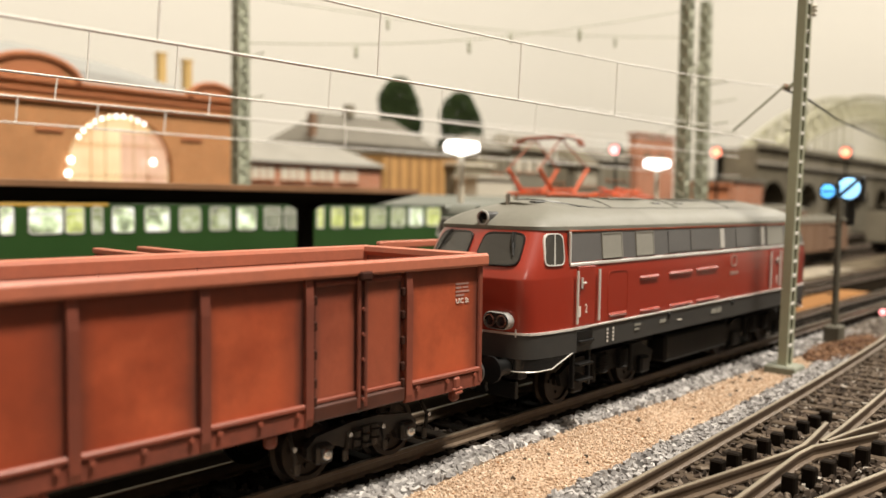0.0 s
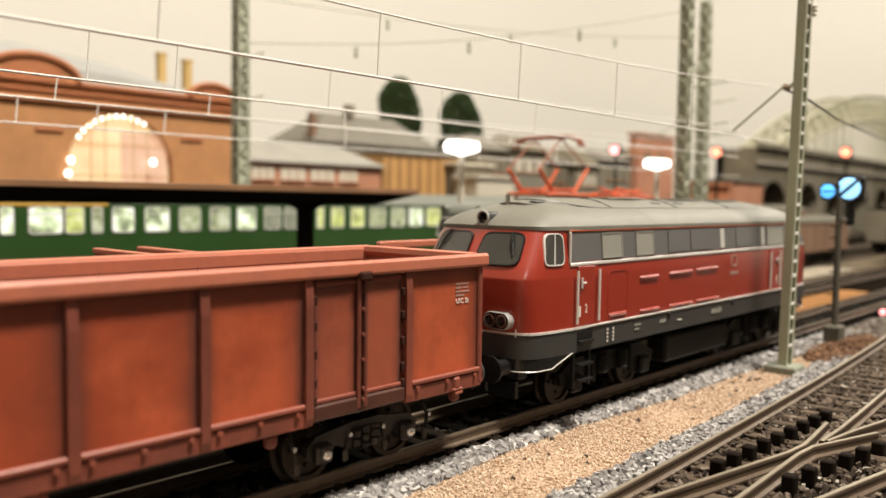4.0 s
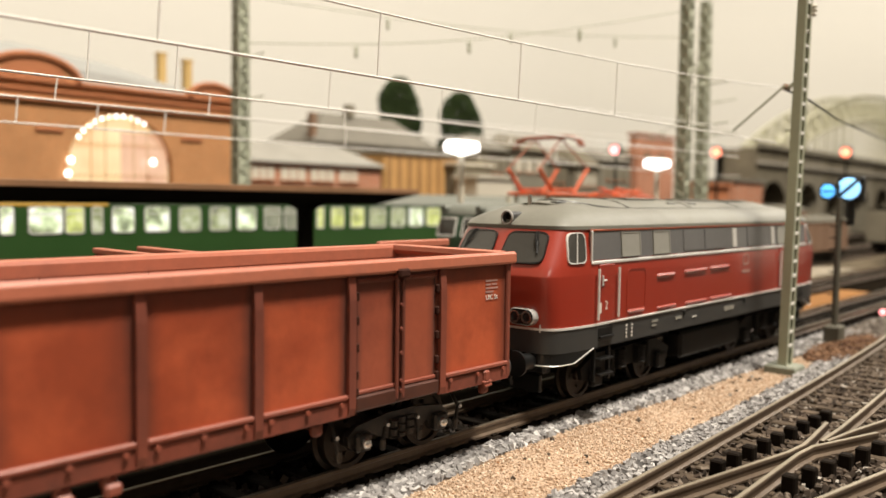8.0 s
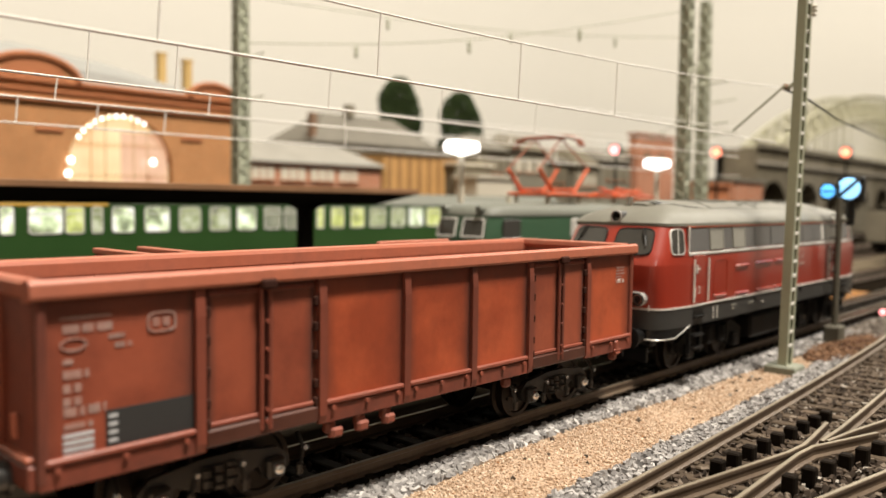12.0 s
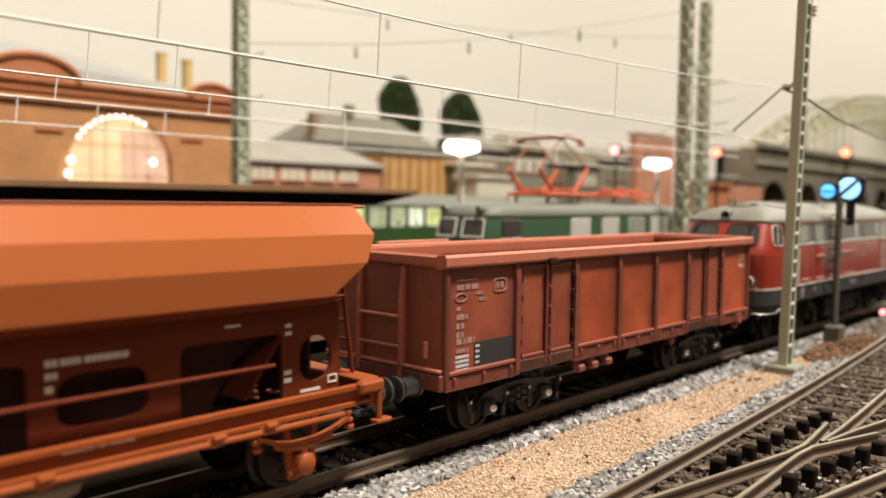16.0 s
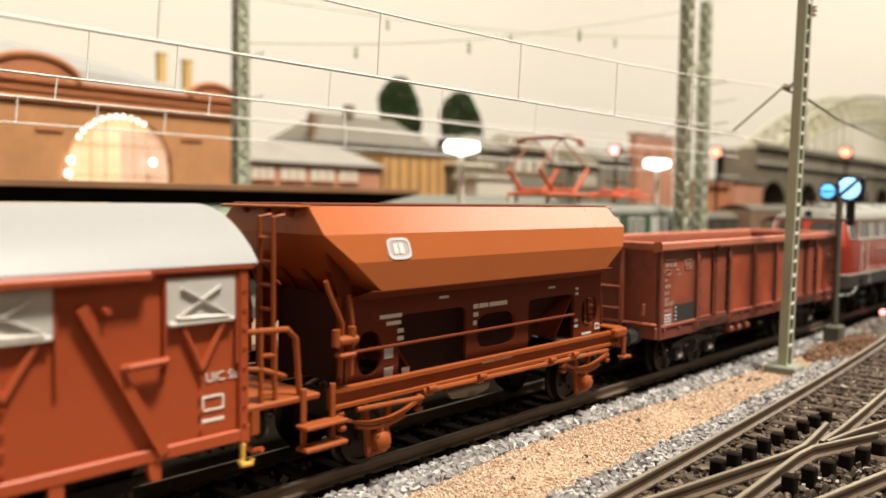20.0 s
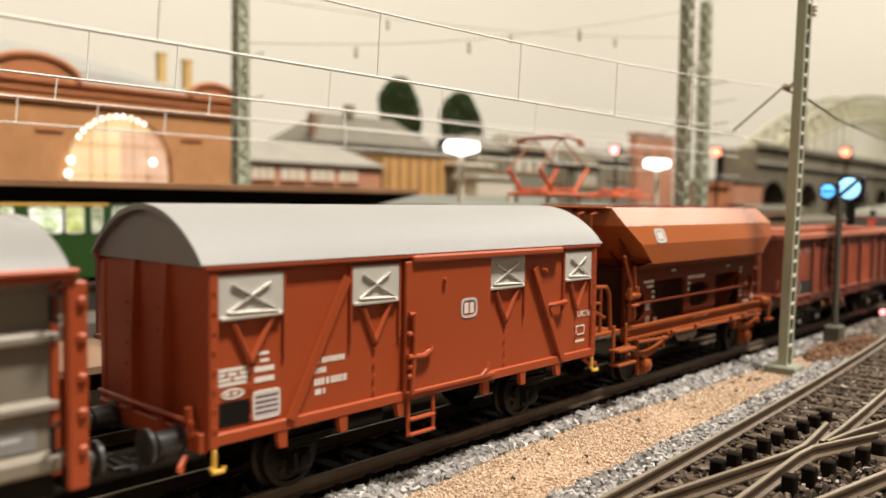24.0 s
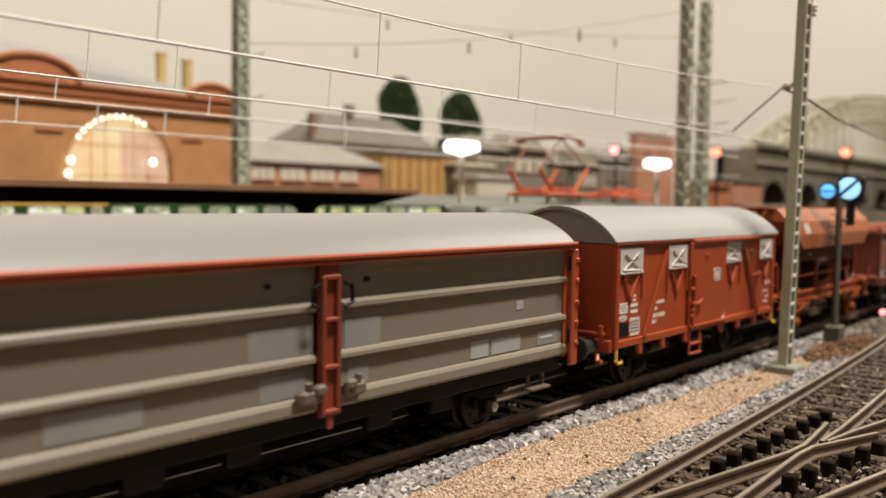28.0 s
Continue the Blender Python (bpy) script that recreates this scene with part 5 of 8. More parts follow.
            for k in range(4):
                boxed("leaf_spring", (ax, sg * 12.4, 7.6 + 0.5 * k), (8 + 2.6 * k, 1.2, 0.4), 0.1, UNDER, w)
        joined("foot_step", lambda bm: (box(bm, (60, sg * 14.2, 7.2), (7, 2.4, 0.6), 0.15), box(bm, (57.4, sg * 13.6, 9.4), (0.7, 0.6, 4.6)), box(bm, (62.6, sg * 13.6, 9.4), (0.7, 0.6, 4.6))), surface("worn_step", (0.10, 0.075, 0.055), 0.6), w)
    y = -Y + 1.06
    for (a, b, z0, z1) in ((4.2, 12.4, 22.8, 27.6), (-14.6, -2.4, 22.8, 27.6), (5.0, 9.6, 16.6, 19.6), (36.6, 42.0, 16.6, 20.0), (43, 52.5, 16.6, 19.8), (58.5, 66, 16.6, 19.8), (-12.5, -4.0, 16.4, 20.2),
                           (-44, -31, 16.6, 20.4), (51.0, 53.4, 25.0, 26.8)):
        p = boxed("label_panel", ((a + b) / 2, y, (z0 + z1) / 2), (b - a, 0.12, z1 - z0), 0, PALER_LABEL if 30 < a < 57 else DARKER_LABEL, w, "pale grey label panel")
        if a > 55:
            boxed("label_line", ((a + b) / 2 - 0.4, y - 0.09, (z0 + z1) / 2), ((b - a) * 0.6, 0.06, 0.5), 0, LABEL_GREY, p)
    for sg in (-1, 1):
        boxed("end_wall", (sg * (H - 0.2), 0, 26), (1.0, 2 * Y - 1, 26), 0.1, BOX_BROWN, w)
        bm = bmesh.new()
        prism(bm, [(-Y, 38.5)] + [(a * Y, 38.8 + 6.1 * (1 - a * a) ** 0.86) for a in [-1 + k / 6 for k in range(13)]] + [(Y, 38.5)], "x", sg * (H - 0.6), sg * (H + 0.2))
        part("end_gable", bm, ROOF_PALE, w, "grey end gable")
        for y2 in (-5, 5):
            boxed("end_rib", (sg * (H + 0.8), y2, 25), (1.4, 1.2, 25), 0.25, BOX_BROWN, w)
        boxed("buffer_beam", (sg * (H + 1.4), 0, 12.6), (1.8, 2 * Y, 3.0), 0.25, UNDER, w)
        buffers(w, sg * (H + 2.2), 12.2, reach=5.2)
        coupler(w, sg * (H + 1))
    boxed("floor", (0, 0, 13.2), (2 * H, 2 * Y - 2.4, 0.9), 0, UNDER, w)
    for ax in (-46, 46):
        wheelset(w, ax, 5.4)
    return w


# ---- diesel locomotive ----
def diesel_loco():
    w = thing("diesel_loco", (45.6 + 173.5, 0, 0), "crimson diesel locomotive with grey roof on the main track", "locomotive")
    ROLLING.append((w, 173.5))

    # nose shape: x of the front for each height, as seen from the side, and its rounding in plan
    NOSE = [(-0.4, 0.0), (0.1, 0.34), (0.7, 0.62), (1.15, 0.73), (1.8, 0.81), (2.8, 0.875), (4.6, 0.925), (8.5, 0.965), (15.5, 1.0)]

    def nose(z):
        if z <= 31.0:
            return -83.0 + 0.09 * (31 - z)
        return -83.0 + (z - 31.0) * 0.62

    def plan(z, zt_in=0.0):
        """One level ring of the body: rounded at both ends."""
        y = 17.3 if z <= 31 else 17.3 - 0.085 * (z - 31)
        f = nose(z)
        out = []
        # from the middle of the front round to the side, bow-shaped
        pts = NOSE
        for dx, k in pts:
            out.append((f + dx, -k * y))
        ring = [(x, yy) for x, yy in out] + [(-x, yy) for x, yy in reversed(out)]
        ring = ring[:-1] + [(-out[0][0], 0.0)] + [(-x, -yy) for x, yy in out[1:]] + [(x, -yy) for x, yy in reversed(out[1:])]
        return [(x, yy, z) for x, yy in ring]
    bm = bmesh.new()
    loft(bm, [plan(z) for z in (19.2, 25.0, 30.6, 31.2, 34.0, 37.5, 41.2)])
    part("body", bm, LOCO_RED, w, "crimson body shell with rounded ends", 28)
    # skirt
    def grow(ring, dy, dz=None):
        return [(x * (1 + dy / 60.0 * 0.25), y * (1 + dy / 17.3), z) for x, y, z in ring]
    bm = bmesh.new()
    loft(bm, [[(x, y, z) for x, y, _ in grow(plan(19.2), 0.12)] for z in (13.9, 19.1)])
    part("frame_skirt", bm, LOCO_FRAME, w, "dark grey frame skirt", 28)
    for sx in (-1, 1):
        for sy in (-1, 1):
            bm = bmesh.new()
            ring = plan(19.2)[1:9]
            lo = []
            outer = [(abs(x) - 0.2, abs(y) + 0.1) for x, y, z in ring]
            prof = []
            for k, (x, y) in enumerate(outer):
                zb = 11.2 if x > 73.5 else 11.2 + (73.5 - x) * 0.42
                prof.append((x, y, min(zb, 14.0)))
            r1 = [(sx * x, sy * y, 14.2) for x, y, z in prof] + [(sx * (x - 1.2), sy * (y - 1.4), 14.2) for x, y, z in reversed(prof)]
            r2 = [(sx * x, sy * y, z) for x, y, z in prof] + [(sx * (x - 1.2), sy * (y - 1.4), z) for x, y, z in reversed(prof)]
            loft(bm, [r1, r2])
            ap = part("front_apron", bm, LOCO_APRON, w, "glossy black front apron", 28)
            bm = bmesh.new()
            tube(bm, [(sx * (x + 0.05), sy * (y + 0.08), z) for x, y, z in prof], 0.13, 6)
            part("apron_edge", bm, SILVER, ap, "thin silver edge", 30)
    # silver line at the foot of the body
    bm = bmesh.new()
    rail = [(x, y, z) for x, y, z in grow(plan(19.2), 0.3)]
    rail2 = [(x, y, 19.55) for x, y, z in rail]
    rail1 = [(x, y, 19.05) for x, y, z in rail]
    inner = [(x, y, z) for x, y, z in grow(plan(19.2), -0.3)]
    loft(bm, [rail1, rail2, [(x, y, 19.55) for x, y, z in inner], [(x, y, 19.05) for x, y, z in inner], rail1], caps=False)
    part("foot_stripe", bm, SILVER, w, "thin silver stripe")
    # roof
    def roof_ring(z, yk, xk):
        return [(x * xk, y * yk, z) for x, y, _ in plan(41.2)]
    bm = bmesh.new()
    loft(bm, [[(x, y, z) for x, y, z in grow(plan(41.2), 0.35)], roof_ring(42.0, 1.015, 1.002), roof_ring(43.2, 0.95, 0.985), roof_ring(44.4, 0.84, 0.955), roof_ring(45.8, 0.66, 0.90), roof_ring(46.8, 0.44, 0.85), roof_ring(47.3, 0.2, 0.81)])
    part("roof", bm, LOCO_GREY, w, "weathered grey roof", 35)
    bm = bmesh.new()
    rings = []
    for x, k in ((-66, 0.25), (-64, 0.5), (-61, 0.78), (-57.5, 0.95), (-55, 1.0), (55, 1.0), (57.5, 0.95), (61, 0.78), (64, 0.5), (66, 0.25)):
        rise = 3.3 + 1.2 * max(0.0, min(1.0, (66 - abs(x)) / 11.0))
        top = lambda yy: 43.9 + rise * (1 - (abs(yy) / 13.4) ** 2)
        ring = [(-12.6 * k, 43.6)] + [(-12.6 * k * q, top(12.6 * k * q)) for q in (1.0, 0.8, 0.55, 0.3, 0.0)] + [(12.6 * k * q, top(12.6 * k * q)) for q in (0.3, 0.55, 0.8, 1.0)] + [(12.6 * k, 43.6)]
        rings.append([(x, p, q) for p, q in ring])
    loft(bm, rings)
    part("roof_hood", bm, LOCO_GREY, w, "raised grey roof hood", 30)
    for sy in (-1, 1):
        bm = bmesh.new()
        seam = [(-60.5, 0.0), (-59.5, 3.5), (-57, 6.6), (-52, 9.0), (-44, 10.0), (52, 10.0), (58, 7.0), (60.5, 0.0)]
        tube(bm, [(x, sy * y, 43.95 + (3.3 + 1.2 * max(0.0, min(1.0, (66 - abs(x)) / 11.0))) * (1 - (y / 13.4) ** 2)) for x, y in seam], 0.22, 6)
        part("roof_seam", bm, LOCO_FRAME, w, "dark panel seam", 30)
    for x in (-38, -2, 30):
        bm = bmesh.new()
        tube(bm, [(x, y, 43.98 + 4.5 * (1 - (abs(y) / 13.4) ** 2)) for y in (-10, -6, -2, 2, 6, 10)], 0.16, 6)
        part("roof_seam", bm, LOCO_FRAME, w, "", 30)
    for x in (-20, 16, 40):
        boxed("roof_hatch", (x, 0, 48.5), (18, 7, 0.5), 0.15, LOCO_GREY, w)
    for x, y in ((-62, -4), (-56, 4), (-9, -6), (4, -6), (62, 4)):
        boxed("roof_fitting", (x, y, 47.2), (4, 2.2, 0.7), 0.2, LOCO_FRAME, w)
    rodded("horn", (-66, 1.5, 46.0), (-66, 1.5, 49.0), 0.5, STEEL, w, 10)
    rodded("horn", (-60, 6, 46.0), (-60, 6, 49.2), 0.5, STEEL, w, 10)
    for sx in (-1, 1):
        # top lamp
        bm = bmesh.new()
        lathe(bm, [(1.5, sx * 72.5), (1.5, sx * 76.6), (1.15, sx * 76.8), (1.05, sx * 75.8), (0.2, sx * 75.6)], (0, 0, 43.6), "x", 20)
        part("top_lamp", bm, LOCO_FRAME, w, "round top lamp", 35)
        joined("lamp_ring", lambda bm: tube(bm, [(sx * 76.9, 1.55 * math.cos(q * math.pi / 12), 43.6 + 1.55 * math.sin(q * math.pi / 12)) for q in range(25)], 0.28, 8), CHROME, w, "bright steel lamp ring", 35)
        joined("top_lens", lambda bm: lathe(bm, [(1.05, sx * 75.6), (1.05, sx * 75.8), (0.4, sx * 76.0)], (0, 0, 43.6), "x", 18), UNDER, w, "", 30)
        for sy in (-1, 1):
            # front windows lie in the sloping, bowed face
            def face(k, z, off):
                dx = np.interp(k, [q[1] for q in NOSE], [q[0] for q in NOSE])
                yw = 17.3 - 0.085 * (z - 31)
                return Vector((sx * -(nose(z) + dx) + sx * 0.85 * off, sy * (k * yw + 0.12 * off), z + 0.5 * off))

            def pane(g, off, n=32):
                out = []
                for i in range(n):
                    t = 2 * math.pi * i / n
                    c, s = math.cos(t), math.sin(t)
                    u, v = math.copysign(abs(c) ** 0.36, c), math.copysign(abs(s) ** 0.36, s)
                    z = 36.95 + (3.55 - g) * v
                    k = 0.405 + (0.325 - g * 0.045 - 0.012 * v) * u
                    out.append(face(k, z, off))
                return out
            bm = bmesh.new()
            loft(bm, [pane(0, -0.3), pane(0, 0.5), pane(0.3, 0.5), pane(0.3, 0.2)], caps=False)
            fr = part("window_frame", bm, BLACK, w)
            bm = bmesh.new()
            loft(bm, [pane(0.26, -0.4), pane(0.26, 0.42)])
            part("front_window", bm, CABIN_GLASS, fr, "dark cab window")
            bm = bmesh.new()
            tube(bm, [face(0.52, 40.6, 0.5), face(0.54, 39.2, 0.8), face(0.6, 37.0, 0.75)], 0.16, 6)
            tube(bm, [face(0.56, 40.6, 0.5), face(0.58, 39.2, 0.8), face(0.63, 37.4, 0.75)], 0.12, 6)
            rod(bm, face(0.585, 38.3, 0.65), face(0.64, 35.6, 0.65), 0.18, 6)
            part("wiper", bm, BLACK, w)
            # twin lamps in a chrome bezel
            bm = bmesh.new()
            n = 24
            def oval(k, xx):
                out = []
                for i in range(n):
                    t = 2 * math.pi * i / n
                    out.append((xx, sy * 9.0 + k * 1.9 * math.cos(t) + (1.6 if math.cos(t) > 0 else -1.6), 22.0 + k * 1.9 * math.sin(t)))
                return out
            loft(bm, [oval(0.99, sx * 80.5), oval(0.99, sx * 82.95), oval(0.92, sx * 83.1), oval(0.88, sx * 82.6)], caps=False)
            bz = part("lamp_bezel", bm, CHROME, w, "chrome lamp bezel", 40)
            bm = bmesh.new()
            loft(bm, [oval(0.88, sx * 80.6), oval(0.88, sx * 82.75)])
            part("lamp_plate", bm, BLACK, bz)
            for dy in (-1.6, 1.6):
                bm = bmesh.new()
                lathe(bm, [(1.35, sx * 82.2), (1.35, sx * 83.3), (1.1, sx * 83.35), (1.0, sx * 82.8), (0.2, sx * 82.7)], (0, sy * 9.0 + dy, 22.0), "x", 18)
                lp = part("head_lamp", bm, STEEL, w, "", 35)
                joined("lens", lambda bm: lathe(bm, [(1.0, sx * 82.6), (1.0, sx * 83.0), (0.4, sx * 83.25)], (0, sy * 9.0 + dy, 22.0), "x", 16), BLACK, lp, "", 30)
            joined("grab_rail", lambda bm: (rod(bm, (sx * 80.6, sy * 12.6, 18.6), (sx * 80.6, sy * 12.6, 21.2), 0.3, 8), rod(bm, (sx * 82.4, sy * 4.0, 20.2), (sx * 82.4, sy * 4.0, 23.6), 0.3, 8)), SILVER, w, "", 30)
        boxed("buffer_plate", (sx * 78.6, 0, 11.8), (3.0, 27, 5.0), 0.5, BLACK, w)
        buffers(w, sx * 80.0, 12.0, r=2.9, reach=6.0, mat=BLACK)
        coupler(w, sx * 79)
        for y in (-6.5, 6.5, -3):
            joined("hose", lambda bm: tube(bm, [(sx * 80, y, 11.4), (sx * 82, y, 10.2), (sx * 82.4, y + 0.6, 7.6), (sx * 81.4, y + 1.0, 6.2)], 0.5, 8), BLACK, w, "", 30)
        boxed("plough", (sx * 77.5, 0, 6.4), (1.0, 22, 4.2), 0.3, BLACK, w)
    # sides
    for sy in (-1, 1):
        Y = 17.3
        bm = bmesh.new()
        def tilt_slab(x0, x1, z0, z1, y0):
            k = 0.085
            return [(x0, sy * (y0 - k * (z0 - 31)), z0), (x1, sy * (y0 - k * (z0 - 31)), z0), (x1 if x1 < 0 else x1, sy * (y0 - k * (z1 - 31)), z1), (x0, sy * (y0 - k * (z1 - 31)), z1)]
        loft(bm, [tilt_slab(-67.2, 67.2, 34.2, 40.7, Y + 0.10), tilt_slab(-67.2, 67.2, 34.2, 40.7, Y - 0.5)])
        part("window_band", bm, WINDOW_BAND, w, "dark grey window band")
        boxed("band_stripe", (0, sy * (Y - 0.17), 33.6), (134.6, 0.5, 0.75), 0.15, SILVER, w, "silver stripe under the windows")
        boxed("band_top_stripe", (0, sy * (Y - 0.72), 41.0), (134.6, 0.4, 0.4), 0.1, BOX_BROWN, w)
        boxed("band_end", (-67.3, sy * (Y - 0.3), 37.4), (0.5, 0.5, 7.0), 0.1, SILVER, w)
        for (a, b, light) in ((-54, -45.2, 1), (-38.2, -29.6, 1), (-21.3, -9.4, 0), (-8.2, 5.0, 0), (9.8, 12.4, 2), (20, 32, 0), (37.6, 40.2, 2), (42.4, 55.0, 1)):
            bm = bmesh.new()
            loft(bm, [tilt_slab(a, b, 34.7, 40.2, Y + 0.32), tilt_slab(a, b, 34.7, 40.2, Y - 0.2)])
            wd = part("side_window", bm, {0: WINDOW_BAND, 1: WINDOW_GREY, 2: VENT_GREY}[light], w, "grey engine room window")
            if light == 1:
                bm = bmesh.new()
                for q in ((a, b, 34.5, 34.75), (a, b, 40.15, 40.35)):
                    loft(bm, [tilt_slab(q[0] - 0.2, q[1] + 0.2, q[2], q[3], Y + 0.45), tilt_slab(q[0] - 0.2, q[1] + 0.2, q[2], q[3], Y - 0.1)])
                for q in ((a - 0.15, a + 0.08), (b - 0.2, b + 0.2)):
                    loft(bm, [tilt_slab(q[0], q[1], 34.5, 40.35, Y + 0.45), tilt_slab(q[0], q[1], 34.5, 40.35, Y - 0.1)])
                part("pane_frame", bm, WINDOW_GREY, wd)
        for sx in (-1, 1):
            # cab side window with a chrome frame, in the rounded side
            def flank(x, z, off):
                k = np.interp(x - nose(z), [q[0] for q in NOSE], [q[1] for q in NOSE])
                return Vector((sx * -x, sy * (k * (17.3 - 0.085 * (z - 31)) + off), z))

            def light(g, off, n=28):
                out = []
                for i in range(n):
                    t = 2 * math.pi * i / n
                    c, s = math.cos(t), math.sin(t)
                    u, v = math.copysign(abs(c) ** 0.42, c), math.copysign(abs(s) ** 0.42, s)
                    z = 37.1 + (3.5 - g) * v
                    x = -72.1 + (3.0 - g) * u + (0.75 * v if u < 0 else 0.1 * v)
                    out.append(flank(x, z, off))
                return out
            bm = bmesh.new()
            loft(bm, [light(0, -0.4), light(0, 0.35), light(0.24, 0.35), light(0.24, 0.1)], caps=False)
            f = part("cab_window_frame", bm, SILVER, w, "chrome cab window frame")
            bm = bmesh.new()
            loft(bm, [light(0.2, -0.6), light(0.2, 0.28)])
            part("cab_window", bm, CABIN_GLASS, f, "dark cab window")
            bm = bmesh.new()
            tube(bm, [flank(-72.6, 33.9, 0.2), flank(-71.4, 40.3, 0.2)], 0.16, 6)
            part("window_bar", bm, SILVER, f)
            for x in (-65.4, -56.4) if sx < 0 else (-44.1, -51.7):
                rodded("hand_rail", (sx * -x, sy * (Y + 0.7), 20.4), (sx * -x, sy * (Y + 0.7), 32.2), 0.32, SILVER, w, 8, "silver door handrail")
            dr = boxed("cab_door", (-61.0 if sx < 0 else 47.9, sy * (Y - 0.05), 26.4), (7.0, 0.4, 13.4), 0.12, LOCO_RED, w)
            bm = bmesh.new()
            hx = -63.4 if sx < 0 else 50.2
            rod(bm, (hx, sy * (Y + 0.5), 30.6), (hx, sy * (Y + 0.5), 28.2), 0.25, 6)
            rod(bm, (hx, sy * (Y + 0.5), 29.4), (hx - sx * 1.6, sy * (Y + 0.5), 29.4), 0.25, 6)
            part("door_handle", bm, SILVER, dr)
            bars(w, -64.0 if sx < 0 else 50.0, 24.2, [[0.7]], sy * (Y + 0.2), 2.4)
            # steps
            bm = bmesh.new()
            for x in (-64.5, -58.0):
                box(bm, (sx * -x, sy * (Y - 1.0), 10.4), (0.7, 1.2, 9.5), 0.15)
            part("step_frame", bm, BLACK, w)
            for z in (16.2, 11.0, 7.4):
                boxed("step", (sx * 61.3, sy * (Y - 0.2), z), (6.0, 2.2, 0.6), 0.15, UNDER, w)
            boxed("step_recess", (sx * 61.3, sy * (Y + 0.02), 16.9), (6.6, 0.5, 3.6), 0.4, BLACK, w)
            bogie_x = sx * 43.6
            bm = bmesh.new()
            prism(bm, [(bogie_x - 22, 8.5), (bogie_x - 21, 5.6), (bogie_x - 14, 4.0), (bogie_x - 10, 6.6), (bogie_x + 10, 6.6), (bogie_x + 14, 4.0), (bogie_x + 21, 5.6), (bogie_x + 22, 8.5), (bogie_x + 15, 11.5),
                       (bogie_x - 15, 11.5)], "y", sy * 12.4, sy * 13.6)
            part("bogie_frame", bm, UNDER, w, "dark bogie side frame")
            for ax in (-16, 16):
                boxed("axlebox", (bogie_x + ax, sy * 14.0, 5.7), (4.4, 1.8, 4.2), 0.5, UNDER, w)
                rodded("damper", (bogie_x + ax * 0.55, sy * 14.2, 5.0), (bogie_x + ax * 0.55, sy * 14.2, 11.5), 0.7, UNDER, w, 10)
                bm = bmesh.new()
                tube(bm, [(bogie_x + ax * 0.3 + 1.5 * math.cos(q * 0.7), sy * 14.0 + 1.5 * math.sin(q * 0.7), 6.4 + 0.075 * q) for q in range(64)], 0.3, 5)
                part("coil_spring", bm, UNDER, w, "", 30)
        # side hatches and ribs
        ring_plate(w, "hatch_outline", -46.9, 26.0, 9.4, 11.0, 0.3, sy * Y + (0 if sy < 0 else 0.1), LOCO_RED, "", 7)
        for (a, b, z) in ((-36.6, -26.9, 28.9), (-21.0, -7.5, 29.1), (-5.0, 7.8, 29.2), (-36.0, -26.0, 20.6), (-20.0, -7.0, 20.5), (-4.4, 8.9, 20.5), (-51, -43, 21.0)):
            bm = bmesh.new()
            box(bm, ((a + b) / 2, sy * (Y + 0.1), z), (b - a, 0.9, 0.9), 0.4)
            part("air_scoop", bm, LOCO_RED, w)
        boxed("door_sill", (0, sy * (Y + 0.3), 19.4), (120, 0.4, 0.3), 0.1, SILVER, w)
        bm = bmesh.new()
        for x in (-21, 18, 58):
            box(bm, (x, sy * (Y + 0.3), 18.0), (1.0, 0.7, 1.6), 0.25)
        part("frame_stud", bm, BLACK, w)
        boxed("tank", (2, sy * 12.0, 8.2), (38, 6, 7.4), 0.8, UNDER, w, "black fuel tank")
        bars(w, -52, 18.0, [[0.6], [0.6], [0.6], [0.6]], sy * (Y + 0.3), 0.5, lead=0.95)
        bars(w, -49.4, 18.0, [[0.6], [0.6], [0.6], [0.6]], sy * (Y + 0.3), 0.5, lead=0.95)
        bars(w, -39, 17.7, [[3.0], [2.4]], sy * (Y + 0.3), 0.5, mat=WINDOW_GREY, label="dull grey lettering")
        bars(w, -26.0, 17.4, [[3.4]], sy * (Y + 0.3), 0.8, mat=WINDOW_GREY, label="dull grey lettering")
        bars(w, 4.5, 17.4, [[3.0, 2.6]], sy * (Y + 0.3), 1.3, mat=WINDOW_GREY, label="dull grey lettering")
        bars(w, -16, 16.6, [[2.4]], sy * (Y + 0.3), 0.3)
        ring_plate(w, "railway_mark", 18.6, 30.6, 4.0, 3.4, 0.5, sy * Y + (0 if sy < 0 else 0.1), DUSTY_PRINT, "white rounded mark")
        bars(w, 16.0, 27.4, [[5.6]], sy * (Y + 0.06), 0.9, mat=DUSTY_PRINT)
    for x in (-59.6, -27.6, 27.6, 59.6):
        wheelset(w, x, 5.7)
    boxed("underframe", (0, 0, 12.5), (140, 22, 4), 0.3, UNDER, w)
    lengthen_rear(w, 1.095)
    return w


def words(text, size, parent, x, y, z, label):
    """Readable print on a side that faces the platform edge."""
    cu = bpy.data.curves.new("lettering", "FONT")
    cu.body, cu.size, cu.align_x, cu.align_y, cu.extrude = text, size * MM, "LEFT", "CENTER", 0.00004
    tmp = bpy.data.objects.new("lettering", cu)
    me = bpy.data.meshes.new_from_object(tmp)
    bpy.data.objects.remove(tmp)
    me.materials.append(WHITE_PRINT)
    ob = new("lettering", me)
    ob.parent = parent
    ob.matrix_basis = pose(x * MM, y * MM, z * MM, 90, 0, 0)
    tagged(ob, label)


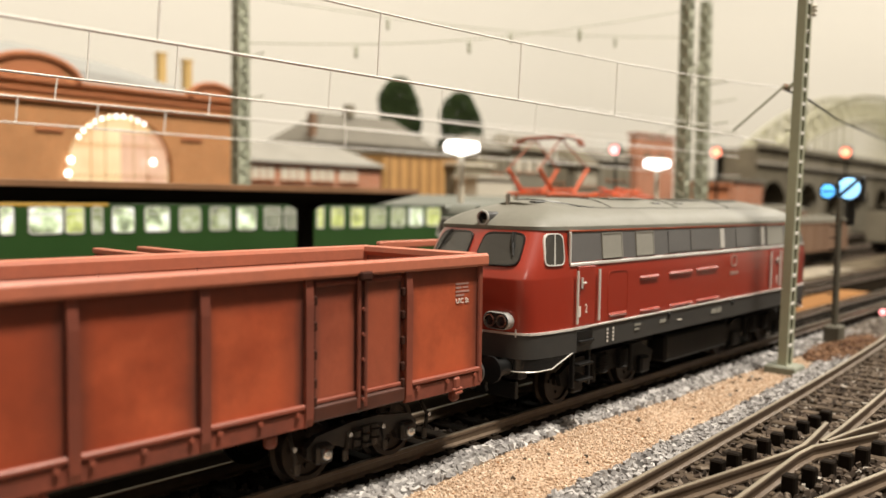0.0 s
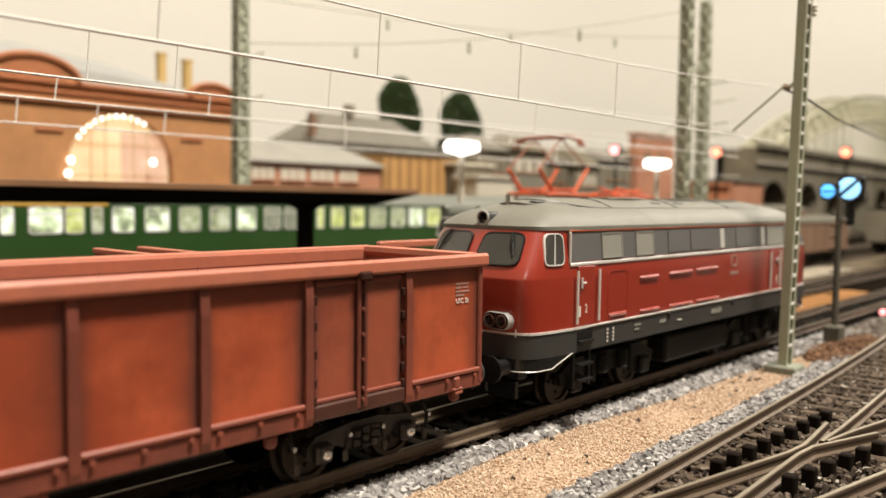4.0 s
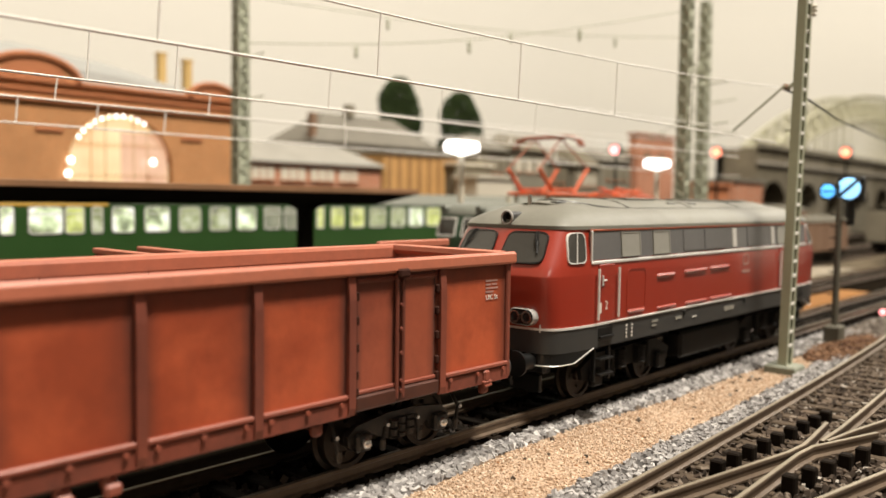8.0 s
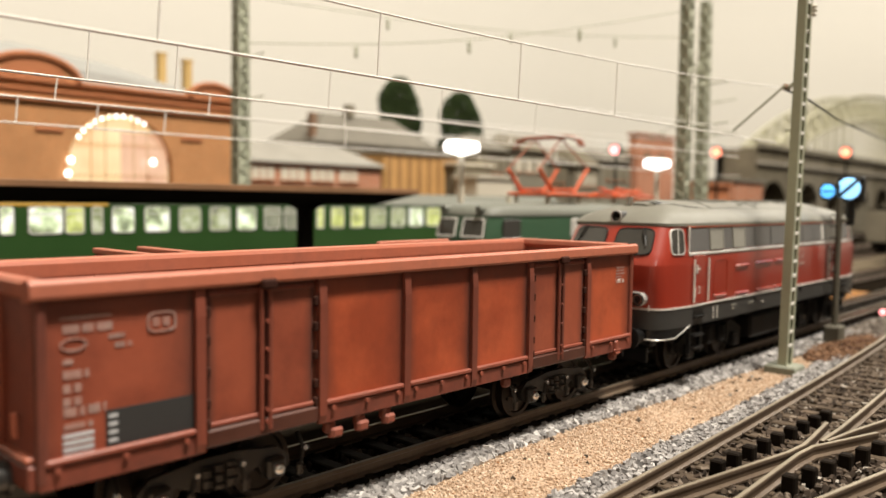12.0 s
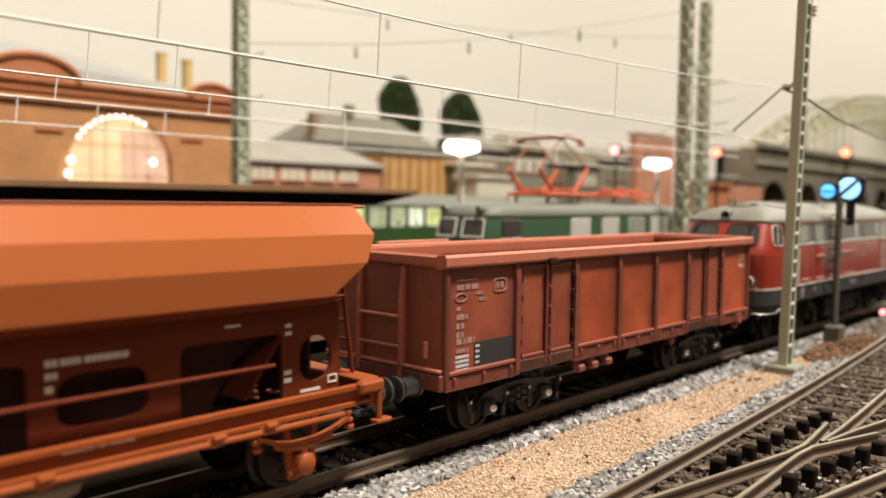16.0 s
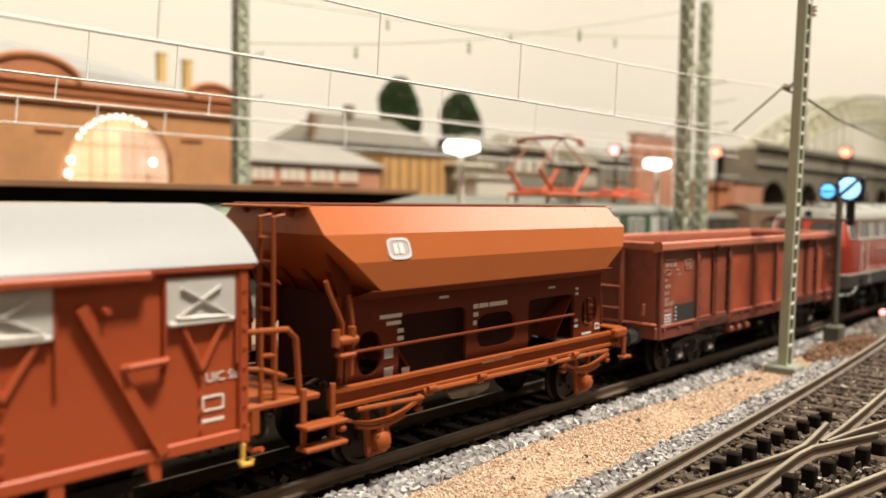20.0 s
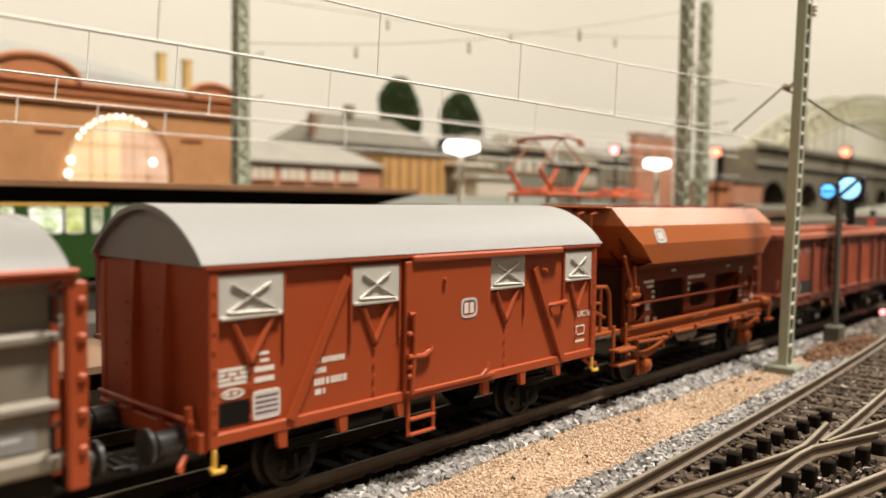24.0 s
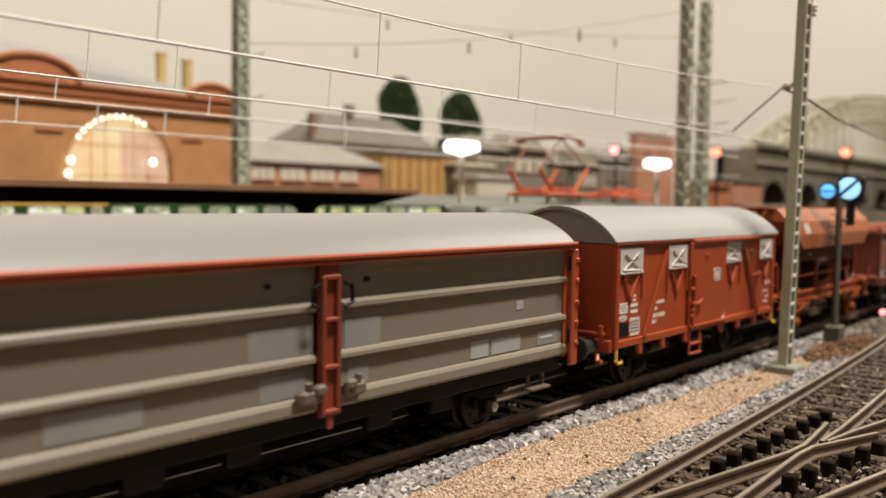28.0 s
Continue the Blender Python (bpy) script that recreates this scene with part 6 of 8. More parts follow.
def door_numeral(loco):
    """The class figure on the cab door."""
    cu = bpy.data.curves.new("class_figure", "FONT")
    cu.body, cu.size, cu.align_x, cu.align_y, cu.extrude = "2", 0.0028, "CENTER", "CENTER", 0.00004
    tmp = bpy.data.objects.new("class_figure", cu)
    me = bpy.data.meshes.new_from_object(tmp)
    bpy.data.objects.remove(tmp)
    me.materials.append(WHITE_PRINT)
    ob = new("class_figure", me)
    ob.parent = loco
    ob.matrix_basis = pose(-61.0 * MM, -17.42 * MM, 23.4 * MM, 90, 0, 0)
    tagged(ob, "white figure two on the cab door")


words("UIC St", 1.35, open_wagon(), 63.0, -16.62, 28.6, "white class letters")
hopper_wagon()
words("UIC St", 1.9, covered_wagon(), 43.9, -15.9, 22.0, "white class letters")
sliding_wagon()
door_numeral(diesel_loco())


# ---- tracks, ballast and sand ----
GZ = -6.0


def scatter(name, label, mat, count, place, smin, smax, flat=0.7, seed=1):
    """Loose stones: each a small uneven block, turned at random."""
    rng = random.Random(seed)
    verts, faces = [], []
    for _ in range(count):
        x, y, z = place(rng)
        s = rng.uniform(smin, smax)
        q = Euler((rng.uniform(0, 6.3), rng.uniform(0, 6.3), rng.uniform(0, 6.3))).to_matrix()
        b = len(verts)
        for sx in (-1, 1):
            for sy in (-1, 1):
                for sz in (-1, 1):
                    k = [rng.uniform(0.55, 1.0) * s * 0.5 for _ in range(3)]
                    p = q @ Vector((sx * k[0], sy * k[1], sz * k[2] * flat))
                    verts.append(((x + p.x) * MM, (y + p.y) * MM, (z + p.z) * MM))
        for f in ((0, 1, 3, 2), (4, 6, 7, 5), (0, 4, 5, 1), (2, 3, 7, 6), (0, 2, 6, 4), (1, 5, 7, 3)):
            faces.append(tuple(b + i for i in f))
    me = bpy.data.meshes.new(name)
    me.from_pydata(verts, [], faces)
    me.materials.append(mat)
    return tagged(new(name, me), label, "gravel", kind="stuff")


def strip(name, label, mat, lo, hi, x0, x1, z, step=15, drop=1.5, cat="ground"):
    """A low bank between two lines y = lo(x) and y = hi(x), with sloped shoulders."""
    bm = bmesh.new()
    rings = []
    x = x0
    while x <= x1:
        a, b = lo(x), hi(x)
        zz = z + 0.12 * math.sin(x * 0.11) + 0.1 * math.sin(x * 0.043 + 1)
        rings.append([(x, a - drop, GZ - 0.3), (x, a, zz), (x, (a + b) / 2, zz + 0.15), (x, b, zz), (x, b + drop, GZ - 0.3)])
        x += step
    loft(bm, rings, caps=False)
    return tagged(part(name, bm, mat, None), label, cat, kind="structure")


def sand_lo(x):
    return float(np.interp(x, (90, 128, 165, 196, 244, 270, 300), (-38.6, -37.8, -37.0, -36.4, -33.6, -31.4, -28.5)))


def sand_hi(x):
    return float(np.interp(x, (60, 106, 130, 158, 180, 205, 243, 270, 300), (-17.5, -16.4, -13.8, -13.4, -15.2, -16.9, -17.0, -18.6, -20.0)))


WORN_SLEEPER = surface("worn_brown_sleeper", (0.105, 0.078, 0.055), 0.8, var=0.35, big=300, bump=0.3, random_tint=0.35, spec=0.1)
NEAR_STONES = islands("near_brown_stones", [(0.0, (0.03, 0.022, 0.016)), (0.6, (0.085, 0.06, 0.043)), (0.92, (0.19, 0.15, 0.115)), (1.0, (0.42, 0.38, 0.33))])
near_track = track("near curved track with worn steel rails", near_line, 40, 900, wide=24.0, offs=(8.25,), mat=WORN_SLEEPER)
bent_rail(near_track, [(x, near_line(x) - 8.25) for x in range(40, 161, 12)] + [(167.5, -64.4), (176, -67.2), (187.4, -70.8)], "wing_rail")
bent_rail(near_track, [(172.5, -64.4)] + [(x, near_line(x) - 8.25 - 1.4 * max(0, 1 - (x - 172) / 160)) for x in range(186, 900, 14)])
switch_track = track("branch track that leaves at a switch", branch_line, 110, 420, wide=24.0, offs=(-8.25,), mat=WORN_SLEEPER, sleeper_from=178)
bent_rail(switch_track, [(88, -49.9)] + [(x, branch_line(x) + 8.25) for x in range(100, 161, 10)] + [(167.5, -62.7), (176, -61.9), (188.2, -60.6)], "wing_rail")
bent_rail(switch_track, [(173.5, -65.2)] + [(x, branch_line(x) + 8.25) for x in range(186, 420, 14)])
for k in range(9):
    boxed("slide_chair", (145.5 + 6.6 * k, -54.6 - 0.33 * k, -2.1), (2.3, 2.4, 4.4), 0.3, SLEEPER, switch_track, "black slide chair")
for k in range(6):
    boxed("slide_chair", (146.5 + 6.7 * k, -67.3 - 1.16 * k, -2.1), (2.3, 2.4, 4.4), 0.3, SLEEPER, switch_track, "black slide chair")
for yy, zz in ((57.0, -2.5), (114.0, 0.0), (287.0, 0.0), (345.0, 0.0), (171.0, 0.0)):
    t = track("station yard track with dark sleepers", lambda x, v=yy: v, -300, 1500, spacing=14.4, step=60, head=RAIL_DULL_SHADED) if yy in (57.0, 114.0) else track("station yard track with dark sleepers", lambda x, v=yy: v, 100, 1500, spacing=28, step=100, head=RAIL_DULL_SHADED)
    t.matrix_basis = pose(0, 0, zz * MM)

# The train's shade is put into this near-black bank and its inner stones.
strip("ballast_bank", "ballast bank of the main track, blackened for the shade of the train", DARK_GROUND, lambda x: -10.4, lambda x: 15.5, -700, 1600, -3.9, drop=0.8)
strip("sand_path", "ochre sand strip between two tracks", SAND_GROUND, sand_lo, sand_hi, -100, 300, -4.9)
strip("ballast_bank_near", "dark brown ballast under the near tracks", DARK_GROUND, lambda x: -130, lambda x: near_line(x) + 11.5, -60, 900, -4.3)

strip("ballast_shoulder", "grey ballast shoulder beside the main track", BALLAST_GROUND, lambda x: sand_hi(x) + 1.0, lambda x: -10.6, 40, 420, -4.5, drop=0.8)
strip("ballast_margin", "grey ballast margin between sand and track", BALLAST_GROUND, lambda x: near_line(x) + 9.6, lambda x: sand_lo(x) + 1.5, 60, 380, -4.75, drop=0.5)
RUST_SAND = surface("rusty_sand", (0.26, 0.125, 0.045), 0.9, spec=0.1, var=0.2, big=60, fine=1200, bump=0.4)
YARD_EARTH = surface("yard_earth", (0.115, 0.09, 0.058), 0.9, spec=0.1, var=0.35, big=30, fine=900, bump=0.5)
PALE_GRAVEL = surface("pale_yard_gravel", (0.30, 0.26, 0.20), 0.9, spec=0.1, var=0.3, big=40, fine=900, bump=0.5)
strip("rust_sand_strip", "orange brown sand strip behind the main track", RUST_SAND, lambda x: 17.0, lambda x: 33.0, 395, 515, -2.2)
strip("yard_earth", "brown trodden earth between the yard tracks", YARD_EARTH, lambda x: 68.0, lambda x: 103.0, 440, 1100, -1.9)
strip("pale_gravel", "pale gravel patch between the yard tracks", PALE_GRAVEL, lambda x: 70.0, lambda x: 98.0, 560, 690, -1.2)
scatter("ballast_stones", "loose grey ballast stones beside the main track", STONES, 7000,
        lambda r: (lambda x, u: (x, -11.0 + (sand_hi(x) + 10.2) * u, -3.9 - 0.8 * u + r.uniform(-0.5, 0.5)))(60 + 300 * r.random() ** 1.2, r.random()), 0.9, 2.3, seed=3)
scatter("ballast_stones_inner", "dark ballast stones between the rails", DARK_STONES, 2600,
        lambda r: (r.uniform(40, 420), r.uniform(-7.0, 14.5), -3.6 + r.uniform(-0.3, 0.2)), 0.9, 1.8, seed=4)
scatter("edge_stones", "loose grey stones along the sand edge", STONES, 5600,
        lambda r: (lambda x: (x, sand_lo(x) + 1.5 - (near_line(x) * -1 - 10.2 + sand_lo(x) + 2.0) * r.random(), -4.4 + r.uniform(-0.4, 0.4)))(90 + 260 * r.random() ** 1.1), 0.7, 1.7, seed=5)
scatter("near_stones", "brown stones between the near sleepers", NEAR_STONES, 7500,
        lambda r: (lambda x: (x, near_line(x) + 9.5 - 42 * r.random(), -3.2 + r.uniform(-0.6, 0.5)))(90 + 300 * r.random() ** 1.2), 0.8, 1.8, seed=6)
scatter("sand_grains", "coarse ochre sand grains", GRAINS, 36000,
        lambda r: (lambda x: (x, sand_lo(x) + (sand_hi(x) - sand_lo(x)) * r.random(), -4.78 + r.uniform(-0.2, 0.2)))(75 + 215 * r.random() ** 1.25), 0.3, 0.72, seed=7)
scatter("dark_pebbles", "few dark pebbles in the sand", NEAR_STONES, 34,
        lambda r: (lambda x: (x, sand_lo(x) + (sand_hi(x) - sand_lo(x)) * r.random(), -4.5))(75 + 200 * r.random()), 0.6, 1.4, seed=8)
scatter("far_rubble", "dusty rubble beside the signal", islands("dusty_rubble", [(0, (0.09, 0.07, 0.055)), (0.6, (0.19, 0.16, 0.135)), (1, (0.32, 0.28, 0.245))]), 2600,
        lambda r: (lambda x: (x, -14.5 - 21 * r.random() ** 1.2, -4.6 + r.uniform(0, 0.8)))(300 + 240 * r.random()), 0.8, 2.2, seed=9)
scatter("brown_scrub", "low brown scrub on the ground beside the signal", islands("scrub_tones", [(0, (0.07, 0.035, 0.02)), (0.6, (0.16, 0.08, 0.04)), (1, (0.24, 0.14, 0.08))]), 2200,
        lambda r: (lambda a, k: (318 + 46 * k * math.cos(a) * 0.8, -28 + 9.0 * k * math.sin(a), -4.2 + 2.4 * (1 - k) * r.random()))(r.uniform(0, 6.28), math.sqrt(r.random())), 0.7, 2.0, seed=10)


# ---- masts and wires ----
def front_mast():
    m = thing("catenary_mast", (258.8, -26.6, 0), "grey green catenary mast of two channels with battens", "mast", "catenary masts")
    m.matrix_basis = pose(0.2588, -0.0266, 0, 0.95, 0, 0)
    bm = bmesh.new()
    loft(bm, [[(sx * w, sy * w, z) for sx, sy in ((-1, -1), (1, -1), (1, 1), (-1, 1))] for z, w in ((-6.5, 4.6), (-2.6, 4.6), (-2.0, 4.2))])
    part("footing", bm, CONCRETE, m, "grey green concrete footing")
    for sx in (-1, 1):
        bm = bmesh.new()
        prism(bm, [(sx * 2.7, -1.35), (sx * 2.7, 1.35), (sx * 1.3, 1.35), (sx * 1.3, 1.0), (sx * 2.3, 1.0), (sx * 2.3, -1.0), (sx * 1.3, -1.0), (sx * 1.3, -1.35)], "z", -2.4, 112)
        part("channel", bm, MAST_GREEN, m)
    bm = bmesh.new()
    box(bm, (0, -1.2, 0), (2.9, 0.35, 1.0), 0.1)
    # Battens take the bright wire tone for wall light showing between them.
    me = mesh_from(bm, "batten", WIRE)
    for k in range(25):
        for y in (0, 2.4):
            piece("batten", me, m, 0, y, 4.0 + 4.35 * k)
    boxed("mast_cap", (0, 0, 112.3), (6.2, 3.2, 0.7), 0.15, MAST_GREEN, m)
    joined("insulator", lambda bm: (lathe(bm, [(0.5, 0), (1.0, 0.6), (0.5, 1.2), (1.0, 1.8), (0.5, 2.4), (1.0, 3.0), (0.4, 3.6)], (0.5, -2.6, 104), "z", 12)), PALE_PANE, m, "pale insulator at the top", 30)
    # arm over the main track
    bm = bmesh.new()
    tube(bm, [(2.0, 1.4, 86.0), (14, 8.5, 85.0)], 0.5, 8)
    tube(bm, [(2.0, 1.4, 70.5), (14, 8.5, 71.2)], 0.42, 8)
    rod(bm, (9, 8.0, 85.0), (13.8, 26, 71.8), 0.36, 8)
    part("cantilever_arm", bm, MAST_GREEN, m, "thin bracket arm", 30)
    joined("arm_insulator", lambda bm: (lathe(bm, [(0.5, -2), (1.1, -1.4), (0.5, -0.8), (1.1, 0), (0.5, 0.8), (1.1, 1.4), (0.5, 2)], (14.6, 9.4, 85.2), "x", 12)), BROWN_WALL, m, "", 30)
    return m


WEB_GREEN = surface("web_grey_green", (0.38, 0.40, 0.30), 0.65, var=0.15, big=60)


def lattice_mast(x, y, h, w0, w1, label):
    m = thing("lattice_mast", (x, y, 0), label, "mast", "catenary masts")
    boxed("footing", (0, 0, -3.5), (w0 * 1.5, w0 * 1.5, 6), 0.4, CONCRETE, m)
    corners = ((-1, -1), (1, -1), (1, 1), (-1, 1))
    for cx, cy in corners:
        bm = bmesh.new()
        a = [(cx * w0 / 2 + dx, cy * w0 / 2 + dy, -1) for dx, dy in ((-0.55, -0.55), (0.55, -0.55), (0.55, 0.55), (-0.55, 0.55))]
        b = [(cx * w1 / 2 + dx, cy * w1 / 2 + dy, h) for dx, dy in ((-0.4, -0.4), (0.4, -0.4), (0.4, 0.4), (-0.4, 0.4))]
        loft(bm, [a, b])
        part("leg", bm, LATTICE_GREEN, m)
    bm = bmesh.new()
    loft(bm, [[(sx * q * 0.42, sy * q * 0.42, z) for sx, sy in corners] for z, q in ((-1, w0), (h, w1))])
    part("web", bm, WEB_GREEN, m, "grey green solid web")
    n = int(h / 5.0)
    for f in range(4):
        bm = bmesh.new()
        c0, c1 = corners[f], corners[(f + 1) % 4]
        for k in range(n):
            t0, t1 = k / n, (k + 1) / n
            a0, a1 = (w0 + (w1 - w0) * t0) / 2, (w0 + (w1 - w0) * t1) / 2
            p, q = (c0, c1) if k % 2 else (c1, c0)
            rod(bm, (p[0] * a0, p[1] * a0, h * t0), (q[0] * a1, q[1] * a1, h * t1), 0.55, 5)
        part("lattice", bm, LATTICE_GREEN, m)
    for z in (h * 0.62, h * 0.5):
        bm = bmesh.new()
        rod(bm, (0, 0, z), (0, -24, z + 2), 0.45, 6)
        lathe(bm, [(0.5, -1.6), (1.2, -1), (0.5, -0.3), (1.2, 0.4), (0.5, 1.2)], (0, -10, z + 0.9), "y", 10)
        part("bracket", bm, LATTICE_GREEN, m, "", 30)
    return m


def wire_span(y, x0, x1, zc, low, span, mid, drops, r, label, bend=None):
    """A contact wire with its carrier wire and droppers."""
    w = thing("overhead_wire", (0, 0, 0), label, "wire", "overhead wires")

    def side(x):
        return y + (bend(x) if bend else 0.0)

    def top(x):
        return low + ((x - mid) / span) ** 2 * 9.0
    xs = [x0 + (x1 - x0) * i / 40 for i in range(41)]
    joined("contact_wire", lambda bm: tube(bm, [(x, side(x), zc) for x in xs], r, 6), WIRE, w, "bright contact wire", 40)
    joined("carrier_wire", lambda bm: tube(bm, [(x, side(x), top(x)) for x in xs], r * 0.85, 6), WIRE, w, "bright carrier wire", 40)
    for x in drops:
        rodded("dropper", (x, side(x), zc), (x + 0.8, side(x), top(x)), r * 0.85, WIRE, w, 6)


front_mast()
lattice_mast(293.1, 318, 212, 8.2, 6.3, "grey green lattice mast behind the platform")
lattice_mast(414, 85, 175, 5.6, 4.6, "grey green lattice mast between the tracks")
lattice_mast(559.9, 142, 190, 7.2, 5.6, "grey green lattice mast farther along the tracks")
wire_span(0, -120, 316, 70.9, 82.9, 259, 60, (19, 64, 109.5, 154.5, 198, 243), 0.23, "bright overhead wire above the main track")
wire_span(57, -120, 420, 71.7, 82.2, 420, 120, (-20, 30, 79, 99.5, 145, 190, 240), 0.24, "bright overhead wire above the second track")
wire_span(114, -120, 520, 73.2, 79.6, 420, 120, (0, 50, 96, 143.5, 200, 250, 300), 0.24, "bright overhead wire above the third track")
wire_span(171, -120, 700, 71.0, 79.5, 420, 160, (60, 107, 134, 160, 250, 330, 420), 0.3, "pale overhead wire above the platform track")
w = thing("feeder_cable", (0, 0, 0), "thin dark cable from mast to mast", "wire", "overhead wires")
joined("cable", lambda bm: tube(bm, [(274, -17, 85.2), (262, -29.3, 79.6), (310, -24, 77.5), (500, 7.8, 83.1), (900, 95, 118)], 0.32, 6), UNDER, w, "", 40)
for k, (a, b) in enumerate((((243.9, 245, 150), (559.9, 142, 165)), ((243.9, 245, 126), (415.2, 85, 150)), ((415.2, 85, 130), (559.9, 142, 150)), ((559.9, 142, 120), (1043, 452, 140)))):
    w = thing("far_cable", (0, 0, 0), "thin grey cable between far masts", "wire", "overhead wires")
    p, q = Vector(a), Vector(b)
    pts = [p.lerp(q, t / 12) + Vector((0, 0, -7 * math.sin(math.pi * t / 12))) for t in range(13)]
    joined("cable", lambda bm: tube(bm, pts, 0.3, 5), MAST_GREEN, w, "", 40)
    for t in (3, 6, 9):
        joined("insulator", lambda bm: lathe(bm, [(0.4, -3), (1.3, -1.5), (0.6, 0), (1.3, 1.5), (0.4, 3)], tuple(pts[t] + Vector((0, 0, -4))), "z", 8), MAST_GREEN, w, "", 30)


# ---- signals and lamps ----
POST_OLIVE = surface("olive_post", (0.10, 0.09, 0.065), 0.7, var=0.2)


def main_signal():
    s = thing("light_signal", (324.5, -21.2, 0), "dark light signal with two blue lit discs", "signal")
    boxed("base", (0, 0, -1.5), (7.0, 6.0, 8.5), 0.6, POST_OLIVE, s, "dark olive base box")
    rodded("post", (0, 0, 2), (0, 0, 50), 1.2, POST_OLIVE, s, 12, "olive brown signal post")
    rodded("head_post", (6.5, -2.0, 40), (6.5, -2.0, 50), 1.6, BLACK, s, 12)
    boxed("head_bracket", (3.2, -1.0, 42), (8.0, 2.0, 1.4), 0.3, POST_OLIVE, s)
    boxed("head", (6.5, -2.0, 53.6), (4.0, 9.6, 9.6), 0.8, BLACK, s, "black signal head")
    for (x, y, z, r) in ((4.2, -2.0, 53.8, 4.0), (-2.0, 3.6, 52.6, 2.6)):
        bm = bmesh.new()
        lathe(bm, [(r, 0), (r, -0.8), (r * 0.6, -1.2), (0.2, -1.3)], (x, y, z), "x", 24)
        part("lit_disc", bm, PALE_BLUE_LIGHT if r > 3 else BLUE_LIGHT, s, "glowing blue disc", 40)
        bm = bmesh.new()
        lathe(bm, [(r + 0.5, 0.8), (r + 0.5, -0.6), (r, -0.6), (r, 0.8)], (x, y, z), "x", 24)
        part("disc_rim", bm, BLACK, s, "", 30)
    bm = bmesh.new()
    box(bm, (0, 0, 0), (0.8, 8.6, 1.2), 0.1, rot(-43, 0, 0))
    b = part("disc_bar", bm, BLACK, s, "dark slanting bar")
    b.matrix_basis = pose(2.6 * MM, -2.0 * MM, 53.8 * MM)
    boxed("disc_bar", (-3.6, 3.6, 52.6), (0.6, 5.2, 0.5), 0.1, BLACK, s, "dark level bar")
    boxed("back_head", (0.6, 3.6, 52.6), (2.4, 6.4, 6.4), 0.6, BLACK, s)
    for k in range(10):
        rodded("rung", (-1.6, 0, 6 + 4.2 * k), (-1.6, 2.4, 6 + 4.2 * k), 0.25, UNDER, s, 6)
    return s


def small_signal(x, y, z, mat, label, width=9.0):
    s = thing("signal_lamp", (x, y, 0), label, "signal", "red signals")
    rodded("post", (2, 0, -5), (2, 0, z), 1.0, UNDER, s, 10)
    boxed("head", (2.5, 0, z), (4, width, width * 0.9), 0.8, UNDER, s)
    bm = bmesh.new()
    lathe(bm, [(width * 0.42, 0), (width * 0.42, -1.2), (0.3, -2.6)], (0, 0, z), "x", 20)
    part("lens", bm, mat, s, "glowing red lens", 40)
    boxed("hood", (-1.4, 0, z + width * 0.5), (4, width * 0.8, 0.7), 0.2, UNDER, s)


def yard_lamp(x, y, z):
    s = thing("platform_lamp", (x, y, 0), "white glowing platform lamp on a pale post", "lamp", "platform lamps")
    rodded("post", (0, 0, -5), (0, 0, z - 1), 1.5, PALE_PANE, s, 12)
    boxed("foot", (0, 0, -3.5), (5, 5, 3), 0.5, CONCRETE, s)
    bm = bmesh.new()
    lathe(bm, [(1.5, -4.2), (3.0, -3.4), (8.2, -2.2), (8.6, 0.4), (7.6, 2.6), (2, 3.4)], (0, 0, z), "z", 24)
    part("shade", bm, LAMP_WHITE, s, "glowing white lamp head", 40)


main_signal()
small_signal(623.6, 250, 92.6, RED_LIGHT, "signal with a glowing red lens before the town")
small_signal(650.3, 171, 89.3, ORANGE_LIGHT, "signal with a glowing orange red lens on a tall post")
small_signal(816.5, 120, 96.5, ORANGE_LIGHT, "signal with a glowing orange lens under the bridge", 10)
yard_lamp(296, 140, 72.8)
yard_lamp(490, 140, 72.9)
s = thing("dwarf_signal", (418, -14.5, -5), "tiny dwarf signal with a pink red light", "signal")
boxed("head", (1.5, 0, 2.5), (2.5, 3.5, 5), 0.5, UNDER, s)
joined("lens", lambda bm: lathe(bm, [(1.2, 0), (1.2, -0.5), (0.3, -1)], (0.2, 0, 3.2), "x", 14), RED_LIGHT, s, "glowing red lens", 40)


# ---- standing stock on the other tracks ----
def flat_wagon():
    w = thing("flat_wagon", (118, 57, -2.5), "dark flat wagon standing on the second track", "wagon")
    boxed("deck", (0, 0, 15.5), (150, 32, 2.0), 0.3, BROWN_WALL, w)
    for sg in (-1, 1):
        boxed("sole_bar", (0, sg * 13, 12.8), (148, 1.6, 3.4), 0.2, UNDER, w)
        boxed("headstock", (sg * 75.5, 0, 13.4), (1.6, 32, 4), 0.2, UNDER, w)
        buffers(w, sg * 76, 13)
    for x in (-48, 48):
        joined("wheelset", lambda bm: (lathe(bm, [(5.4, -9), (5.4, -7)], (x, 0, 5.4), "y", 18), lathe(bm, [(5.4, 9), (5.4, 7)], (x, 0, 5.4), "y", 18), rod(bm, (x, -9, 5.4), (x, 9, 5.4), 0.8, 8)), WHEEL_STEEL, w, "", 30)
        for sg in (-1, 1):
            boxed("axlebox", (x, sg * 12, 5.8), (4, 2, 4), 0.4, UNDER, w)


